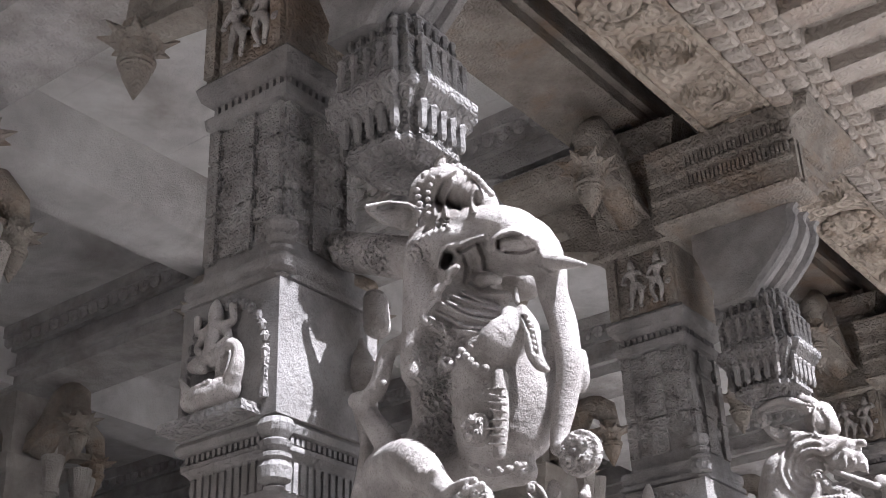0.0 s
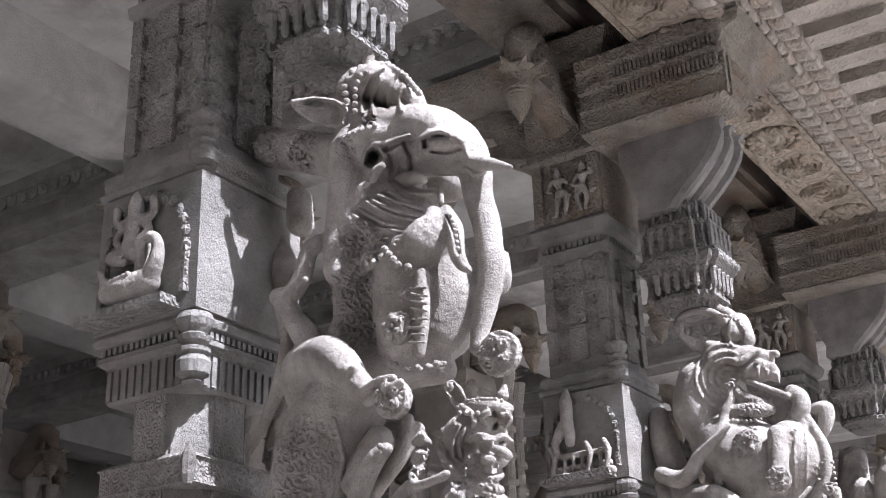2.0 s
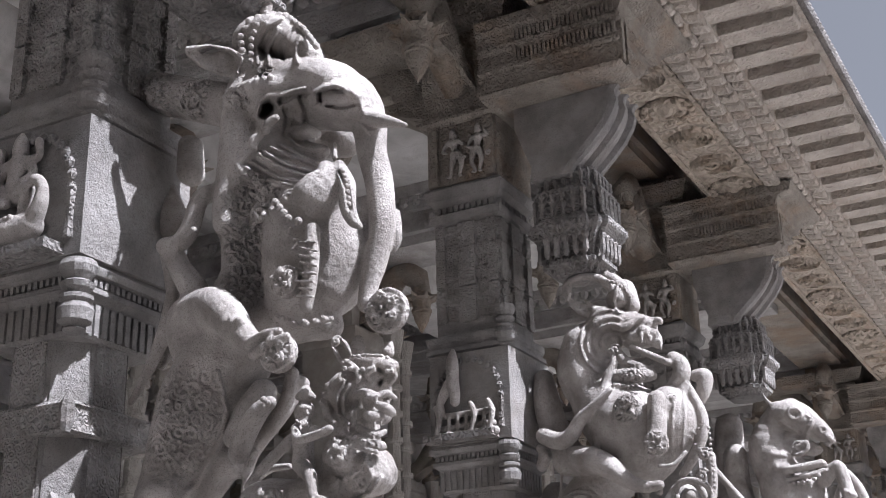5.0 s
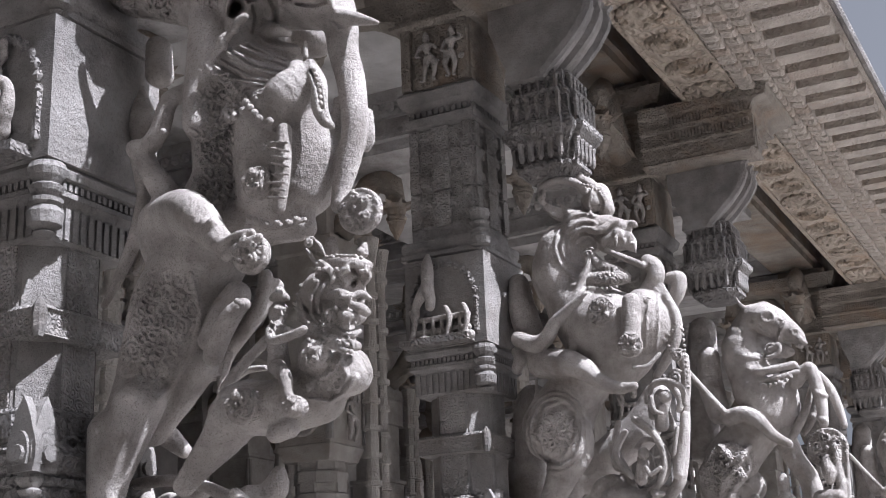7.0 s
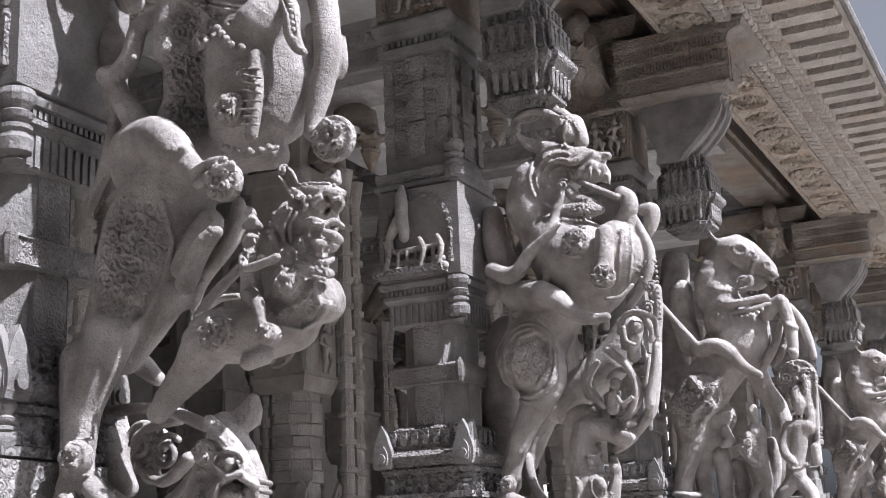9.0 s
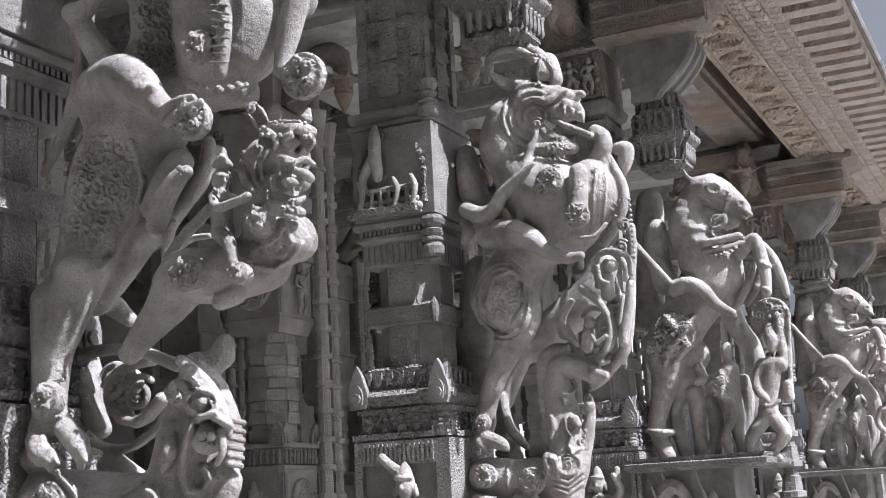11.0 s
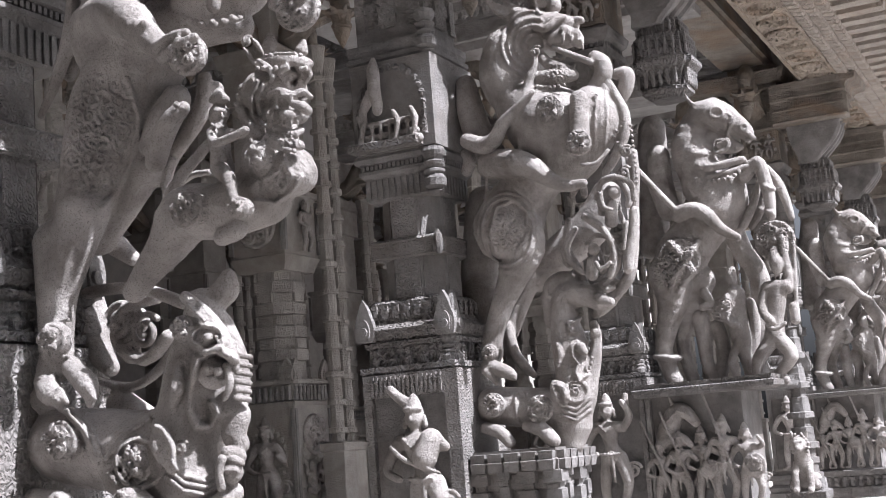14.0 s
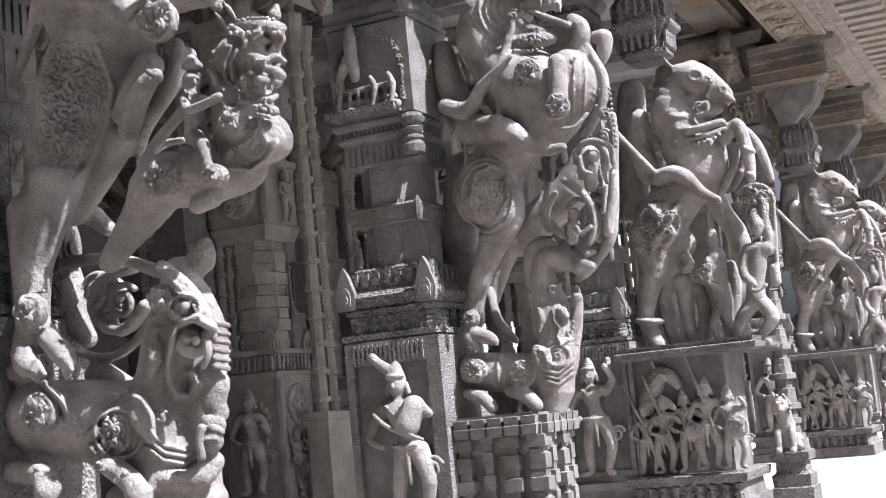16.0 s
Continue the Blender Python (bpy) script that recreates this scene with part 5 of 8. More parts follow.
    s.limb([(0.686, 0.200, 1.887, 0.037), (0.709, 0.200, 1.819, 0.043), (0.720, 0.200, 1.753, 0.039), (0.718, 0.180, 1.698, 0.042)], k=0.015)
    s.limb([(0.677, 0.190, 1.963, 0.028), (0.706, 0.200, 1.981, 0.034), (0.718, 0.200, 2.015, 0.020)], k=0.012)
    s.coin([(0.306, 0.055, 1.647, 0.052)])
    s.ridge([(0.280, 0.100, 1.722, 0.011), (0.334, 0.100, 1.671, 0.011), (0.358, 0.100, 1.623, 0.011), (0.368, 0.100, 1.589, 0.010)], along=(-0.67, 0.74, 0.05), rise=0.014)
    s.ridge([(0.298, 0.100, 1.726, 0.008), (0.352, 0.100, 1.674, 0.007), (0.377, 0.100, 1.625, 0.007), (0.387, 0.100, 1.588, 0.007)], along=(-0.67, 0.74, 0.05), rise=0.01)
    s.ridge([(0.535, 0.100, 1.682, 0.009), (0.463, 0.100, 1.651, 0.009), (0.404, 0.100, 1.596, 0.009)], along=(-0.63, 0.78, 0.04), rise=0.012)
    s.coin([(0.521, 0.075, 1.578, 0.049)])
    s.ridge([(0.571, 0.100, 1.573, 0.007), (0.568, 0.100, 1.558, 0.007), (0.560, 0.100, 1.545, 0.007), (0.547, 0.100, 1.534, 0.007), (0.532, 0.100, 1.526, 0.007), (0.515, 0.100, 1.522, 0.007), (0.496, 0.100, 1.521, 0.007), (0.478, 0.100, 1.524, 0.007), (0.461, 0.100, 1.531, 0.007), (0.447, 0.100, 1.542, 0.007), (0.436, 0.100, 1.555, 0.007), (0.430, 0.100, 1.569, 0.007), (0.429, 0.100, 1.584, 0.007), (0.433, 0.100, 1.599, 0.007), (0.441, 0.100, 1.613, 0.007), (0.453, 0.100, 1.624, 0.007), (0.469, 0.100, 1.632, 0.007), (0.487, 0.100, 1.636, 0.007), (0.505, 0.100, 1.637, 0.007), (0.524, 0.100, 1.633, 0.007), (0.540, 0.100, 1.626, 0.007), (0.554, 0.100, 1.615, 0.007), (0.564, 0.100, 1.603, 0.007), (0.570, 0.100, 1.588, 0.007), (0.571, 0.100, 1.573, 0.007)], along=(-0.62, 0.78, 0.01), rise=0.01)
    s.limb([(0.437, 0.080, 1.539, 0.027), (0.514, 0.060, 1.499, 0.028), (0.570, 0.050, 1.463, 0.028), (0.599, 0.040, 1.429, 0.032)], k=0.008)
    s.beads([(0.466, 0.030, 1.558, 0.003), (0.496, 0.030, 1.527, 0.003)], r=0.007, gap=0.013)
    s.beads([(0.567, -0.000, 1.470, 0.003), (0.607, -0.000, 1.493, 0.003)], r=0.008, gap=0.014)
    s.coin([(0.522, 0.030, 1.505, 0.018)])
    s.limb([(0.172, 0.090, 1.511, 0.027), (0.291, 0.060, 1.496, 0.029), (0.328, 0.040, 1.454, 0.035)], k=0.008)
    s.beads([(0.302, 0.030, 1.516, 0.003), (0.303, 0.030, 1.475, 0.003)], r=0.008, gap=0.014)
    s.limb([(0.661, 0.100, 1.964, 0.015), (0.715, 0.090, 1.924, 0.017), (0.761, 0.090, 1.873, 0.017), (0.784, 0.100, 1.817, 0.014), (0.787, 0.110, 1.781, 0.011)], k=0.006)
    s.beads([(0.688, 0.070, 1.943, 0.003), (0.734, 0.070, 1.898, 0.003), (0.768, 0.070, 1.854, 0.003), (0.791, 0.070, 1.807, 0.003)], r=0.006, gap=0.012)
    s.coin([(0.668, 0.090, 1.885, 0.033)])
    s.limb([(0.728, 0.090, 1.855, 0.024)], k=0.004)
    s.limb([(0.747, 0.065, 1.856, 0.012)], k=0.004)
    s.ridge([(0.764, 0.100, 1.851, 0.007), (0.762, 0.100, 1.843, 0.007), (0.757, 0.100, 1.836, 0.007), (0.750, 0.100, 1.830, 0.007), (0.740, 0.100, 1.826, 0.007), (0.730, 0.100, 1.824, 0.007), (0.718, 0.100, 1.824, 0.007), (0.707, 0.100, 1.826, 0.007), (0.697, 0.100, 1.831, 0.007), (0.688, 0.100, 1.837, 0.007), (0.682, 0.100, 1.845, 0.007), (0.678, 0.100, 1.853, 0.007), (0.677, 0.100, 1.861, 0.007), (0.679, 0.100, 1.870, 0.007), (0.684, 0.100, 1.877, 0.007), (0.692, 0.100, 1.883, 0.007), (0.701, 0.100, 1.887, 0.007), (0.712, 0.100, 1.889, 0.007), (0.724, 0.100, 1.888, 0.007), (0.735, 0.100, 1.886, 0.007), (0.745, 0.100, 1.881, 0.007), (0.754, 0.100, 1.875, 0.007), (0.760, 0.100, 1.868, 0.007), (0.764, 0.100, 1.859, 0.007), (0.764, 0.100, 1.851, 0.007)], along=(-0.58, 0.81, 0.10), rise=0.01)
    s.ridge([(0.685, 0.100, 1.851, 0.007), (0.718, 0.100, 1.827, 0.007), (0.755, 0.100, 1.831, 0.007)], along=(-0.60, 0.80, 0.10), rise=0.01)
    s.limb([(0.730, 0.105, 1.774, 0.039)], k=0.006)
    s.limb([(0.747, 0.068, 1.781, 0.011)], k=0.003)
    s.limb([(0.768, 0.068, 1.774, 0.011)], k=0.003)
    s.limb([(0.750, 0.068, 1.756, 0.011)], k=0.003)
    s.limb([(0.758, 0.090, 1.756, 0.008)], k=0.003)
    s.ridge([(0.796, 0.100, 1.800, 0.012), (0.744, 0.100, 1.829, 0.012), (0.690, 0.100, 1.815, 0.012), (0.667, 0.100, 1.758, 0.012), (0.658, 0.100, 1.696, 0.012), (0.676, 0.100, 1.651, 0.012), (0.717, 0.100, 1.646, 0.012), (0.738, 0.100, 1.679, 0.012), (0.722, 0.100, 1.703, 0.012)], along=(-0.58, 0.81, 0.08), rise=0.02)
    s.limb([(0.775, 0.090, 1.787, 0.008), (0.785, 0.090, 1.746, 0.010), (0.768, 0.090, 1.712, 0.007)], k=0.005)
    s.limb([(0.781, 0.130, 1.814, 0.008), (0.797, 0.160, 1.807, 0.007)], k=0.003)
    s.limb([(0.779, 0.130, 1.793, 0.008), (0.795, 0.160, 1.786, 0.007)], k=0.003)
    s.limb([(0.777, 0.130, 1.773, 0.008), (0.794, 0.160, 1.766, 0.007)], k=0.003)
    s.limb([(0.775, 0.130, 1.752, 0.008), (0.792, 0.160, 1.745, 0.007)], k=0.003)
    s.limb([(0.774, 0.130, 1.732, 0.008), (0.790, 0.160, 1.725, 0.007)], k=0.003)
    s.limb([(0.772, 0.130, 1.713, 0.008), (0.788, 0.160, 1.706, 0.007)], k=0.003)
    s.limb([(0.713, 0.170, 1.681, 0.035), (0.751, 0.170, 1.675, 0.027), (0.731, 0.170, 1.633, 0.031), (0.738, 0.180, 1.605, 0.025)], k=0.012)
    s.limb([(0.732, 0.140, 1.585, 0.018), (0.750, 0.160, 1.576, 0.018)], k=0.006)
    s.ear([(0.584, 0.070, 1.657, 0.013), (0.612, 0.050, 1.612, 0.032), (0.625, 0.060, 1.565, 0.013)])
    s.ridge([(0.618, 0.020, 1.659, 0.008), (0.639, 0.020, 1.650, 0.008), (0.664, 0.020, 1.609, 0.008), (0.666, 0.020, 1.557, 0.008)], along=(-0.63, 0.78, 0.04), rise=0.014)
    s.ridge([(0.592, 0.100, 1.576, 0.007), (0.631, 0.100, 1.541, 0.007), (0.696, 0.100, 1.523, 0.007), (0.761, 0.100, 1.545, 0.007)], along=(-0.62, 0.79, 0.01), rise=0.011)
    s.ridge([(0.586, 0.100, 1.558, 0.007), (0.630, 0.100, 1.523, 0.007), (0.695, 0.100, 1.508, 0.007), (0.759, 0.100, 1.529, 0.007)], along=(-0.62, 0.78, 0.00), rise=0.011)
    s.ridge([(0.580, 0.100, 1.541, 0.007), (0.628, 0.100, 1.505, 0.007), (0.693, 0.100, 1.492, 0.007), (0.758, 0.100, 1.513, 0.007)], along=(-0.62, 0.78, -0.00), rise=0.011)
    s.curl([(0.645, 0.080, 1.604, 0.020)])
    s.limb([(0.647, 0.080, 1.789, 0.009), (0.645, 0.070, 1.743, 0.018), (0.622, 0.080, 1.704, 0.007)], k=0.006)
    s.limb([(0.749, 0.130, 1.540, 0.027)], k=0.006)
    s.limb([(0.734, 0.120, 1.564, 0.009), (0.759, 0.120, 1.569, 0.012), (0.777, 0.130, 1.560, 0.009)], k=0.005)
    s.limb([(0.738, 0.100, 1.507, 0.011), (0.740, 0.090, 1.543, 0.010), (0.751, 0.090, 1.572, 0.011)], k=0.004)
    s.ridge([(0.757, 0.100, 1.545, 0.007), (0.774, 0.100, 1.546, 0.007), (0.786, 0.100, 1.541, 0.007)], along=(-0.59, 0.81, 0.00), rise=0.008)
    s.limb([(0.733, 0.150, 1.491, 0.027), (0.712, 0.130, 1.463, 0.030), (0.672, 0.110, 1.454, 0.025), (0.619, 0.100, 1.462, 0.023), (0.604, 0.090, 1.446, 0.018)], k=0.01)
    s.limb([(0.427, 0.200, 1.420, 0.038), (0.555, 0.200, 1.408, 0.037), (0.679, 0.200, 1.405, 0.037)], k=0.01, wide=1.6)

    return s


def lion_beast():
    s = Sculpt((-0.1, -0.25, 1.4), (1.2, 0.66, 3.85), 0.0066)
    s.limb([(0.424, 0.240, 3.327, 0.125), (0.399, 0.240, 3.214, 0.132), (0.446, 0.240, 3.103, 0.122)], k=0.02, wide=1.3)
    s.limb([(0.533, 0.220, 3.401, 0.098), (0.658, 0.200, 3.385, 0.068), (0.740, 0.180, 3.376, 0.037)], k=0.02, wide=1.3)
    s.limb([(0.762, 0.170, 3.386, 0.020), (0.792, 0.160, 3.383, 0.017), (0.801, 0.160, 3.372, 0.011)], k=0.006)
    s.limb([(0.662, 0.180, 3.327, 0.055), (0.742, 0.180, 3.319, 0.043), (0.776, 0.170, 3.276, 0.019)], k=0.012, wide=1.3)
    s.limb([(0.598, 0.200, 3.530, 0.058), (0.627, 0.200, 3.571, 0.049), (0.654, 0.200, 3.490, 0.040)], k=0.012, wide=1.2)
    s.ridge([(0.627, 0.100, 3.553, 0.011), (0.606, 0.100, 3.499, 0.011), (0.619, 0.100, 3.439, 0.011)], along=(-0.33, 0.88, 0.33), rise=0.01)
    s.ridge([(0.655, 0.100, 3.541, 0.011), (0.675, 0.100, 3.486, 0.011), (0.659, 0.100, 3.437, 0.011)], along=(-0.32, 0.89, 0.33), rise=-0.01)
    s.limb([(0.522, 0.200, 3.657, 0.022), (0.575, 0.200, 3.634, 0.027), (0.616, 0.200, 3.594, 0.022), (0.652, 0.200, 3.548, 0.015)], k=0.008)
    s.limb([(0.506, 0.200, 3.780, 0.011), (0.517, 0.200, 3.724, 0.018), (0.541, 0.200, 3.659, 0.022)], k=0.008)
    s.beads([(0.564, 0.120, 3.606, 0.003), (0.621, 0.120, 3.583, 0.003), (0.659, 0.120, 3.546, 0.003), (0.690, 0.120, 3.488, 0.003)], r=0.01, gap=0.02)
    s.limb([(0.360, 0.120, 3.578, 0.011), (0.403, 0.120, 3.538, 0.031), (0.457, 0.130, 3.492, 0.040), (0.501, 0.150, 3.478, 0.031)], k=0.008, wide=0.5)
    s.ridge([(0.412, 0.100, 3.536, 0.028), (0.469, 0.100, 3.488, 0.028)], along=(-0.36, 0.87, 0.33), rise=-0.025)
    s.limb([(0.364, 0.120, 3.581, 0.015), (0.375, 0.120, 3.626, 0.016), (0.453, 0.120, 3.647, 0.017), (0.537, 0.130, 3.622, 0.020), (0.577, 0.140, 3.574, 0.020)], k=0.006)
    s.curl([(0.386, 0.110, 3.585, 0.022)])
    s.limb([(0.507, 0.120, 3.471, 0.022), (0.544, 0.130, 3.462, 0.024)], k=0.006)
    s.limb([(0.603, 0.100, 3.373, 0.015), (0.658, 0.090, 3.358, 0.019), (0.698, 0.110, 3.387, 0.014), (0.732, 0.130, 3.401, 0.010)], k=0.006)
    s.curl([(0.528, 0.100, 3.398, 0.031)])
    s.cut([(0.663, 0.100, 3.249, 0.026), (0.728, 0.110, 3.250, 0.026), (0.773, 0.140, 3.241, 0.017)], k=0.008)
    s.cut([(0.664, 0.160, 3.259, 0.022), (0.737, 0.180, 3.257, 0.017)], k=0.006)
    s.limb([(0.725, 0.100, 3.312, 0.011), (0.726, 0.100, 3.274, 0.004)], k=0.004)
    s.limb([(0.790, 0.150, 3.285, 0.011), (0.795, 0.150, 3.242, 0.004)], k=0.004)
    s.limb([(0.757, 0.120, 3.300, 0.011), (0.759, 0.120, 3.281, 0.005)], k=0.004)
    s.limb([(0.727, 0.130, 3.336, 0.026)], k=0.008)
    s.limb([(0.770, 0.150, 3.323, 0.022)], k=0.008)
    s.limb([(0.602, 0.140, 3.248, 0.024), (0.646, 0.120, 3.196, 0.026), (0.707, 0.120, 3.171, 0.021), (0.739, 0.130, 3.157, 0.013), (0.756, 0.130, 3.176, 0.007)], k=0.008)
    s.beads([(0.659, 0.120, 3.219, 0.003), (0.699, 0.120, 3.212, 0.003), (0.733, 0.120, 3.216, 0.003)], r=0.009, gap=0.017)
    s.limb([(0.669, 0.120, 3.270, 0.012), (0.745, 0.120, 3.224, 0.015), (0.828, 0.130, 3.175, 0.016)], k=0.005)
    s.cut([(0.578, 0.090, 3.298, 0.022)], k=0.006)
    s.ridge([(0.632, 0.100, 3.293, 0.011), (0.630, 0.100, 3.282, 0.011), (0.624, 0.100, 3.272, 0.011), (0.615, 0.100, 3.264, 0.011), (0.604, 0.100, 3.259, 0.011), (0.592, 0.100, 3.257, 0.011), (0.579, 0.100, 3.257, 0.011), (0.566, 0.100, 3.261, 0.011), (0.554, 0.100, 3.268, 0.011), (0.544, 0.100, 3.277, 0.011), (0.536, 0.100, 3.287, 0.011), (0.532, 0.100, 3.299, 0.011), (0.531, 0.100, 3.311, 0.011), (0.533, 0.100, 3.322, 0.011), (0.539, 0.100, 3.332, 0.011), (0.548, 0.100, 3.340, 0.011), (0.559, 0.100, 3.346, 0.011), (0.572, 0.100, 3.348, 0.011), (0.585, 0.100, 3.347, 0.011), (0.598, 0.100, 3.343, 0.011), (0.610, 0.100, 3.336, 0.011), (0.620, 0.100, 3.327, 0.011), (0.627, 0.100, 3.317, 0.011), (0.631, 0.100, 3.305, 0.011), (0.632, 0.100, 3.293, 0.011)], along=(-0.33, 0.90, 0.29), rise=0.012)
    s.ridge([(0.576, 0.100, 3.219, 0.010), (0.564, 0.100, 3.222, 0.010), (0.552, 0.100, 3.227, 0.010), (0.540, 0.100, 3.234, 0.010), (0.530, 0.100, 3.242, 0.010), (0.520, 0.100, 3.252, 0.010), (0.512, 0.100, 3.263, 0.010), (0.506, 0.100, 3.275, 0.010), (0.502, 0.100, 3.287, 0.010), (0.499, 0.100, 3.300, 0.010), (0.498, 0.100, 3.313, 0.010), (0.500, 0.100, 3.326, 0.010), (0.503, 0.100, 3.338, 0.010), (0.508, 0.100, 3.349, 0.010), (0.514, 0.100, 3.359, 0.010), (0.523, 0.100, 3.368, 0.010), (0.533, 0.100, 3.375, 0.010), (0.543, 0.100, 3.381, 0.010), (0.555, 0.100, 3.385, 0.010), (0.567, 0.100, 3.387, 0.010), (0.580, 0.100, 3.386, 0.010), (0.593, 0.100, 3.384, 0.010), (0.605, 0.100, 3.380, 0.010), (0.617, 0.100, 3.374, 0.010), (0.628, 0.100, 3.367, 0.010)], along=(-0.34, 0.90, 0.28), rise=0.01)
    s.ridge([(0.564, 0.100, 3.188, 0.010), (0.549, 0.100, 3.193, 0.010), (0.534, 0.100, 3.201, 0.010), (0.520, 0.100, 3.210, 0.010), (0.507, 0.100, 3.221, 0.010), (0.495, 0.100, 3.234, 0.010), (0.486, 0.100, 3.249, 0.010), (0.478, 0.100, 3.264, 0.010), (0.472, 0.100, 3.281, 0.010), (0.469, 0.100, 3.297, 0.010), (0.468, 0.100, 3.314, 0.010), (0.469, 0.100, 3.331, 0.010), (0.472, 0.100, 3.347, 0.010), (0.478, 0.100, 3.362, 0.010), (0.486, 0.100, 3.376, 0.010), (0.496, 0.100, 3.389, 0.010), (0.507, 0.100, 3.399, 0.010), (0.520, 0.100, 3.408, 0.010), (0.534, 0.100, 3.415, 0.010), (0.549, 0.100, 3.419, 0.010), (0.565, 0.100, 3.421, 0.010), (0.581, 0.100, 3.420, 0.010), (0.597, 0.100, 3.418, 0.010), (0.613, 0.100, 3.412, 0.010), (0.628, 0.100, 3.405, 0.010)], along=(-0.34, 0.90, 0.28), rise=0.01)
    s.ridge([(0.547, 0.100, 3.157, 0.010), (0.529, 0.100, 3.164, 0.010), (0.513, 0.100, 3.174, 0.010), (0.498, 0.100, 3.185, 0.010), (0.484, 0.100, 3.198, 0.010), (0.471, 0.100, 3.213, 0.010), (0.460, 0.100, 3.229, 0.010), (0.451, 0.100, 3.246, 0.010), (0.444, 0.100, 3.265, 0.010), (0.438, 0.100, 3.284, 0.010), (0.436, 0.100, 3.303, 0.010), (0.435, 0.100, 3.322, 0.010), (0.437, 0.100, 3.341, 0.010), (0.441, 0.100, 3.360, 0.010), (0.447, 0.100, 3.377, 0.010), (0.455, 0.100, 3.394, 0.010), (0.465, 0.100, 3.409, 0.010), (0.477, 0.100, 3.422, 0.010), (0.490, 0.100, 3.433, 0.010), (0.505, 0.100, 3.443, 0.010), (0.521, 0.100, 3.450, 0.010), (0.538, 0.100, 3.455, 0.010), (0.556, 0.100, 3.457, 0.010), (0.574, 0.100, 3.458, 0.010), (0.592, 0.100, 3.455, 0.010)], along=(-0.35, 0.90, 0.27), rise=0.01)
    s.curl([(0.600, 0.080, 3.255, 0.029)])
    s.limb([(0.595, 0.080, 3.222, 0.013), (0.584, 0.080, 3.185, 0.015), (0.563, 0.080, 3.149, 0.021)], k=0.005)
    s.limb([(0.591, 0.120, 3.149, 0.032), (0.677, 0.100, 3.127, 0.036), (0.746, 0.130, 3.131, 0.026)], k=0.01)
    s.zone([(0.685, 0.080, 3.121, 0.064)], depth=0.008, size=0.03)
    s.beads([(0.596, 0.070, 3.097, 0.003), (0.674, 0.070, 3.079, 0.003), (0.742, 0.070, 3.079, 0.003)], r=0.009, gap=0.018)
    s.limb([(0.554, 0.080, 3.129, 0.021), (0.536, 0.070, 3.068, 0.019), (0.499, 0.070, 3.024, 0.019), (0.435, 0.080, 2.991, 0.022)], k=0.008)
    s.limb([(0.84, 0.17, 3.20, 0.033), (0.87, 0.17, 3.17, 0.037), (0.87, 0.17, 3.12, 0.040), (0.83, 0.17, 3.08, 0.030)], k=.008)
    s.cut([(0.88, 0.11, 3.17, 0.010)], k=.003)
    s.limb([(0.88, 0.17, 3.09, 0.020), (0.91, 0.18, 3.02, 0.022), (0.94, 0.19, 2.93, 0.025), (0.93, 0.19, 2.84, 0.025), (0.88, 0.19, 2.75, 0.022), (0.83, 0.19, 2.69, 0.017)], k=.006)
    s.limb([(0.86, 0.16, 3.08, 0.015), (0.88, 0.16, 3.04, 0.015), (0.86, 0.16, 3.01, 0.012)], k=.006)
    s.limb([(0.91, 0.25, 3.13, 0.028), (0.95, 0.25, 3.12, 0.035), (0.94, 0.25, 3.06, 0.033), (0.92, 0.25, 3.01, 0.020)], k=.008)
    s.beads([(0.93, 0.15, 2.87, 0.010), (0.90, 0.15, 2.83, 0.010), (0.91, 0.16, 2.78, 0.010)], r=.008, gap=.02)
    s.limb([(0.80, 0.17, 2.99, 0.090), (0.81, 0.17, 2.91, 0.109), (0.79, 0.20, 2.83, 0.075), (0.76, 0.19, 2.77, 0.040)], k=.015)
    s.ridge([(0.85, 0.10, 3.00, 0.007), (0.84, 0.08, 2.90, 0.007), (0.82, 0.10, 2.77, 0.007)], along=(-0.31, 0.92, 0.23), rise=.01)
    s.ridge([(0.89, 0.12, 3.02, 0.007), (0.89, 0.10, 2.90, 0.007), (0.86, 0.11, 2.76, 0.007)], along=(-0.30, 0.93, 0.23), rise=.01)
    s.curl([(0.85, 0.09, 3.00, 0.017)])
    s.limb([(0.76, 0.10, 2.72, 0.010), (0.82, 0.11, 2.72, 0.010), (0.87, 0.13, 2.77, 0.010)], k=.005)
    s.limb([(0.48, 0.22, 3.05, 0.139), (0.59, 0.22, 2.94, 0.188), (0.66, 0.22, 2.88, 0.182), (0.62, 0.22, 2.78, 0.136)], k=.02, wide=1.15)
    s.limb([(0.18, 0.24, 3.22, 0.048), (0.20, 0.22, 3.10, 0.063), (0.23, 0.22, 2.98, 0.068), (0.29, 0.22, 2.85, 0.073)], k=.01)
    s.limb([(0.23, 0.10, 2.92, 0.038), (0.31, 0.07, 2.88, 0.038), (0.38, 0.05, 2.89, 0.035), (0.43, 0.04, 2.95, 0.030), (0.49, 0.03, 2.99, 0.025), (0.55, 0.02, 3.03, 0.017), (0.59, 0.02, 3.06, 0.012)], k=.008)
    s.limb([(0.50, 0.06, 2.93, 0.018), (0.50, 0.06, 2.88, 0.020), (0.50, 0.06, 2.83, 0.015)], k=.006)
    s.limb([(0.32, 0.14, 2.80, 0.066), (0.47, 0.04, 2.77, 0.060), (0.57, 0.01, 2.72, 0.049), (0.64, 0.00, 2.66, 0.034), (0.72, 0.00, 2.62, 0.027), (0.79, 0.00, 2.62, 0.019)], k=.01)
    s.limb([(0.18, 0.17, 2.88, 0.023), (0.20, 0.17, 2.85, 0.031), (0.18, 0.17, 2.80, 0.026)], k=.006)
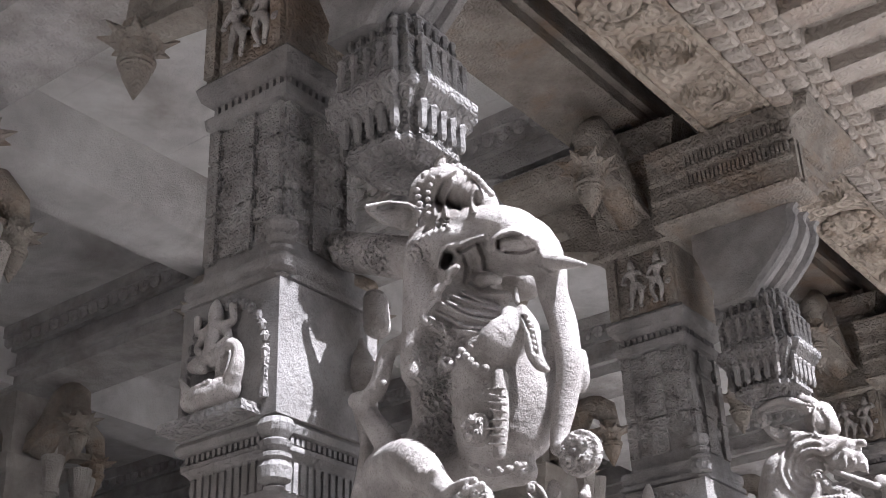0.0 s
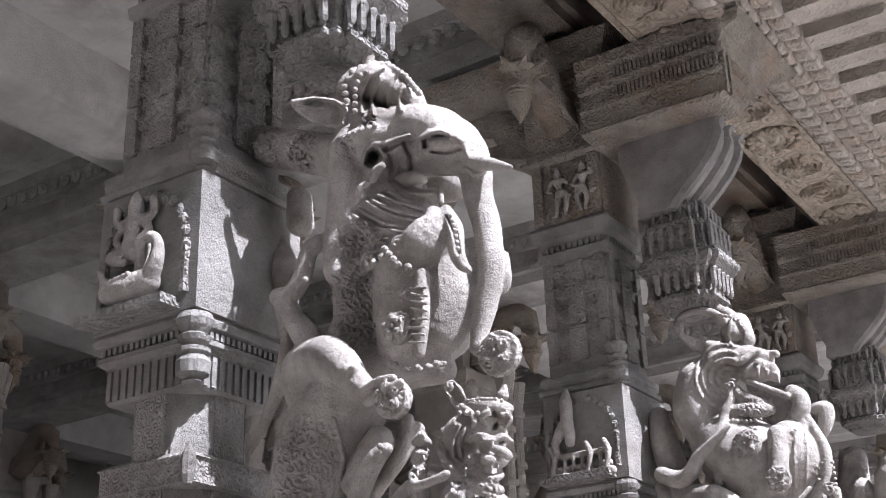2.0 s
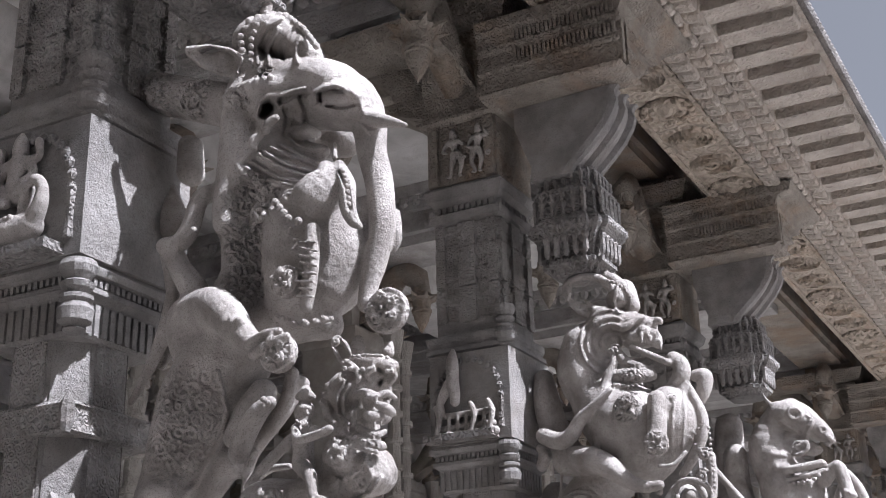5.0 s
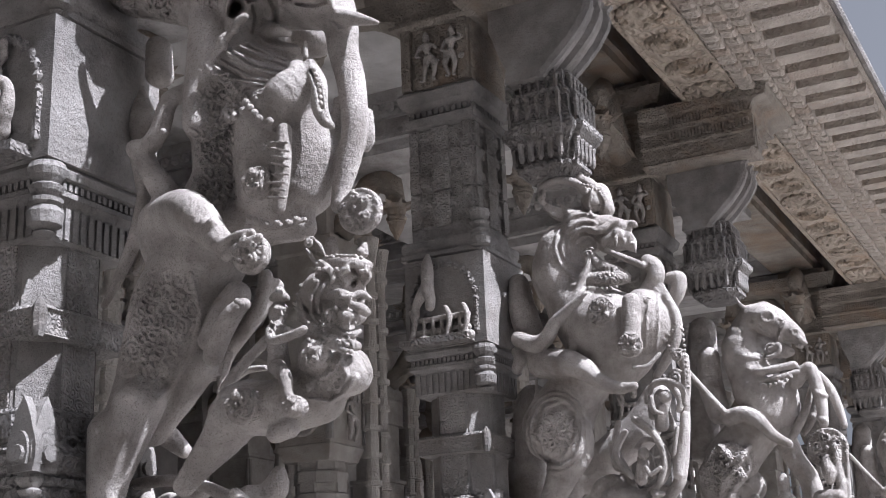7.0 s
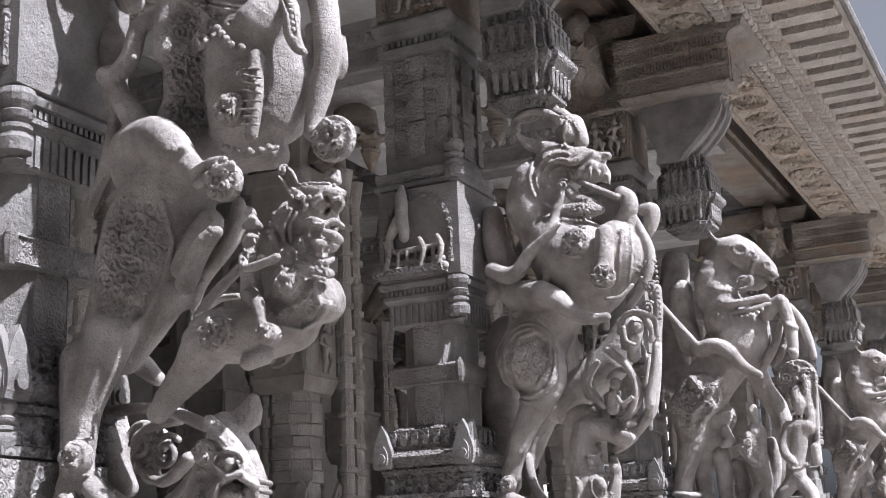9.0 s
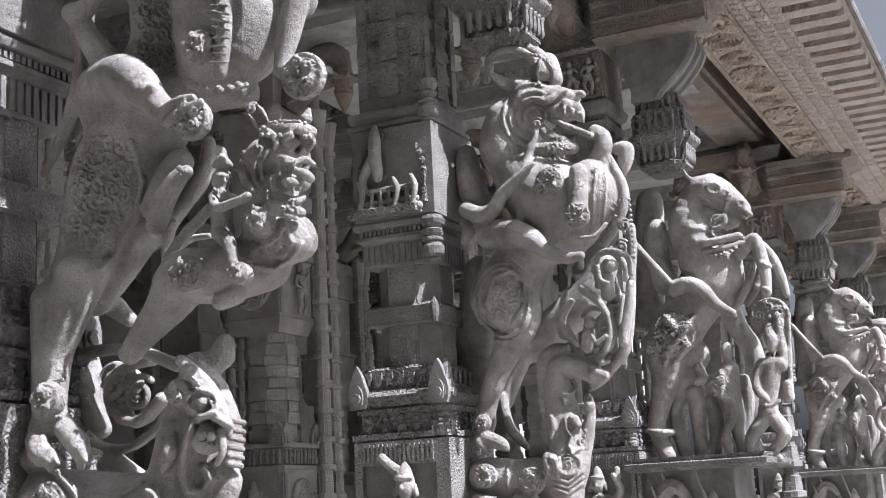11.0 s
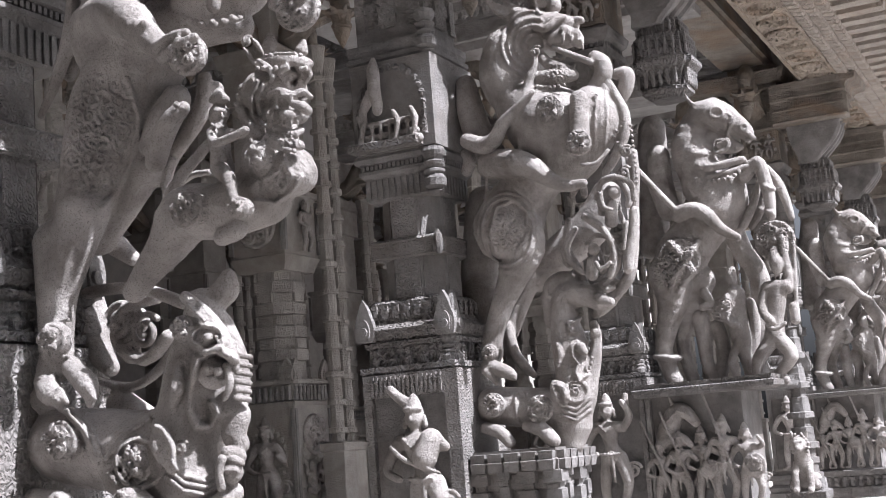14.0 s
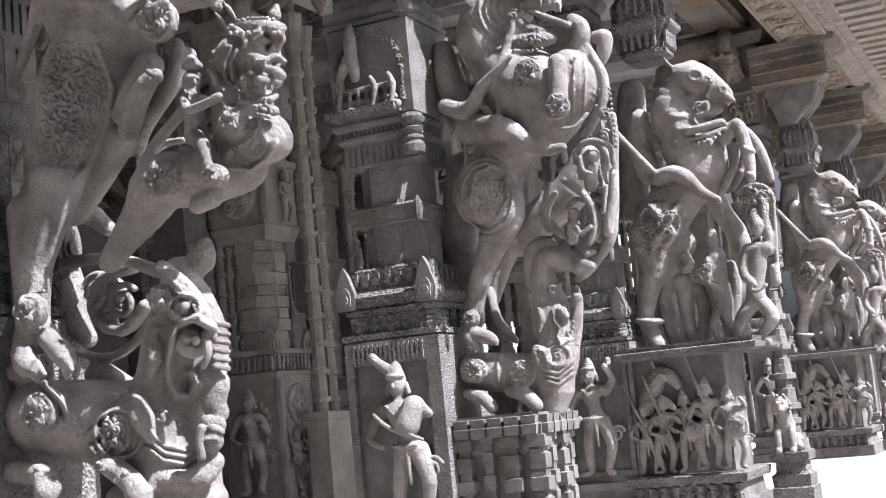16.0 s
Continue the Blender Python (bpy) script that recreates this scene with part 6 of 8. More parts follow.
    s.limb([(0.30, 0.12, 2.80, 0.008), (0.29, 0.12, 2.65, 0.008)], k=.008)
    s.limb([(0.51, 0.22, 2.74, 0.112), (0.40, 0.22, 2.62, 0.133), (0.34, 0.22, 2.52, 0.153)], k=.02, wide=1.2)
    s.limb([(0.37, 0.16, 2.50, 0.141), (0.43, 0.16, 2.41, 0.095), (0.37, 0.16, 2.29, 0.068), (0.30, 0.16, 2.16, 0.050), (0.25, 0.16, 2.04, 0.045), (0.23, 0.16, 1.93, 0.040)], k=.015)
    s.ridge([(0.35, 0.02, 2.38, 0.012), (0.34, 0.00, 2.47, 0.012), (0.38, 0.00, 2.58, 0.010), (0.47, 0.00, 2.60, 0.010), (0.52, 0.01, 2.54, 0.010), (0.51, 0.02, 2.45, 0.010), (0.44, 0.03, 2.36, 0.010)], along=(-0.38, 0.91, 0.16), rise=.012)
    s.coin([(0.25, 0.11, 1.96, 0.037)])
    s.limb([(0.23, 0.12, 1.90, 0.035), (0.29, 0.10, 1.88, 0.034), (0.34, 0.09, 1.86, 0.027), (0.36, 0.09, 1.84, 0.015)], k=.006)
    s.limb([(0.23, 0.09, 1.88, 0.020), (0.27, 0.08, 1.84, 0.015), (0.28, 0.08, 1.82, 0.010)], k=.004)
    s.limb([(0.27, 0.28, 2.08, 0.025), (0.30, 0.27, 1.96, 0.023), (0.34, 0.26, 1.90, 0.023), (0.39, 0.25, 1.85, 0.015)], k=.008)
    s.limb([(0.37, 0.34, 2.31, 0.062), (0.31, 0.34, 2.18, 0.046), (0.27, 0.32, 2.06, 0.036)], k=.01)
    s.limb([(0.78, 0.18, 2.58, 0.012), (0.79, 0.18, 2.63, 0.012), (0.85, 0.18, 2.66, 0.015), (0.90, 0.18, 2.63, 0.017), (0.93, 0.18, 2.57, 0.017), (0.92, 0.18, 2.53, 0.015)], k=.005)
    s.limb([(0.84, 0.19, 2.61, 0.020), (0.82, 0.19, 2.57, 0.025), (0.80, 0.19, 2.52, 0.022)], k=.006)
    s.limb([(0.81, 0.16, 2.60, 0.010), (0.80, 0.16, 2.54, 0.012), (0.84, 0.16, 2.52, 0.010)], k=.005)
    s.limb([(0.95, 0.22, 2.76, 0.022), (0.95, 0.22, 2.66, 0.022), (0.94, 0.22, 2.57, 0.020), (0.93, 0.22, 2.47, 0.020), (0.92, 0.22, 2.39, 0.022), (0.90, 0.22, 2.30, 0.027), (0.88, 0.22, 2.23, 0.027), (0.84, 0.22, 2.18, 0.024), (0.78, 0.22, 2.13, 0.027)], k=.006)
    s.curl([(0.94, 0.17, 2.76, 0.029)])
    s.curl([(0.92, 0.17, 2.67, 0.032)])
    s.limb([(0.87, 0.20, 2.51, 0.012), (0.89, 0.20, 2.44, 0.012), (0.88, 0.20, 2.36, 0.015), (0.87, 0.20, 2.34, 0.012)], k=.005)
    s.limb([(0.72, 0.18, 2.39, 0.012), (0.76, 0.18, 2.42, 0.012), (0.83, 0.18, 2.39, 0.012), (0.85, 0.18, 2.31, 0.015), (0.83, 0.18, 2.25, 0.015), (0.77, 0.18, 2.20, 0.015)], k=.005)
    s.limb([(0.75, 0.19, 2.36, 0.022), (0.76, 0.19, 2.32, 0.024), (0.77, 0.19, 2.27, 0.022)], k=.006)
    s.limb([(0.73, 0.16, 2.34, 0.010), (0.75, 0.16, 2.28, 0.010), (0.81, 0.16, 2.28, 0.010), (0.84, 0.16, 2.33, 0.010)], k=.005)
    s.limb([(0.63, 0.22, 2.51, 0.015), (0.61, 0.22, 2.43, 0.017), (0.62, 0.22, 2.36, 0.017), (0.66, 0.22, 2.28, 0.017), (0.68, 0.22, 2.21, 0.017)], k=.006)
    s.limb([(0.72, 0.22, 2.50, 0.015), (0.78, 0.22, 2.45, 0.017), (0.81, 0.22, 2.41, 0.015)], k=.006)
    s.limb([(0.59, 0.22, 2.42, 0.015), (0.60, 0.22, 2.33, 0.015), (0.62, 0.22, 2.31, 0.015)], k=.006)
    s.limb([(0.63, 0.22, 2.27, 0.017), (0.64, 0.22, 2.19, 0.017), (0.65, 0.22, 2.14, 0.015)], k=.006)
    s.limb([(0.51, 0.22, 2.08, 0.035), (0.51, 0.22, 2.16, 0.037), (0.53, 0.22, 2.23, 0.042), (0.59, 0.22, 2.25, 0.040), (0.63, 0.22, 2.21, 0.027), (0.63, 0.22, 2.15, 0.022)], k=.01)
    s.limb([(0.73, 0.22, 2.20, 0.020), (0.79, 0.22, 2.20, 0.022), (0.82, 0.22, 2.21, 0.017)], k=.006)
    s.limb([(0.79, 0.22, 2.13, 0.024), (0.75, 0.22, 2.10, 0.022), (0.71, 0.22, 2.08, 0.017)], k=.008)
    s.limb([(0.41, 0.38, 2.31, 0.077), (0.53, 0.38, 2.40, 0.087), (0.67, 0.38, 2.49, 0.087), (0.76, 0.38, 2.63, 0.066)], k=.015)
    # sea monster under the lion
    s.limb([(0.212, 0.200, 1.733, 0.083), (0.327, 0.200, 1.715, 0.087), (0.450, 0.200, 1.696, 0.091), (0.522, 0.200, 1.690, 0.088)], k=0.03, wide=1.2)
    s.limb([(0.228, 0.140, 1.732, 0.070)], k=0.02)
    s.limb([(0.561, 0.200, 1.673, 0.095), (0.606, 0.200, 1.774, 0.087), (0.596, 0.200, 1.888, 0.080), (0.583, 0.200, 2.005, 0.071), (0.570, 0.200, 2.112, 0.052), (0.592, 0.200, 2.182, 0.050), (0.663, 0.200, 2.177, 0.050), (0.736, 0.200, 2.142, 0.042)], k=0.02, wide=1.2)
    s.limb([(0.566, 0.200, 1.616, 0.085), (0.550, 0.200, 1.551, 0.066)], k=0.02, wide=1.2)
    s.limb([(0.641, 0.200, 1.771, 0.052), (0.684, 0.200, 1.861, 0.036), (0.709, 0.200, 1.944, 0.025), (0.712, 0.200, 1.992, 0.025), (0.715, 0.180, 2.038, 0.019)], k=0.01)
    s.cut([(0.705, 0.100, 1.899, 0.012), (0.692, 0.100, 1.849, 0.008)], k=0.006)
    s.beads([(0.690, 0.140, 1.850, 0.003), (0.714, 0.140, 1.913, 0.003)], r=0.01, gap=0.022)
    s.ridge([(0.703, 0.100, 1.962, 0.012), (0.661, 0.100, 1.969, 0.012), (0.634, 0.100, 1.948, 0.012), (0.636, 0.100, 1.901, 0.012), (0.659, 0.100, 1.870, 0.012), (0.642, 0.100, 1.835, 0.012), (0.656, 0.100, 1.804, 0.012), (0.690, 0.100, 1.819, 0.012)], along=(-0.34, 0.94, 0.07), rise=0.02)
    s.limb([(0.666, 0.120, 1.941, 0.024), (0.679, 0.120, 1.921, 0.019)], k=0.006)
    s.cut([(0.658, 0.100, 1.835, 0.009)], k=0.006)
    s.ridge([(0.700, 0.100, 2.073, 0.011), (0.664, 0.100, 2.053, 0.011), (0.625, 0.100, 2.043, 0.011), (0.635, 0.100, 2.009, 0.011), (0.669, 0.100, 2.001, 0.011)], along=(-0.34, 0.94, 0.09), rise=0.018)
    s.limb([(0.570, 0.100, 1.963, 0.011), (0.577, 0.100, 1.925, 0.015), (0.562, 0.100, 1.870, 0.009)], k=0.006)
    s.ear([(0.561, 0.050, 1.790, 0.022), (0.591, 0.030, 1.755, 0.041), (0.594, 0.050, 1.716, 0.019)])
    s.ridge([(0.558, 0.040, 1.790, 0.009), (0.562, 0.040, 1.725, 0.009)], along=(-0.36, 0.93, 0.04), rise=0.008)
    s.ridge([(0.569, 0.040, 1.787, 0.009), (0.576, 0.040, 1.724, 0.009)], along=(-0.36, 0.93, 0.04), rise=0.008)
    s.ridge([(0.581, 0.040, 1.784, 0.009), (0.589, 0.040, 1.722, 0.009)], along=(-0.36, 0.93, 0.04), rise=0.008)
    s.ridge([(0.593, 0.040, 1.781, 0.009), (0.603, 0.040, 1.721, 0.009)], along=(-0.36, 0.93, 0.04), rise=0.008)
    s.ridge([(0.562, 0.100, 1.706, 0.009), (0.629, 0.100, 1.678, 0.009), (0.698, 0.100, 1.723, 0.009)], along=(-0.36, 0.93, 0.03), rise=0.012)
    s.ridge([(0.560, 0.100, 1.684, 0.009), (0.627, 0.100, 1.656, 0.009), (0.695, 0.100, 1.698, 0.009)], along=(-0.36, 0.93, 0.02), rise=0.012)
    s.ridge([(0.558, 0.100, 1.662, 0.009), (0.625, 0.100, 1.634, 0.009), (0.693, 0.100, 1.672, 0.009)], along=(-0.36, 0.93, 0.02), rise=0.012)
    s.curl([(0.639, 0.080, 1.756, 0.028)])
    s.ridge([(0.687, 0.100, 1.752, 0.009), (0.685, 0.100, 1.741, 0.009), (0.678, 0.100, 1.730, 0.009), (0.670, 0.100, 1.722, 0.009), (0.658, 0.100, 1.716, 0.009), (0.646, 0.100, 1.712, 0.009), (0.632, 0.100, 1.712, 0.009), (0.619, 0.100, 1.714, 0.009), (0.607, 0.100, 1.720, 0.009), (0.597, 0.100, 1.728, 0.009), (0.590, 0.100, 1.737, 0.009), (0.586, 0.100, 1.749, 0.009), (0.585, 0.100, 1.760, 0.009), (0.588, 0.100, 1.772, 0.009), (0.594, 0.100, 1.782, 0.009), (0.603, 0.100, 1.790, 0.009), (0.614, 0.100, 1.797, 0.009), (0.627, 0.100, 1.800, 0.009), (0.640, 0.100, 1.800, 0.009), (0.653, 0.100, 1.798, 0.009), (0.665, 0.100, 1.792, 0.009), (0.675, 0.100, 1.784, 0.009), (0.683, 0.100, 1.774, 0.009), (0.687, 0.100, 1.763, 0.009), (0.687, 0.100, 1.752, 0.009)], along=(-0.34, 0.94, 0.04), rise=0.01)
    s.coin([(0.264, 0.070, 1.729, 0.053)])
    s.coin([(0.481, 0.060, 1.694, 0.060)])
    s.ridge([(0.358, 0.100, 1.651, 0.009), (0.357, 0.100, 1.652, 0.009), (0.355, 0.100, 1.654, 0.009), (0.353, 0.100, 1.657, 0.009), (0.352, 0.100, 1.660, 0.009), (0.351, 0.100, 1.665, 0.010), (0.350, 0.100, 1.671, 0.010), (0.349, 0.100, 1.678, 0.010), (0.349, 0.100, 1.685, 0.010), (0.349, 0.100, 1.693, 0.010), (0.349, 0.100, 1.701, 0.010), (0.349, 0.100, 1.709, 0.010), (0.350, 0.100, 1.718, 0.010), (0.351, 0.100, 1.727, 0.010), (0.352, 0.100, 1.735, 0.010), (0.353, 0.100, 1.743, 0.010), (0.354, 0.100, 1.751, 0.010), (0.356, 0.100, 1.758, 0.010), (0.358, 0.100, 1.764, 0.010), (0.360, 0.100, 1.770, 0.010), (0.362, 0.100, 1.774, 0.010), (0.364, 0.100, 1.778, 0.010), (0.366, 0.100, 1.781, 0.010), (0.368, 0.100, 1.782, 0.010), (0.370, 0.100, 1.783, 0.010)], along=(-0.39, 0.92, 0.02), rise=0.01)
    s.limb([(0.406, 0.080, 1.627, 0.024), (0.491, 0.040, 1.605, 0.032), (0.541, 0.030, 1.556, 0.030)], k=0.008)
    s.limb([(0.209, 0.080, 1.632, 0.023), (0.289, 0.050, 1.610, 0.028), (0.336, 0.040, 1.565, 0.026)], k=0.008)
    s.limb([(0.763, 0.150, 2.140, 0.026), (0.806, 0.150, 2.121, 0.022)], k=0.006)
    s.limb([(0.797, 0.150, 2.179, 0.019), (0.823, 0.160, 2.181, 0.013)], k=0.006)
    s.limb([(0.730, 0.150, 1.997, 0.024)], k=0.006)
    s.coin([(0.674, -0.005, 2.959, 0.063)])
    s.limb([(0.792, 0.040, 2.994, 0.040), (0.787, 0.030, 2.869, 0.042), (0.784, 0.020, 2.816, 0.044)], k=0.01)
    s.coin([(0.796, -0.020, 2.789, 0.055)])
    s.ridge([(0.523, 0.050, 2.458, 0.011), (0.516, 0.050, 2.420, 0.011), (0.502, 0.050, 2.385, 0.011), (0.481, 0.050, 2.356, 0.011), (0.455, 0.050, 2.335, 0.011), (0.425, 0.050, 2.323, 0.011), (0.393, 0.050, 2.321, 0.011), (0.362, 0.050, 2.329, 0.011), (0.333, 0.050, 2.347, 0.011), (0.309, 0.050, 2.373, 0.011), (0.292, 0.050, 2.406, 0.011), (0.281, 0.050, 2.444, 0.011), (0.279, 0.050, 2.485, 0.011), (0.286, 0.050, 2.524, 0.011), (0.300, 0.050, 2.559, 0.011), (0.322, 0.050, 2.589, 0.011), (0.349, 0.050, 2.611, 0.011), (0.380, 0.050, 2.622, 0.011), (0.412, 0.050, 2.624, 0.011), (0.443, 0.050, 2.615, 0.011), (0.472, 0.050, 2.596, 0.011), (0.495, 0.050, 2.569, 0.011), (0.512, 0.050, 2.535, 0.011), (0.522, 0.050, 2.498, 0.011), (0.523, 0.050, 2.458, 0.011)], along=(-0.36, 0.92, 0.16), rise=0.014)
    s.ridge([(0.542, 0.050, 2.456, 0.009), (0.535, 0.050, 2.412, 0.009), (0.518, 0.050, 2.373, 0.009), (0.494, 0.050, 2.339, 0.009), (0.463, 0.050, 2.315, 0.009), (0.428, 0.050, 2.301, 0.009), (0.392, 0.050, 2.299, 0.009), (0.356, 0.050, 2.308, 0.009), (0.322, 0.050, 2.328, 0.009), (0.295, 0.050, 2.359, 0.009), (0.274, 0.050, 2.397, 0.009), (0.262, 0.050, 2.441, 0.009), (0.259, 0.050, 2.487, 0.009), (0.267, 0.050, 2.532, 0.009), (0.284, 0.050, 2.573, 0.009), (0.309, 0.050, 2.607, 0.009), (0.340, 0.050, 2.631, 0.009), (0.376, 0.050, 2.645, 0.009), (0.413, 0.050, 2.646, 0.009), (0.450, 0.050, 2.636, 0.009), (0.483, 0.050, 2.614, 0.009), (0.510, 0.050, 2.583, 0.009), (0.530, 0.050, 2.545, 0.009), (0.541, 0.050, 2.501, 0.009), (0.542, 0.050, 2.456, 0.009)], along=(-0.36, 0.92, 0.16), rise=0.01)
    s.zone([(0.415, 0.020, 2.466, 0.100)], depth=0.008, size=0.035)
    s.limb([(0.815, 0.130, 2.608, 0.011), (0.837, 0.120, 2.644, 0.012), (0.899, 0.120, 2.648, 0.013), (0.955, 0.130, 2.611, 0.013), (0.961, 0.140, 2.542, 0.013)], k=0.004)
    s.limb([(0.880, 0.130, 2.585, 0.028)], k=0.006)
    s.limb([(0.857, 0.140, 2.534, 0.026), (0.848, 0.150, 2.466, 0.030)], k=0.008)
    s.limb([(0.828, 0.100, 2.581, 0.010), (0.834, 0.100, 2.526, 0.011), (0.869, 0.100, 2.507, 0.009)], k=0.004)
    s.limb([(0.742, 0.120, 2.499, 0.018), (0.809, 0.110, 2.445, 0.016), (0.850, 0.120, 2.363, 0.015), (0.855, 0.120, 2.294, 0.014), (0.826, 0.130, 2.229, 0.014)], k=0.005)
    s.limb([(0.763, 0.130, 2.353, 0.026)], k=0.006)
    s.limb([(0.751, 0.140, 2.306, 0.026), (0.738, 0.150, 2.249, 0.028)], k=0.008)
    s.limb([(0.779, 0.100, 2.289, 0.010), (0.797, 0.100, 2.258, 0.010), (0.840, 0.100, 2.283, 0.009)], k=0.004)
    s.limb([(0.680, 0.150, 2.454, 0.016), (0.635, 0.140, 2.377, 0.016), (0.652, 0.140, 2.315, 0.014), (0.700, 0.140, 2.261, 0.012)], k=0.005)
    s.limb([(0.950, 0.160, 2.496, 0.022), (0.938, 0.160, 2.408, 0.024), (0.911, 0.160, 2.332, 0.025), (0.899, 0.160, 2.255, 0.023)], k=0.008)
    s.limb([(0.899, 0.120, 2.338, 0.010), (0.923, 0.120, 2.444, 0.010)], k=0.004)
    s.beads([(0.984, 0.120, 2.858, 0.003), (0.986, 0.120, 2.766, 0.003), (0.989, 0.120, 2.675, 0.003), (0.986, 0.120, 2.585, 0.003)], r=0.009, gap=0.02)
    s.limb([(0.17, 0.36, 2.68, 0.079), (0.11, 0.38, 2.37, 0.090), (0.11, 0.38, 1.99, 0.079)], k=.02)

    return s


def horse_beast():
    s = Sculpt((-0.2, -0.25, 1.6), (1.5, 0.66, 3.85), 0.009)
    s.limb([(0.59, 0.22, 3.52, 0.087), (0.53, 0.22, 3.35, 0.138), (0.58, 0.22, 3.18, 0.158)], k=.02)
    s.limb([(0.613, 0.200, 3.542, 0.082), (0.710, 0.200, 3.508, 0.102), (0.802, 0.200, 3.441, 0.078), (0.875, 0.200, 3.381, 0.052), (0.900, 0.200, 3.340, 0.032)], k=0.012, wide=1.1)
    s.limb([(0.661, 0.200, 3.359, 0.069), (0.779, 0.200, 3.301, 0.049), (0.835, 0.200, 3.285, 0.023)], k=0.01)
    s.cut([(0.846, 0.140, 3.328, 0.015), (0.910, 0.160, 3.295, 0.013)], k=0.006)
    s.limb([(0.613, 0.150, 3.577, 0.020), (0.572, 0.140, 3.605, 0.015), (0.551, 0.130, 3.641, 0.010), (0.541, 0.130, 3.670, 0.007)], k=0.004)
    s.limb([(0.653, 0.200, 3.606, 0.023), (0.704, 0.200, 3.605, 0.026), (0.757, 0.200, 3.562, 0.020)], k=0.006)
    s.limb([(0.728, 0.120, 3.512, 0.021)], k=0.004)
    s.ridge([(0.774, 0.100, 3.499, 0.015), (0.772, 0.100, 3.490, 0.015), (0.767, 0.100, 3.482, 0.015), (0.759, 0.100, 3.476, 0.015), (0.750, 0.100, 3.472, 0.015), (0.740, 0.100, 3.470, 0.015), (0.729, 0.100, 3.471, 0.015), (0.718, 0.100, 3.474, 0.015), (0.708, 0.100, 3.479, 0.015), (0.700, 0.100, 3.487, 0.015), (0.694, 0.100, 3.495, 0.015), (0.691, 0.100, 3.505, 0.015), (0.690, 0.100, 3.514, 0.015), (0.693, 0.100, 3.524, 0.015), (0.698, 0.100, 3.532, 0.015), (0.705, 0.100, 3.538, 0.015), (0.715, 0.100, 3.542, 0.015), (0.725, 0.100, 3.544, 0.015), (0.736, 0.100, 3.543, 0.015), (0.747, 0.100, 3.540, 0.015), (0.757, 0.100, 3.534, 0.015), (0.765, 0.100, 3.527, 0.015), (0.771, 0.100, 3.518, 0.015), (0.774, 0.100, 3.509, 0.015), (0.774, 0.100, 3.499, 0.015)], along=(-0.21, 0.95, 0.23), rise=0.012)
    s.ridge([(0.916, 0.100, 3.380, 0.014), (0.915, 0.100, 3.375, 0.014), (0.912, 0.100, 3.370, 0.014), (0.908, 0.100, 3.366, 0.014), (0.903, 0.100, 3.364, 0.014), (0.897, 0.100, 3.362, 0.014), (0.891, 0.100, 3.363, 0.014), (0.886, 0.100, 3.364, 0.014), (0.881, 0.100, 3.367, 0.014), (0.876, 0.100, 3.372, 0.014), (0.873, 0.100, 3.377, 0.014), (0.872, 0.100, 3.382, 0.014), (0.871, 0.100, 3.388, 0.014), (0.873, 0.100, 3.393, 0.014), (0.876, 0.100, 3.398, 0.014), (0.880, 0.100, 3.401, 0.014), (0.885, 0.100, 3.404, 0.014), (0.890, 0.100, 3.405, 0.014), (0.896, 0.100, 3.405, 0.014), (0.902, 0.100, 3.403, 0.014), (0.907, 0.100, 3.400, 0.014), (0.911, 0.100, 3.396, 0.014), (0.914, 0.100, 3.391, 0.014), (0.916, 0.100, 3.386, 0.014), (0.916, 0.100, 3.380, 0.014)], along=(-0.20, 0.96, 0.22), rise=0.012)
    s.cut([(0.887, 0.130, 3.391, 0.013)], k=0.006)
    s.ridge([(0.630, 0.100, 3.478, 0.015), (0.708, 0.100, 3.404, 0.015), (0.792, 0.100, 3.347, 0.014)], along=(-0.23, 0.95, 0.23), rise=0.012)
    s.ridge([(0.835, 0.100, 3.439, 0.014), (0.802, 0.100, 3.391, 0.015), (0.784, 0.100, 3.348, 0.015)], along=(-0.21, 0.95, 0.23), rise=0.012)
    s.beads([(0.806, 0.110, 3.426, 0.003), (0.783, 0.110, 3.355, 0.003)], r=0.008, gap=0.016)
    s.beads([(0.753, 0.110, 3.535, 0.003), (0.842, 0.110, 3.453, 0.003)], r=0.006, gap=0.013)
    s.curl([(0.732, 0.100, 3.287, 0.048)])
    s.limb([(0.903, 0.150, 3.350, 0.019), (0.931, 0.170, 3.323, 0.016)], k=0.005)
    s.limb([(0.882, 0.150, 3.313, 0.011), (0.903, 0.160, 3.299, 0.013)], k=0.003)
    s.limb([(0.65, 0.07, 3.15, 0.018), (0.76, 0.07, 3.16, 0.021), (0.87, 0.11, 3.18, 0.018)], k=.005)
    s.limb([(0.65, 0.06, 3.10, 0.014), (0.77, 0.06, 3.11, 0.017), (0.87, 0.10, 3.14, 0.014)], k=.005)
    s.beads([(0.65, 0.05, 3.07, 0.014), (0.78, 0.05, 3.07, 0.014), (0.87, 0.09, 3.12, 0.014)], r=.014, gap=.03)
    s.limb([(0.59, 0.22, 3.08, 0.151), (0.65, 0.22, 2.98, 0.157), (0.57, 0.22, 2.85, 0.150), (0.46, 0.22, 2.74, 0.158), (0.38, 0.22, 2.65, 0.166)], k=.02, wide=1.15)
    s.limb([(0.75, 0.22, 3.04, 0.093), (0.77, 0.22, 2.91, 0.071), (0.69, 0.22, 2.83, 0.071)], k=.012)
    s.limb([(0.85, 0.16, 3.09, 0.046), (0.94, 0.14, 3.16, 0.039), (0.97, 0.14, 3.07, 0.042), (0.99, 0.14, 2.94, 0.038), (0.99, 0.14, 2.81, 0.028)], k=.008)
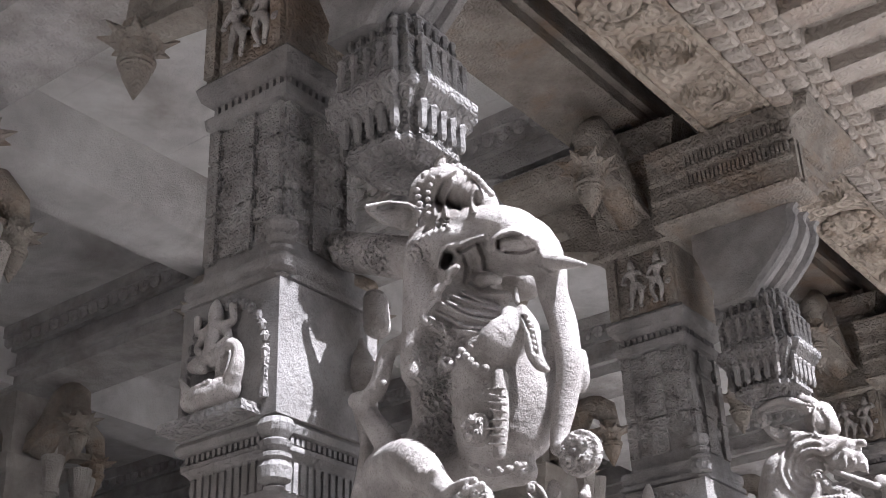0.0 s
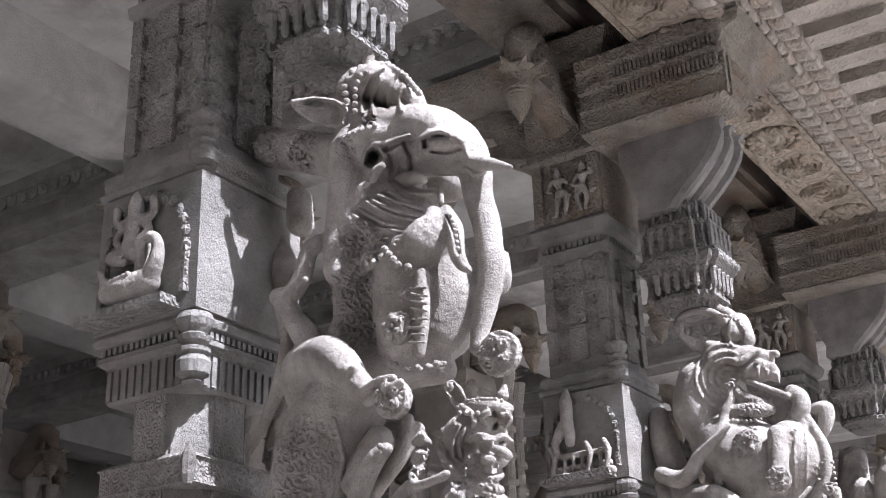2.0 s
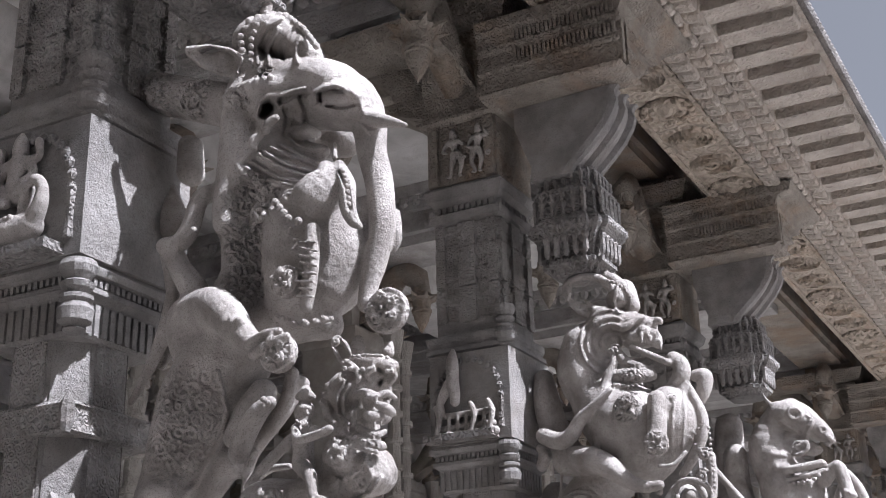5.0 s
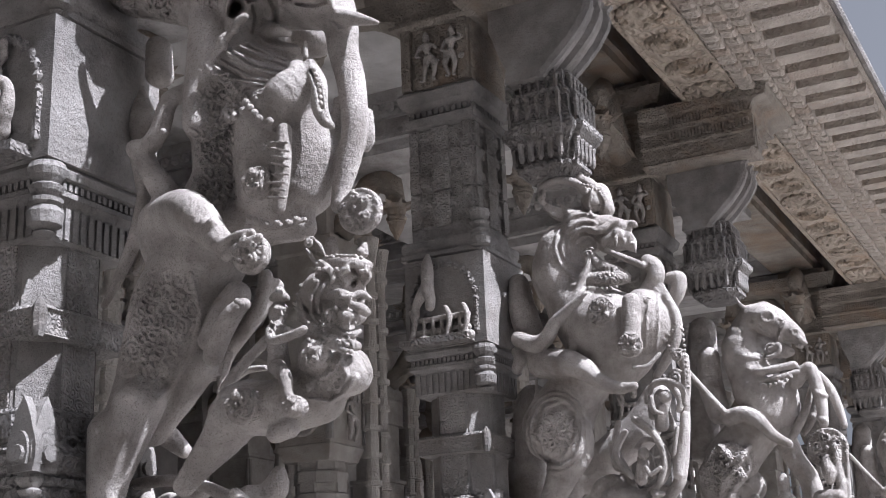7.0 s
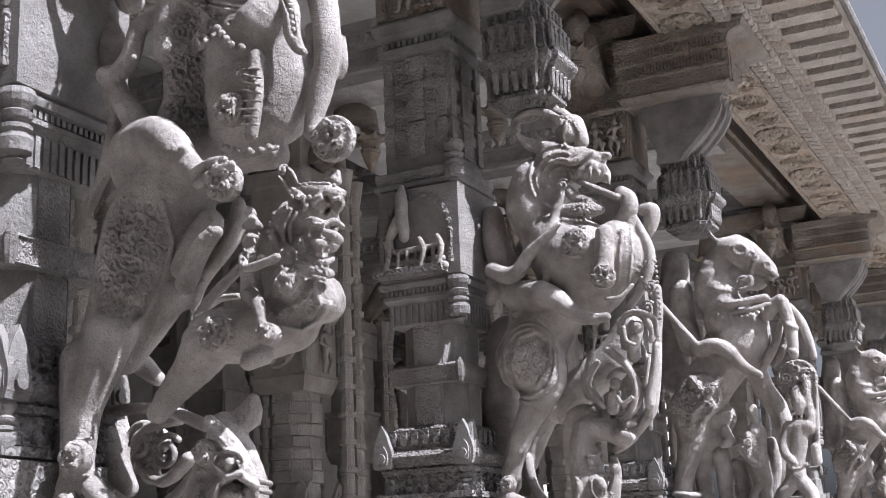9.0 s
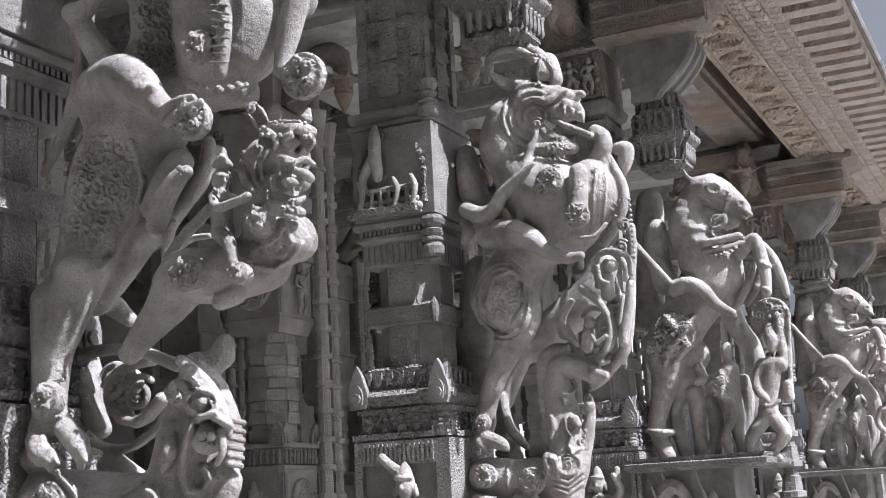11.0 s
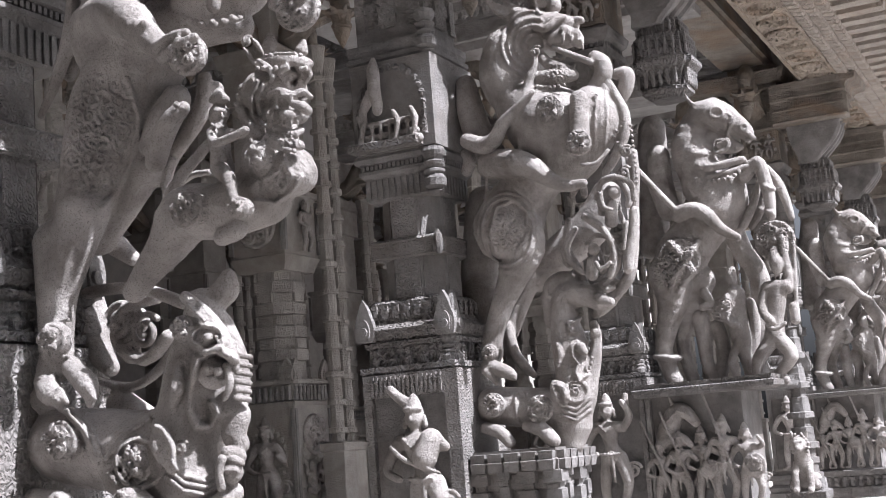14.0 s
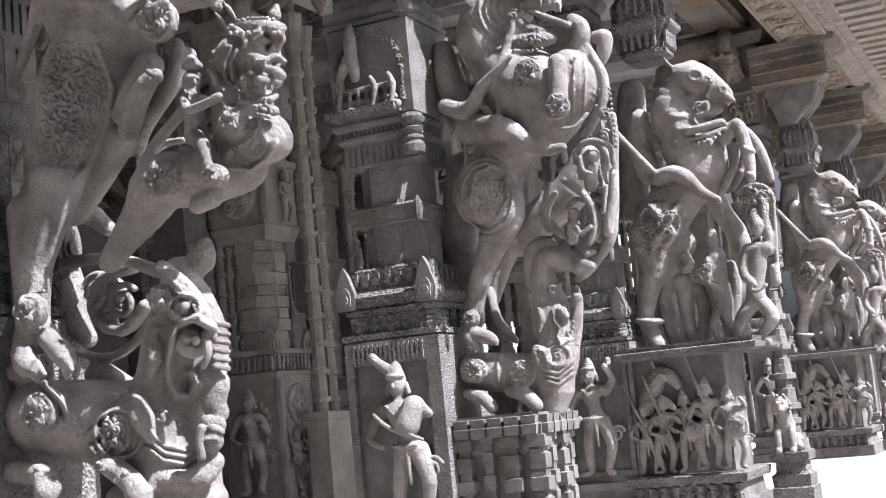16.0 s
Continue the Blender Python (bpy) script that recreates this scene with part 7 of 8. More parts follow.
    s.limb([(0.96, 0.30, 3.14, 0.028), (1.02, 0.30, 3.05, 0.028), (1.06, 0.30, 2.92, 0.028), (1.08, 0.30, 2.81, 0.021)], k=.008)
    s.limb([(0.93, 0.20, 3.05, 0.018), (0.88, 0.19, 2.91, 0.025), (0.81, 0.17, 2.79, 0.028), (0.77, 0.16, 2.73, 0.021)], k=.006)
    s.limb([(0.94, 0.24, 2.93, 0.021), (0.89, 0.24, 2.84, 0.025), (0.84, 0.24, 2.78, 0.021)], k=.006)
    s.limb([(0.43, 0.08, 2.90, 0.053), (0.54, 0.04, 2.91, 0.046), (0.63, 0.03, 2.85, 0.042), (0.70, 0.03, 2.76, 0.035), (0.79, 0.04, 2.70, 0.024)], k=.01)
    s.limb([(0.14, 0.04, 3.31, 0.018), (0.29, 0.04, 3.10, 0.021), (0.43, 0.04, 2.92, 0.018)], k=.005)
    s.limb([(0.30, 0.22, 3.32, 0.073), (0.30, 0.22, 3.13, 0.080), (0.35, 0.17, 2.95, 0.072)], k=.01)
    s.coin([(0.42, 0.02, 2.60, 0.140)])
    s.zone([(0.36, 0.08, 2.59, 0.156)])
    s.beads([(0.49, 0.02, 2.64, 0.011), (0.58, 0.04, 2.72, 0.010)], r=.009, gap=.022)
    s.limb([(0.32, 0.17, 2.55, 0.143), (0.31, 0.17, 2.37, 0.100), (0.26, 0.17, 2.21, 0.068), (0.22, 0.17, 2.07, 0.057), (0.25, 0.17, 1.93, 0.053), (0.28, 0.16, 1.87, 0.050)], k=.015)
    s.limb([(0.17, 0.14, 2.03, 0.018), (0.28, 0.10, 2.01, 0.021), (0.32, 0.14, 2.01, 0.018)], k=.005)
    s.limb([(0.46, 0.28, 2.49, 0.108), (0.39, 0.28, 2.31, 0.072), (0.32, 0.28, 2.14, 0.047), (0.33, 0.28, 2.00, 0.043), (0.36, 0.28, 1.88, 0.043)], k=.012)
    s.limb([(0.51, 0.20, 2.40, 0.032), (0.54, 0.18, 2.33, 0.028), (0.50, 0.16, 2.31, 0.025)], k=.01)
    s.limb([(0.98, 0.17, 2.62, 0.014), (0.97, 0.17, 2.58, 0.031), (0.98, 0.17, 2.52, 0.042), (0.98, 0.17, 2.47, 0.024)], k=.005)
    s.limb([(0.91, 0.18, 2.38, 0.042), (1.02, 0.18, 2.38, 0.041)], k=.008)
    s.limb([(0.97, 0.18, 2.37, 0.055), (0.95, 0.18, 2.28, 0.059), (0.93, 0.18, 2.18, 0.055), (0.92, 0.18, 2.09, 0.065)], k=.008, wide=.8)
    s.limb([(0.89, 0.12, 2.15, 0.014), (0.94, 0.11, 2.12, 0.014), (1.00, 0.12, 2.15, 0.014)], k=.004)
    s.limb([(0.90, 0.17, 2.37, 0.031), (0.87, 0.16, 2.29, 0.031), (0.88, 0.13, 2.22, 0.028), (0.92, 0.12, 2.17, 0.024)], k=.006)
    s.limb([(1.03, 0.19, 2.36, 0.031), (1.04, 0.19, 2.45, 0.031), (1.03, 0.19, 2.55, 0.028), (1.03, 0.18, 2.67, 0.021)], k=.006)
    s.limb([(1.05, 0.20, 2.25, 0.031), (1.05, 0.20, 2.17, 0.031)], k=.005)
    s.coin([(0.98, 0.22, 2.67, 0.126)])
    s.limb([(0.89, 0.18, 2.05, 0.048), (0.81, 0.16, 1.95, 0.041), (0.79, 0.17, 1.85, 0.031), (0.77, 0.16, 1.81, 0.028)], k=.008)
    s.limb([(0.96, 0.18, 2.04, 0.048), (1.01, 0.16, 1.95, 0.041), (0.92, 0.17, 1.85, 0.031), (0.96, 0.16, 1.81, 0.027)], k=.008)
    s.limb([(1.09, 0.20, 2.63, 0.014), (1.06, 0.20, 2.17, 0.014)], k=.004)
    s.limb([(0.69, 0.24, 2.53, 0.021), (0.68, 0.24, 2.49, 0.035), (0.69, 0.24, 2.43, 0.025)], k=.006)
    s.limb([(0.69, 0.24, 2.37, 0.064), (0.69, 0.24, 2.23, 0.063), (0.70, 0.24, 2.10, 0.063), (0.71, 0.24, 2.00, 0.042), (0.74, 0.24, 1.85, 0.035)], k=.008)
    s.limb([(0.65, 0.19, 2.35, 0.028), (0.65, 0.17, 2.21, 0.024), (0.71, 0.16, 2.17, 0.021)], k=.006)
    s.limb([(0.48, 0.24, 2.39, 0.029), (0.47, 0.24, 2.34, 0.036)], k=.006)
    s.limb([(0.46, 0.24, 2.25, 0.053), (0.47, 0.24, 2.13, 0.053), (0.47, 0.24, 2.00, 0.043), (0.49, 0.24, 1.87, 0.035)], k=.008)
    s.limb([(0.55, 0.27, 2.19, 0.043), (0.58, 0.27, 2.04, 0.046), (0.54, 0.27, 1.87, 0.039)], k=.008)
    s.coin([(0.62, 0.19, 2.28, 0.077)])
    s.limb([(0.77, 0.27, 2.31, 0.035), (0.79, 0.27, 2.17, 0.035), (0.75, 0.27, 1.99, 0.035)], k=.006)
    s.limb([(0.69, 0.19, 2.07, 0.028), (0.64, 0.18, 1.95, 0.024), (0.67, 0.18, 1.84, 0.021)], k=.005)
    s.limb([(0.70, 0.32, 2.79, 0.072), (0.75, 0.34, 2.64, 0.064), (0.83, 0.36, 2.45, 0.064), (0.78, 0.38, 2.03, 0.057)], k=.015)
    s.limb([(0.25, 0.32, 3.53, 0.089), (0.20, 0.36, 3.17, 0.112), (0.16, 0.36, 2.79, 0.111)], k=.015)
    s.beads([(0.64, 0.09, 3.09, 0.014), (0.72, 0.08, 3.09, 0.014), (0.81, 0.09, 3.11, 0.014), (0.89, 0.12, 3.16, 0.014)], r=.013, gap=.028)
    s.ridge([(0.59, 0.10, 3.19, 0.025), (0.71, 0.10, 3.18, 0.025), (0.85, 0.12, 3.20, 0.025)], along=(-0.22, 0.95, 0.20), rise=.016)
    s.ridge([(0.56, 0.10, 3.28, 0.018), (0.68, 0.10, 3.25, 0.018), (0.78, 0.12, 3.26, 0.018)], along=(-0.23, 0.95, 0.21), rise=.012)
    s.limb([(0.74, 0.10, 3.30, 0.018), (0.78, 0.10, 3.32, 0.018), (0.78, 0.10, 3.28, 0.018), (0.75, 0.10, 3.26, 0.018)], k=.005)
    s.ridge([(0.35, 0.10, 2.73, 0.021), (0.48, 0.10, 2.54, 0.021), (0.37, 0.10, 2.41, 0.021)], along=(-0.26, 0.96, 0.12), rise=.014)
    s.ridge([(0.53, 0.10, 2.71, 0.021), (0.36, 0.10, 2.51, 0.021), (0.32, 0.10, 2.43, 0.021)], along=(-0.26, 0.96, 0.12), rise=.014)
    s.zone([(0.41, 0.10, 2.60, 0.163)], depth=.011, size=.04)
    s.ridge([(0.18, 0.12, 2.03, 0.021), (0.27, 0.12, 2.01, 0.021), (0.34, 0.12, 2.01, 0.021)], along=(-0.28, 0.96, 0.06), rise=.014)
    s.ridge([(0.92, 0.17, 2.87, 0.017), (1.00, 0.17, 2.83, 0.017)], along=(-0.20, 0.97, 0.16), rise=.012)
    s.ridge([(0.96, 0.17, 3.01, 0.017), (1.03, 0.17, 2.98, 0.017)], along=(-0.19, 0.97, 0.17), rise=.012)

    return s


def joined(name, carvings):
    """One mesh out of carvings stacked on top of one another."""
    bm = bmesh.new()
    for c in carvings:
        me = c.mesh(name, STATUE, SCROLL)
        bm.from_mesh(me)
        bpy.data.meshes.remove(me)
    me = bpy.data.meshes.new(name)
    bm.to_mesh(me)
    bm.free()
    me.materials.append(STATUE)
    me.materials.append(SCROLL)
    return me


beast = tagged(new("beast_statue", joined("beast_statue", [elephant_beast(z, z + 0.632) for z in (1.2, 1.825, 2.45, 3.075)])), "weathered granite statue of a rearing elephant-headed beast on a mount", "statue", "beast statues")
beast2 = tagged(new("beast_statue", lion_beast().mesh("beast_statue", STATUE, SCROLL)), "grey granite statue of a rearing lion beast above a sea monster", "statue", "beast statues")
beast2.location = (0, ROW_Y[1], 0)
horse_mesh = horse_beast().mesh("horse_statue", STATUE, SCROLL)
for y in ROW_Y[2:]:
    ob = tagged(new("horse_statue", horse_mesh), "granite statue of a rearing horse with foot soldiers and raised shield", "statue", "beast statues")
    ob.location = (0, y, 0)

# ---- pedestals under the beasts ----
def pedestal(ob, x0, x1, y0, y1, top, mat):
    """Stacked mouldings with little pilasters and lion heads, from the floor to the beast's feet."""
    cx, cy, hx, hy = (x0 + x1) / 2, (y0 + y1) / 2, (x1 - x0) / 2, (y1 - y0) / 2
    bm = bmesh.new()
    prof = [(FLOOR, 1.0), (0.9, 1.0), (0.91, 0.9), (0.96, 0.95), (1.0, 0.86), (1.1, 0.84), (1.11, 0.96), (1.14, 0.98), (1.15, 0.84), (top - 0.17, 0.82), (top - 0.16, 0.92), (top - 0.1, 0.9), (top - 0.09, 1.02), (top - 0.05, 1.04), (top - 0.04, 0.98), (top, 0.98)]
    stack(bm, [(z, hx * k, hy * k) for z, k in prof], cx, cy)
    part("pedestal_core", bm, mat, ob, bevel=0.004)
    n = 4
    for side in range(2):
        for i in range(n):
            t = -0.84 + 1.68 * i / (n - 1)
            a, b = ((cx + t * hx, y0 + hy * 0.12), (x1 - hx * 0.12, cy + t * hy))[side]
            w = 0.024 if i % 2 else 0.036
            bm = bmesh.new()
            prof, z = [], 0.9 + 0.02 * (i % 2)
            for step, k in ((0.05, 1.15), (0.03, 0.8), (0.05, 1.05), (0.025, 0.7), (0.06, 0.9), (0.02, 0.65), (0.045, 1.1), (0.025, 0.75), (0.05, 0.95), (0.02, 0.7), (0.04, 1.15), (0.03, 0.8)):
                step *= (top - 0.95) / 0.445
                prof += [(z, w * k), (z + step * 0.92, w * k)]
                z += step
            stack(bm, prof, a, b)
            part("small_pilaster", bm, mat, ob, bevel=0.002)
    for side in range(2):
        for i in range(5):
            t = -0.8 + 0.4 * i
            a, b = ((cx + t * hx, y0), (x1, cy + t * hy))[side]
            bm = bmesh.new()
            stack(bm, [(top - 0.09, 0.03), (top - 0.05, 0.036), (top - 0.045, 0.03), (top - 0.012, 0.034), (top - 0.01, 0.02)], a, b)
            part("cap_block", bm, mat, ob, bevel=0.002)


stand = thing("pedestal", "granite pedestal of carved mouldings under the lion beast", "pedestal", "beast pedestals")
pedestal(stand, 0.17, 0.56, 2.7, 3.1, 1.53, PILLAR)
stand = thing("pedestal", "low granite pedestal under the elephant-headed beast", "pedestal", "beast pedestals")
pedestal(stand, 0.17, 0.8, -0.1, 0.5, 1.08, PILLAR)


def figure(s, x, y, z, h, lean=0.0, arm=0.6, out=-1):
    """A small carved attendant: crown, face, slender jewelled body; h is its height."""
    u = h / 10
    s.limb([(x, y, z + 10.0 * u, 0.12 * u), (x, y, z + 9.6 * u, 0.36 * u), (x, y, z + 9.2 * u, 0.5 * u)], 0.004)
    s.limb([(x, y, z + 8.9 * u, 0.58 * u), (x, y - 0.1 * u, z + 8.45 * u, 0.52 * u), (x, y, z + 8.0 * u, 0.34 * u), (x, y, z + 7.6 * u, 0.36 * u)], 0.004)
    s.limb([(x - 0.55 * u, y - 0.3 * u, z + 9.1 * u, 0.14 * u), (x, y - 0.6 * u, z + 9.12 * u, 0.14 * u), (x + 0.55 * u, y - 0.3 * u, z + 9.1 * u, 0.14 * u)], 0.003)
    s.limb([(x, y - 0.62 * u, z + 8.6 * u, 0.1 * u), (x, y - 0.68 * u, z + 8.45 * u, 0.13 * u)], 0.003)
    for sx in (-1, 1):
        s.limb([(x + sx * 0.62 * u, y, z + 8.6 * u, 0.16 * u), (x + sx * 0.7 * u, y, z + 8.1 * u, 0.2 * u)], 0.003)
    s.limb([(x - 0.95 * u, y, z + 7.15 * u, 0.5 * u), (x + 0.95 * u, y, z + 7.15 * u, 0.5 * u)], 0.008)
    s.limb([(x, y, z + 6.9 * u, 0.82 * u), (x + lean * 0.5 * u, y, z + 5.6 * u, 0.55 * u), (x + lean * u, y, z + 4.7 * u, 0.85 * u)], 0.008)
    s.limb([(x + lean * u - 0.5 * u, y, z + 4.5 * u, 0.66 * u), (x + lean * u - 0.9 * u, y - 0.2 * u, z + 2.4 * u, 0.46 * u), (x - 0.7 * u, y, z + 0.5 * u, 0.32 * u), (x - 1.2 * u, y - 0.4 * u, z + 0.2 * u, 0.24 * u)], 0.006)
    s.limb([(x + lean * u + 0.5 * u, y, z + 4.5 * u, 0.66 * u), (x + lean * u + 1.2 * u, y - 0.3 * u, z + 2.5 * u, 0.46 * u), (x + lean * u + 0.6 * u, y, z + 0.5 * u, 0.32 * u), (x + lean * u + 1.1 * u, y - 0.3 * u, z + 0.2 * u, 0.24 * u)], 0.006)
    s.limb([(x - 1.3 * u, y, z + 7.0 * u, 0.4 * u), (x - 2.0 * u, y - 0.3 * u, z + 5.5 * u, 0.3 * u), (x - 1.0 * u, y - 0.7 * u, z + 4.9 * u, 0.24 * u)], 0.005)
    s.limb([(x + 1.3 * u, y, z + 7.0 * u, 0.4 * u), (x + 2.1 * u, y - 0.3 * u, z + (5.6 + 2.4 * arm) * u, 0.3 * u), (x + 1.6 * u, y - 0.6 * u, z + (6.0 + 3.2 * arm) * u, 0.24 * u)], 0.005)
    s.beads([(x - 0.6 * u, y - 0.6 * u, z + 7.3 * u, 0), (x, y - 0.85 * u, z + 6.8 * u, 0), (x + 0.6 * u, y - 0.6 * u, z + 7.3 * u, 0)], 0.14 * u, 0.26 * u)
    s.beads([(x - 0.9 * u + lean * u, y - 0.6 * u, z + 4.9 * u, 0), (x + lean * u, y - 0.85 * u, z + 4.8 * u, 0), (x + 0.9 * u + lean * u, y - 0.6 * u, z + 4.9 * u, 0)], 0.16 * u, 0.3 * u)
    s.limb([(x + lean * u, y - 0.7 * u, z + 4.7 * u, 0.2 * u), (x + lean * u + 0.1 * u, y - 0.6 * u, z + 2.6 * u, 0.14 * u)], 0.004)
    s.curl([(x + 2.0 * u, y - 0.1 * u, z + 3.4 * u, 0.7 * u)], 0.3)


def seated(s, x, y, z, h):
    u = h / 10
    s.limb([(x, y, z + 9.8 * u, 0.3 * u), (x, y, z + 8.8 * u, 0.8 * u), (x, y, z + 7.6 * u, 1.0 * u), (x, y, z + 6.8 * u, 0.6 * u)], 0.006)
    s.limb([(x - 1.2 * u, y, z + 6.0 * u, 0.8 * u), (x + 1.2 * u, y, z + 6.0 * u, 0.8 * u)], 0.008)
    s.limb([(x, y, z + 6.0 * u, 1.2 * u), (x, y, z + 3.0 * u, 1.3 * u)], 0.01)
    s.limb([(x - 0.6 * u, y, z + 2.0 * u, 1.1 * u), (x - 2.6 * u, y - 0.6 * u, z + 1.8 * u, 0.9 * u), (x - 0.6 * u, y - 1.0 * u, z + 0.8 * u, 0.6 * u)], 0.008)
    s.limb([(x + 0.6 * u, y, z + 2.0 * u, 1.1 * u), (x + 2.5 * u, y - 0.8 * u, z + 2.0 * u, 0.9 * u), (x + 1.8 * u, y - 0.6 * u, z - 0.6 * u, 0.6 * u)], 0.008)
    for sx in (-1, 1):
        s.limb([(x + sx * 1.6 * u, y, z + 6.0 * u, 0.6 * u), (x + sx * 2.6 * u, y - 0.3 * u, z + 4.2 * u, 0.5 * u), (x + sx * 1.6 * u, y - 0.9 * u, z + 3.2 * u, 0.45 * u)], 0.006)
        s.limb([(x + sx * 1.6 * u, y, z + 6.2 * u, 0.6 * u), (x + sx * 3.0 * u, y, z + 6.4 * u, 0.45 * u), (x + sx * 3.0 * u, y - 0.2 * u, z + 8.2 * u, 0.5 * u)], 0.006)


def relief(name, label, y, build, box_lo, box_hi, h=0.0075, group=""):
    s = Sculpt(box_lo, box_hi, h)
    build(s)
    ob = tagged(new(name, s.mesh(name, STATUE)), label, "statue", group)
    ob.location = (0, y, 0)
    return ob


# goddess riding a bird in the nearest niche
def bird_rider(s):
    seated(s, -0.1, -0.075, 3.06, 0.25)
    s.limb([(-0.18, -0.08, 3.0, 0.035), (-0.1, -0.09, 2.985, 0.05), (-0.02, -0.09, 3.0, 0.04)], 0.01)
    s.limb([(-0.01, -0.095, 3.0, 0.03), (0.03, -0.105, 3.05, 0.022), (0.032, -0.105, 3.1, 0.016), (0.01, -0.11, 3.125, 0.017), (-0.012, -0.115, 3.11, 0.01), (-0.016, -0.115, 3.085, 0.005)], 0.005)
    for i in range(3):
        s.limb([(-0.12 - 0.02 * i, -0.12, 2.985 + 0.018 * i, 0.012), (-0.2 - 0.008 * i, -0.1, 3.03 + 0.022 * i, 0.007)], 0.003)
    s.beads([(-0.16, -0.125, 3.01, 0), (-0.04, -0.13, 3.02, 0)], 0.009, 0.016)
    for x in (-0.13, -0.06):
        s.limb([(x, -0.09, 2.96, 0.013), (x + 0.005, -0.1, 2.935, 0.011), (x - 0.015, -0.11, 2.93, 0.009)], 0.004)


relief("niche_statue", "small granite deity seated on a bird in a pillar niche", 0.0, bird_rider, (-0.32, -0.19, 2.9), (0.14, -0.02, 3.36), 0.005)


# worn deity above a little throne on the second pillar
def throne_god(s):
    s.limb([(-0.13, -0.08, 3.33, 0.012), (-0.13, -0.09, 3.28, 0.028), (-0.13, -0.09, 3.23, 0.03), (-0.125, -0.1, 3.17, 0.03), (-0.115, -0.1, 3.12, 0.026), (-0.11, -0.11, 3.08, 0.022)], 0.01)
    s.limb([(-0.15, -0.08, 3.17, 0.03), (-0.2, -0.08, 3.1, 0.02), (-0.19, -0.09, 3.05, 0.015)], 0.01)
    for x in (-0.21, -0.03, 0.06):
        s.limb([(x - 0.012, -0.09, 3.07, 0.012), (x + 0.012, -0.1, 3.02, 0.014), (x, -0.1, 2.96, 0.012), (x - 0.01, -0.1, 2.93, 0.012)], 0.006)
    s.limb([(-0.22, -0.09, 2.93, 0.02), (0.08, -0.09, 2.93, 0.02)], 0.006)
    s.limb([(-0.2, -0.07, 2.97, 0.016), (0.06, -0.07, 2.97, 0.016)], 0.006)
    for i in range(5):
        s.limb([(-0.16 + 0.045 * i, -0.08, 2.94, 0.009), (-0.16 + 0.045 * i, -0.08, 3.02, 0.009)], 0.004)
    s.limb([(-0.2, -0.07, 3.03, 0.014), (0.06, -0.07, 3.03, 0.014)], 0.006)


for y in ROW_Y[1:]:
    relief("niche_statue", "worn granite deity above a carved throne in a pillar niche", y, throne_god, (-0.32, -0.19, 2.88), (0.14, -0.02, 3.38), 0.006, "niche statues")


# standing figures on the lower blocks
def archer(s):
    figure(s, -0.04, -0.1, 1.1, 0.7, 0.6, 0.45)
    s.limb([(-0.15, -0.1, 1.83, 0.02), (-0.12, -0.1, 1.8, 0.022), (-0.08, -0.1, 1.77, 0.026), (-0.05, -0.1, 1.75, 0.03)], 0.006)
    s.limb([(-0.14, -0.15, 1.58, 0.01), (-0.06, -0.17, 1.52, 0.011), (0.1, -0.18, 1.46, 0.008)], 0.006)
    s.limb([(0.05, -0.14, 1.6, 0.05), (0.02, -0.15, 1.53, 0.055)], 0.01)


def warden(s):
    figure(s, -0.1, -0.11, 1.1, 0.72, 0.3, 1.0)
    s.limb([(0.02, -0.1, 1.75, 0.024), (0.025, -0.1, 1.8, 0.018)], 0.006)


for y, fn in ((ROW_Y[1], archer), (ROW_Y[2], warden), (ROW_Y[3], warden)):
    relief("relief_statue", "granite relief of a standing attendant on the pillar's lower block", y, fn, (-0.32, -0.24, 1.08), (0.16, -0.02, 1.9), 0.0075, "block reliefs")


# dancing figures on the upper blocks
def dancer(s):
    figure(s, -0.12, -0.04, 4.22, 0.27, 0.6, 0.3)


def second_dancer(s):
    figure(s, 0.02, -0.04, 4.22, 0.27, -0.5, 0.6)


for y in ROW_Y[:4]:
    for fn in (dancer, second_dancer):
        relief("relief_statue", "small granite dancer carved on the pillar's upper block", y, fn, (-0.3, -0.12, 4.2), (0.14, 0.02, 4.54), 0.006, "upper reliefs")


# reliefs on the inner pillars: scroll medallion above a praying figure, dancer above seated figures
def praying(s):
    figure(s, 0.0, -0.265, 1.12, 0.76, 0.1, 0.1)


def medallion(s):
    s.coin([(0.0, -0.235, 3.28, 0.17)])


def hall_dancer(s):
    figure(s, 0.02, -0.26, 3.08, 0.4, 0.4, 0.9)


def low_medallion(s):
    s.coin([(0.0, -0.245, 1.74, 0.15)])


def pair_seated(s):
    seated(s, -0.08, -0.26, 1.3, 0.26)
    seated(s, 0.08, -0.27, 1.3, 0.28)


def one_seated(s):
    seated(s, -0.04, -0.27, 1.05, 0.24)


HALL_RELIEFS = ((praying, 0, 1.1, 1.92, "praying attendant"), (medallion, 0, 3.06, 3.5, "round scroll medallion"), (hall_dancer, 1, 3.06, 3.5, "dancing figure"),
                (low_medallion, 1, 1.56, 1.92, "round scroll medallion"), (pair_seated, 1, 1.24, 1.6, "seated couple"), (one_seated, 1, 1.02, 1.3, "seated figure"))
for x, y in ((-2.72, 5.7), (-2.72, 8.4), (-2.72, 11.1), (-2.72, 2.9)):
    for fn, side, z0, z1, words in HALL_RELIEFS:
        ob = relief("relief_statue", "granite relief of a " + words + " on a hall pillar", y, fn, (-0.24, -0.34, z0), (0.24, -0.2, z1), 0.009, "inner reliefs")
        ob.location = (x, y, 0)
        ob.rotation_euler = (0, 0, side * math.pi / 2)


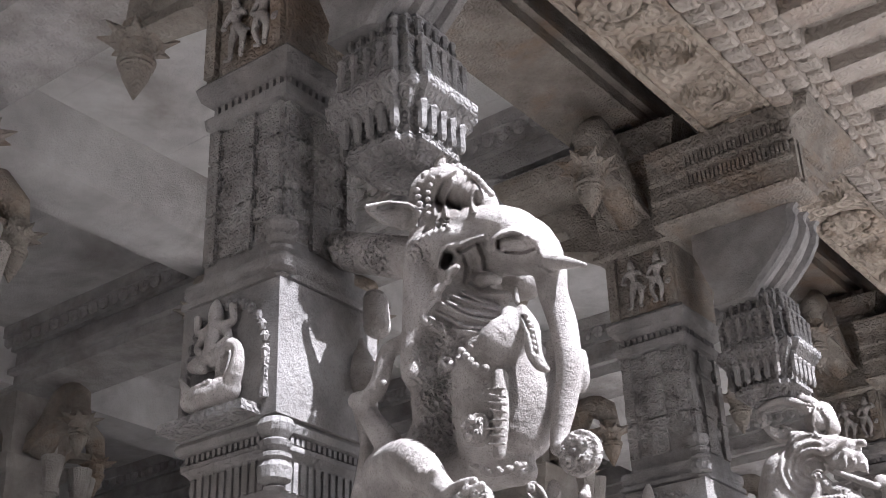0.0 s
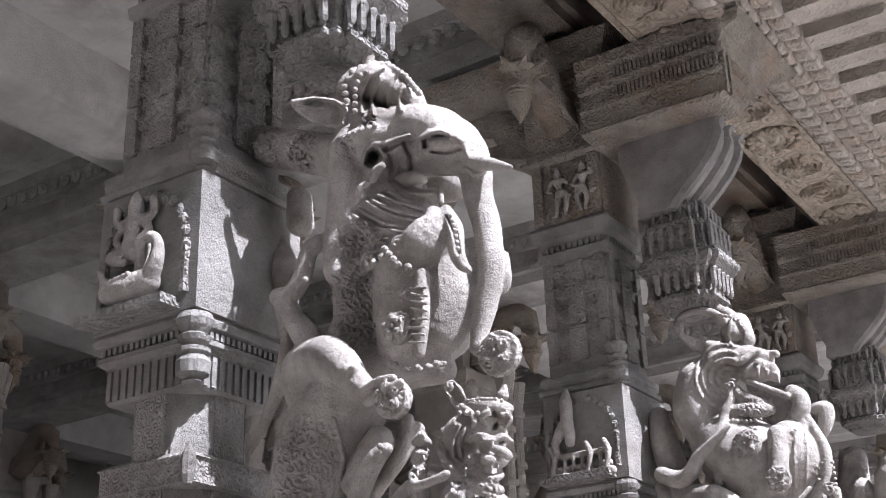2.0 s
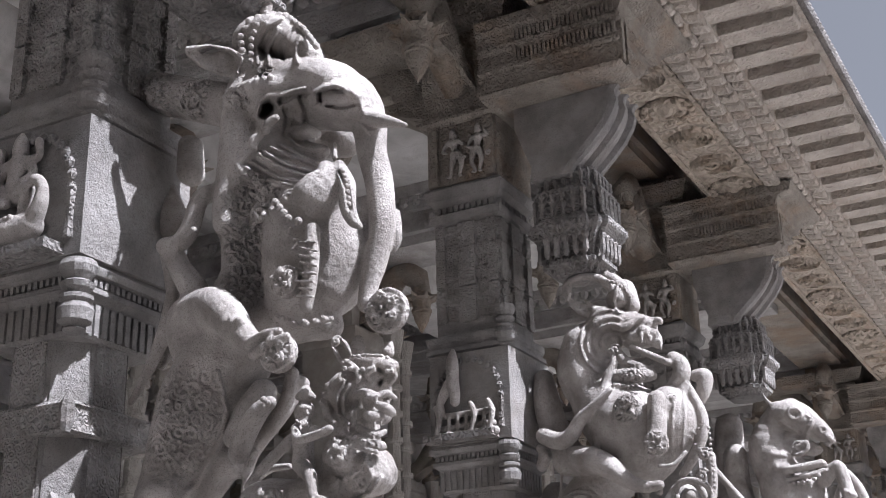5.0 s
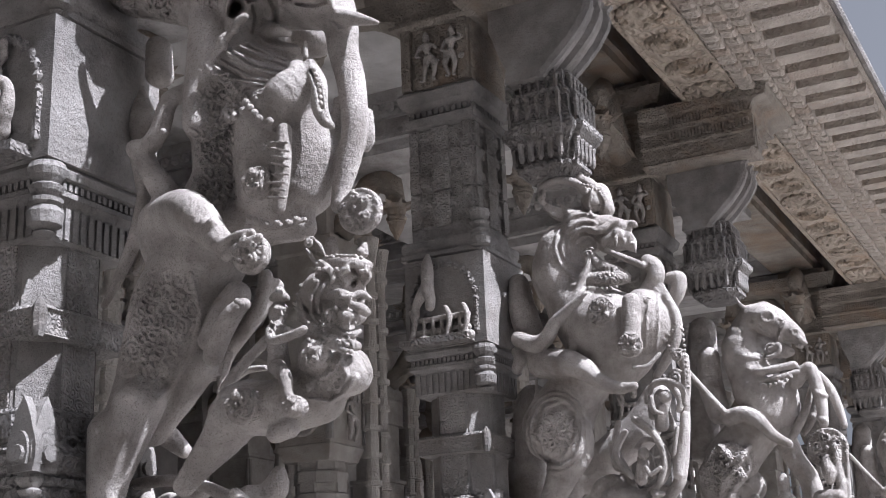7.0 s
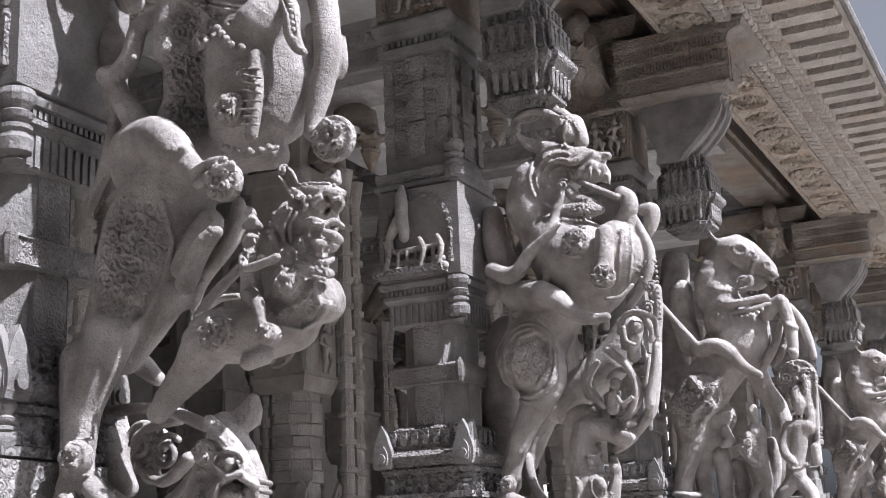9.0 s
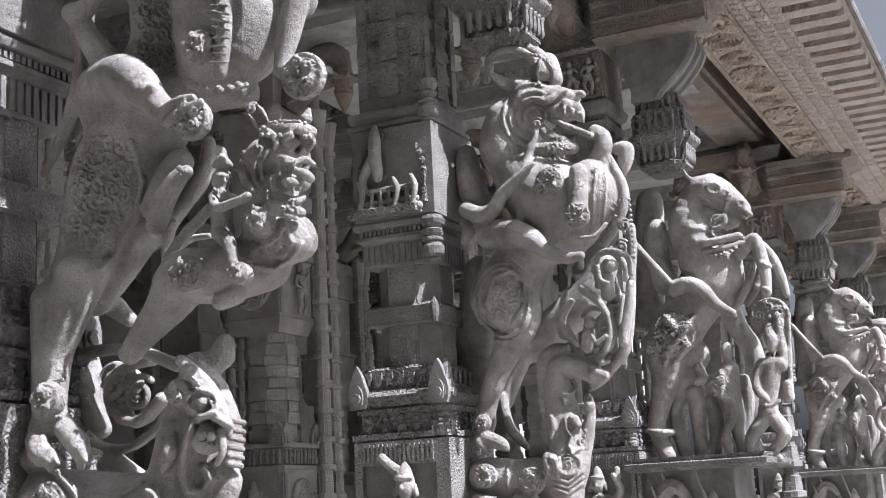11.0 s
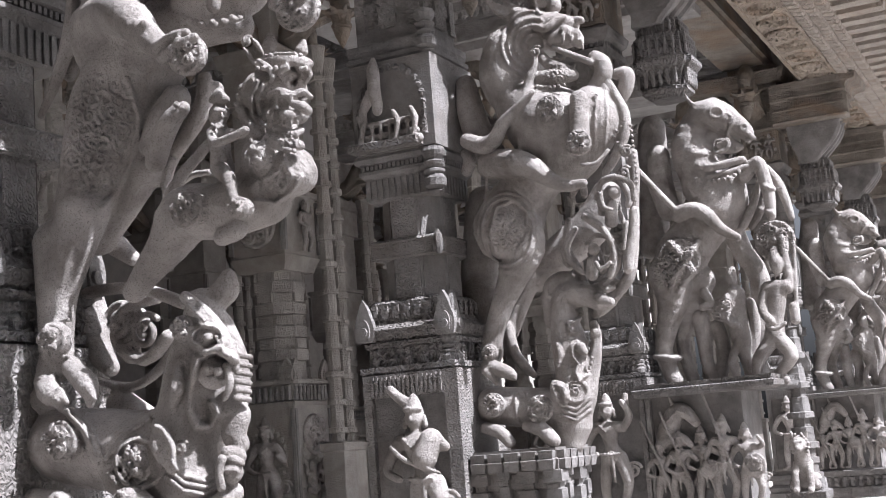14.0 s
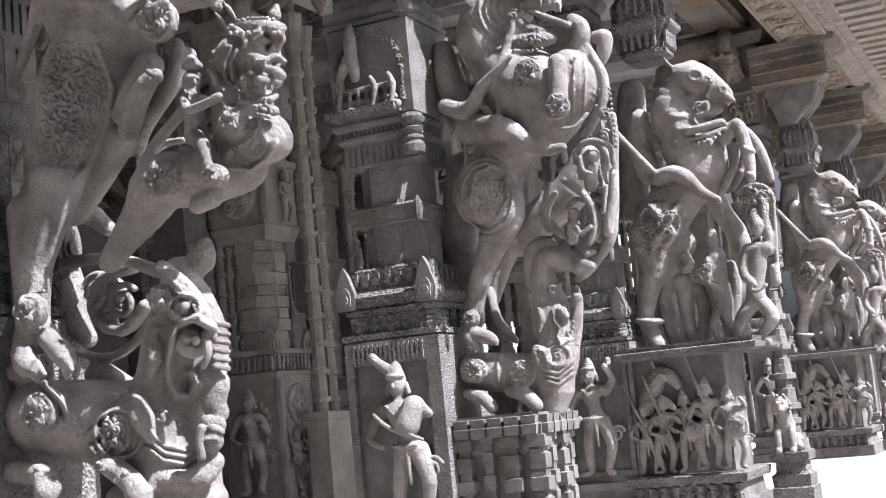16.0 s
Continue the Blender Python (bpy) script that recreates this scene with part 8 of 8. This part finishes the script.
# ---- ledges with soldier reliefs under the horses ----
def horse_stand(y):
    ob = thing("horse_pedestal", "granite ledge above a panel of marching soldiers in relief", "pedestal", "horse pedestals")
    bm = bmesh.new()
    stack(bm, [(1.77, 0.4, 0.33), (1.785, 0.43, 0.36), (1.815, 0.435, 0.365), (1.825, 0.41, 0.34), (1.85, 0.42, 0.35)], 0.52, 0.2)
    part("ledge", bm, CARVED, ob)
    bm = bmesh.new()
    box(bm, 0.14, 0.72, -0.02, 0.45, 1.05, 1.78)
    part("panel", bm, PILLAR, ob)
    bm = bmesh.new()
    stack(bm, [(FLOOR, 0.36, 0.33), (0.9, 0.36, 0.33), (0.91, 0.33, 0.3), (1.0, 0.32, 0.29), (1.01, 0.36, 0.33), (1.06, 0.37, 0.34), (1.07, 0.33, 0.3)], 0.44, 0.2)
    for i in range(9):
        lathe(bm, [(0.91, 0.025), (0.94, 0.03), (0.97, 0.022), (1.0, 0.03)], 0.14 + 0.075 * i, -0.1, 6)
    part("base", bm, CARVED, ob)
    return ob


for y in ROW_Y[2:4]:
    ob = horse_stand(0)
    ob.location = (0, y, 0)


def soldier(x, dy, h, lean, arm, shield):
    def build(s):
        figure(s, x, -0.06 - dy, 1.08, h, lean, arm)
        if shield:
            s.coin([(x + 0.05, -0.1 - dy, 1.08 + 0.5 * h, shield)])
        else:
            s.limb([(x - 0.1, -0.08 - dy, 1.08 + 1.25 * h, 0.009), (x + 0.05, -0.1 - dy, 1.08 + 0.4 * h, 0.01)], 0.004)
    return build


def war_horse(s):
    s.limb([(0.22, -0.01, 1.48, 0.06), (0.26, -0.02, 1.58, 0.065), (0.32, -0.04, 1.67, 0.055), (0.38, -0.05, 1.67, 0.042), (0.44, -0.06, 1.6, 0.028)], 0.02)
    s.limb([(0.3, -0.06, 1.73, 0.012), (0.29, -0.06, 1.765, 0.006)], 0.006)
    s.beads([(0.27, -0.1, 1.62, 0), (0.34, -0.1, 1.68, 0), (0.4, -0.1, 1.66, 0)], 0.008, 0.016)
    s.limb([(0.22, -0.05, 1.5, 0.03), (0.34, -0.07, 1.52, 0.026), (0.4, -0.08, 1.47, 0.018)], 0.01)


for y in ROW_Y[2:4]:
    for args in ((0.2, 0.0, 0.44, 0.3, 0.5, 0), (0.33, 0.012, 0.48, -0.3, 0.3, 0), (0.46, 0.0, 0.5, 0.3, 0.4, 0.05), (0.6, 0.012, 0.56, -0.2, 0.2, 0), (0.73, 0.02, 0.5, 0.3, 0.7, 0.07)):
        relief("relief_statue", "granite relief of a marching soldier with " + ("a round shield" if args[5] else "a long spear"), y, soldier(*args), (0.0, -0.22, 1.06), (0.95, 0.2, 1.8), 0.0085, "soldier reliefs")
    relief("relief_statue", "granite relief of a bridled war horse on the panel", y, war_horse, (0.1, -0.2, 1.4), (0.6, 0.1, 1.8), 0.0085, "soldier reliefs")


# ---- slim colonettes on lion bases at the ledges' outer corners ----
def colonette():
    ob = thing("colonette", "slim granite colonette of stacked mouldings with a seated lion", "column", "colonettes")
    bm = bmesh.new()
    stack(bm, [(FLOOR, 0.13), (0.9, 0.13), (0.91, 0.115), (0.98, 0.12), (1.0, 0.095), (1.06, 0.09), (1.07, 0.12), (1.12, 0.125), (1.13, 0.1), (1.2, 0.095)], 0, 0)
    part("base", bm, CARVED, ob)
    bm = bmesh.new()
    prof, z = [], 1.2
    for r in (0.1, 0.085, 0.095, 0.07, 0.085, 0.06, 0.078, 0.055, 0.07, 0.05):
        prof += [(z, r), (z + 0.035, r), (z + 0.04, r * 0.78), (z + 0.09, r * 0.74)]
        z += 0.095
    lathe(bm, prof, 0, 0, 12, 0.1)
    part("shaft", bm, PILLAR, ob)
    s = Sculpt((-0.18, -0.26, 1.1), (0.18, 0.05, 1.56), 0.006)
    s.limb([(0.0, -0.07, 1.2, 0.06), (0.0, -0.09, 1.28, 0.052), (0.0, -0.11, 1.36, 0.05)], 0.015)
    s.limb([(0.0, -0.13, 1.42, 0.056), (0.0, -0.16, 1.42, 0.044)], 0.01)
    s.limb([(0.0, -0.19, 1.4, 0.03), (0.0, -0.21, 1.39, 0.022)], 0.008)
    s.cut([(-0.03, -0.225, 1.375, 0.008), (0.03, -0.225, 1.375, 0.008)], 0.003)
    for q in (-1, 1):
        s.limb([(q * 0.04, -0.1, 1.3, 0.024), (q * 0.045, -0.15, 1.24, 0.021), (q * 0.045, -0.16, 1.15, 0.022), (q * 0.045, -0.185, 1.135, 0.02)], 0.008)
        s.limb([(q * 0.055, -0.05, 1.2, 0.04), (q * 0.07, -0.1, 1.16, 0.028)], 0.008)
        s.limb([(q * 0.02, -0.195, 1.435, 0.01)], 0.003)
        s.limb([(q * 0.04, -0.13, 1.47, 0.014), (q * 0.05, -0.13, 1.5, 0.008)], 0.004)
        s.beads([(q * 0.02, -0.16, 1.48, 0), (q * 0.055, -0.15, 1.42, 0), (q * 0.04, -0.15, 1.35, 0)], 0.012, 0.022)
    lion = new("lion", s.mesh("lion", STATUE))
    lion.parent = ob
    return ob


col = colonette()
col.location = (0.92, ROW_Y[2] + 0.68, 0)
for x, y in ((0.92, ROW_Y[3] + 0.68), (0.92, ROW_Y[4] + 0.6)):
    copy_thing(col, pose(x, y, 0))

# ---- eave: stone rafters, rounded tile course, beaded lip ----
eave = thing("eave", "overhanging granite eave carved as rafters with a beaded lip", "eave", kind="structure")
bm = bmesh.new()
extrude_xz(bm, [(0.8, 5.09), (1.47, 5.055), (1.53, 5.06), (1.53, 5.1), (1.45, 5.2), (1.2, 5.36), (0.8, 5.62)], HALL_Y[0], HALL_Y[1])
part("eave_slab", bm, EAVE, eave, "brown-grey stone soffit")
bm = bmesh.new()
for i in range(int((HALL_Y[1] - HALL_Y[0]) / 0.052)):
    y = HALL_Y[0] + 0.052 * i
    loft(bm, [[(1.525 + r * math.cos(q) * 0.03, y + 0.02 * k, 5.06 + r * math.sin(q) * 0.035) for q in [j * math.pi / 3 for j in range(6)]] for k, r in ((-1, 0.5), (0, 1.0), (1, 0.5))])
tagged(part("beaded_lip", bm, PILLAR, eave, "row of small carved beads"), kind="stuff")
bm = bmesh.new()
extrude_xz(bm, [(1.05, 5.0), (1.46, 5.0), (1.47, 5.02), (1.47, 5.07), (1.05, 5.08)], -0.072, 0.072)
rafter = finish(bm, "rafter", EAVE, bevel=0.006)
for i in range(100):
    y = -6.0 + 0.277 * i
    if y < 21:
        ob = new("rafter", rafter)
        ob.parent, ob.location = eave, (0, y, 0)
bm = bmesh.new()
loft(bm, [[(x, s * w, z) for s, w, z in ((-1, 0.055, 5.1), (-1, 0.055, 5.0 - dz), (-1, 0.04, 4.975 - dz), (0, 0, 4.962 - dz), (1, 0.04, 4.975 - dz), (1, 0.055, 5.0 - dz), (1, 0.055, 5.1))] for x, dz in ((0.0, -0.01), (0.015, 0.0), (0.085, 0.01), (0.1, 0.0))])
tile = finish(bm, "eave_tile", EAVE)
bm = bmesh.new()
for c in range(3):
    for i in range(205):
        y = -4.0 + 0.118 * i + (0.059 if c % 2 else 0)
        x, z = 0.79 + 0.093 * c, -0.05 + 0.028 * c
        if y > 20:
            continue
        if 1.3 < y < 11.5 and c < 3:
            ob = new("eave_tile", tile)
            ob.parent, ob.location = eave, (x, y, z)
        else:
            box(bm, x, x + 0.1, y - 0.055, y + 0.055, z + 4.965, z + 5.1)
tagged(part("eave_tile", bm, EAVE, eave), kind="stuff")
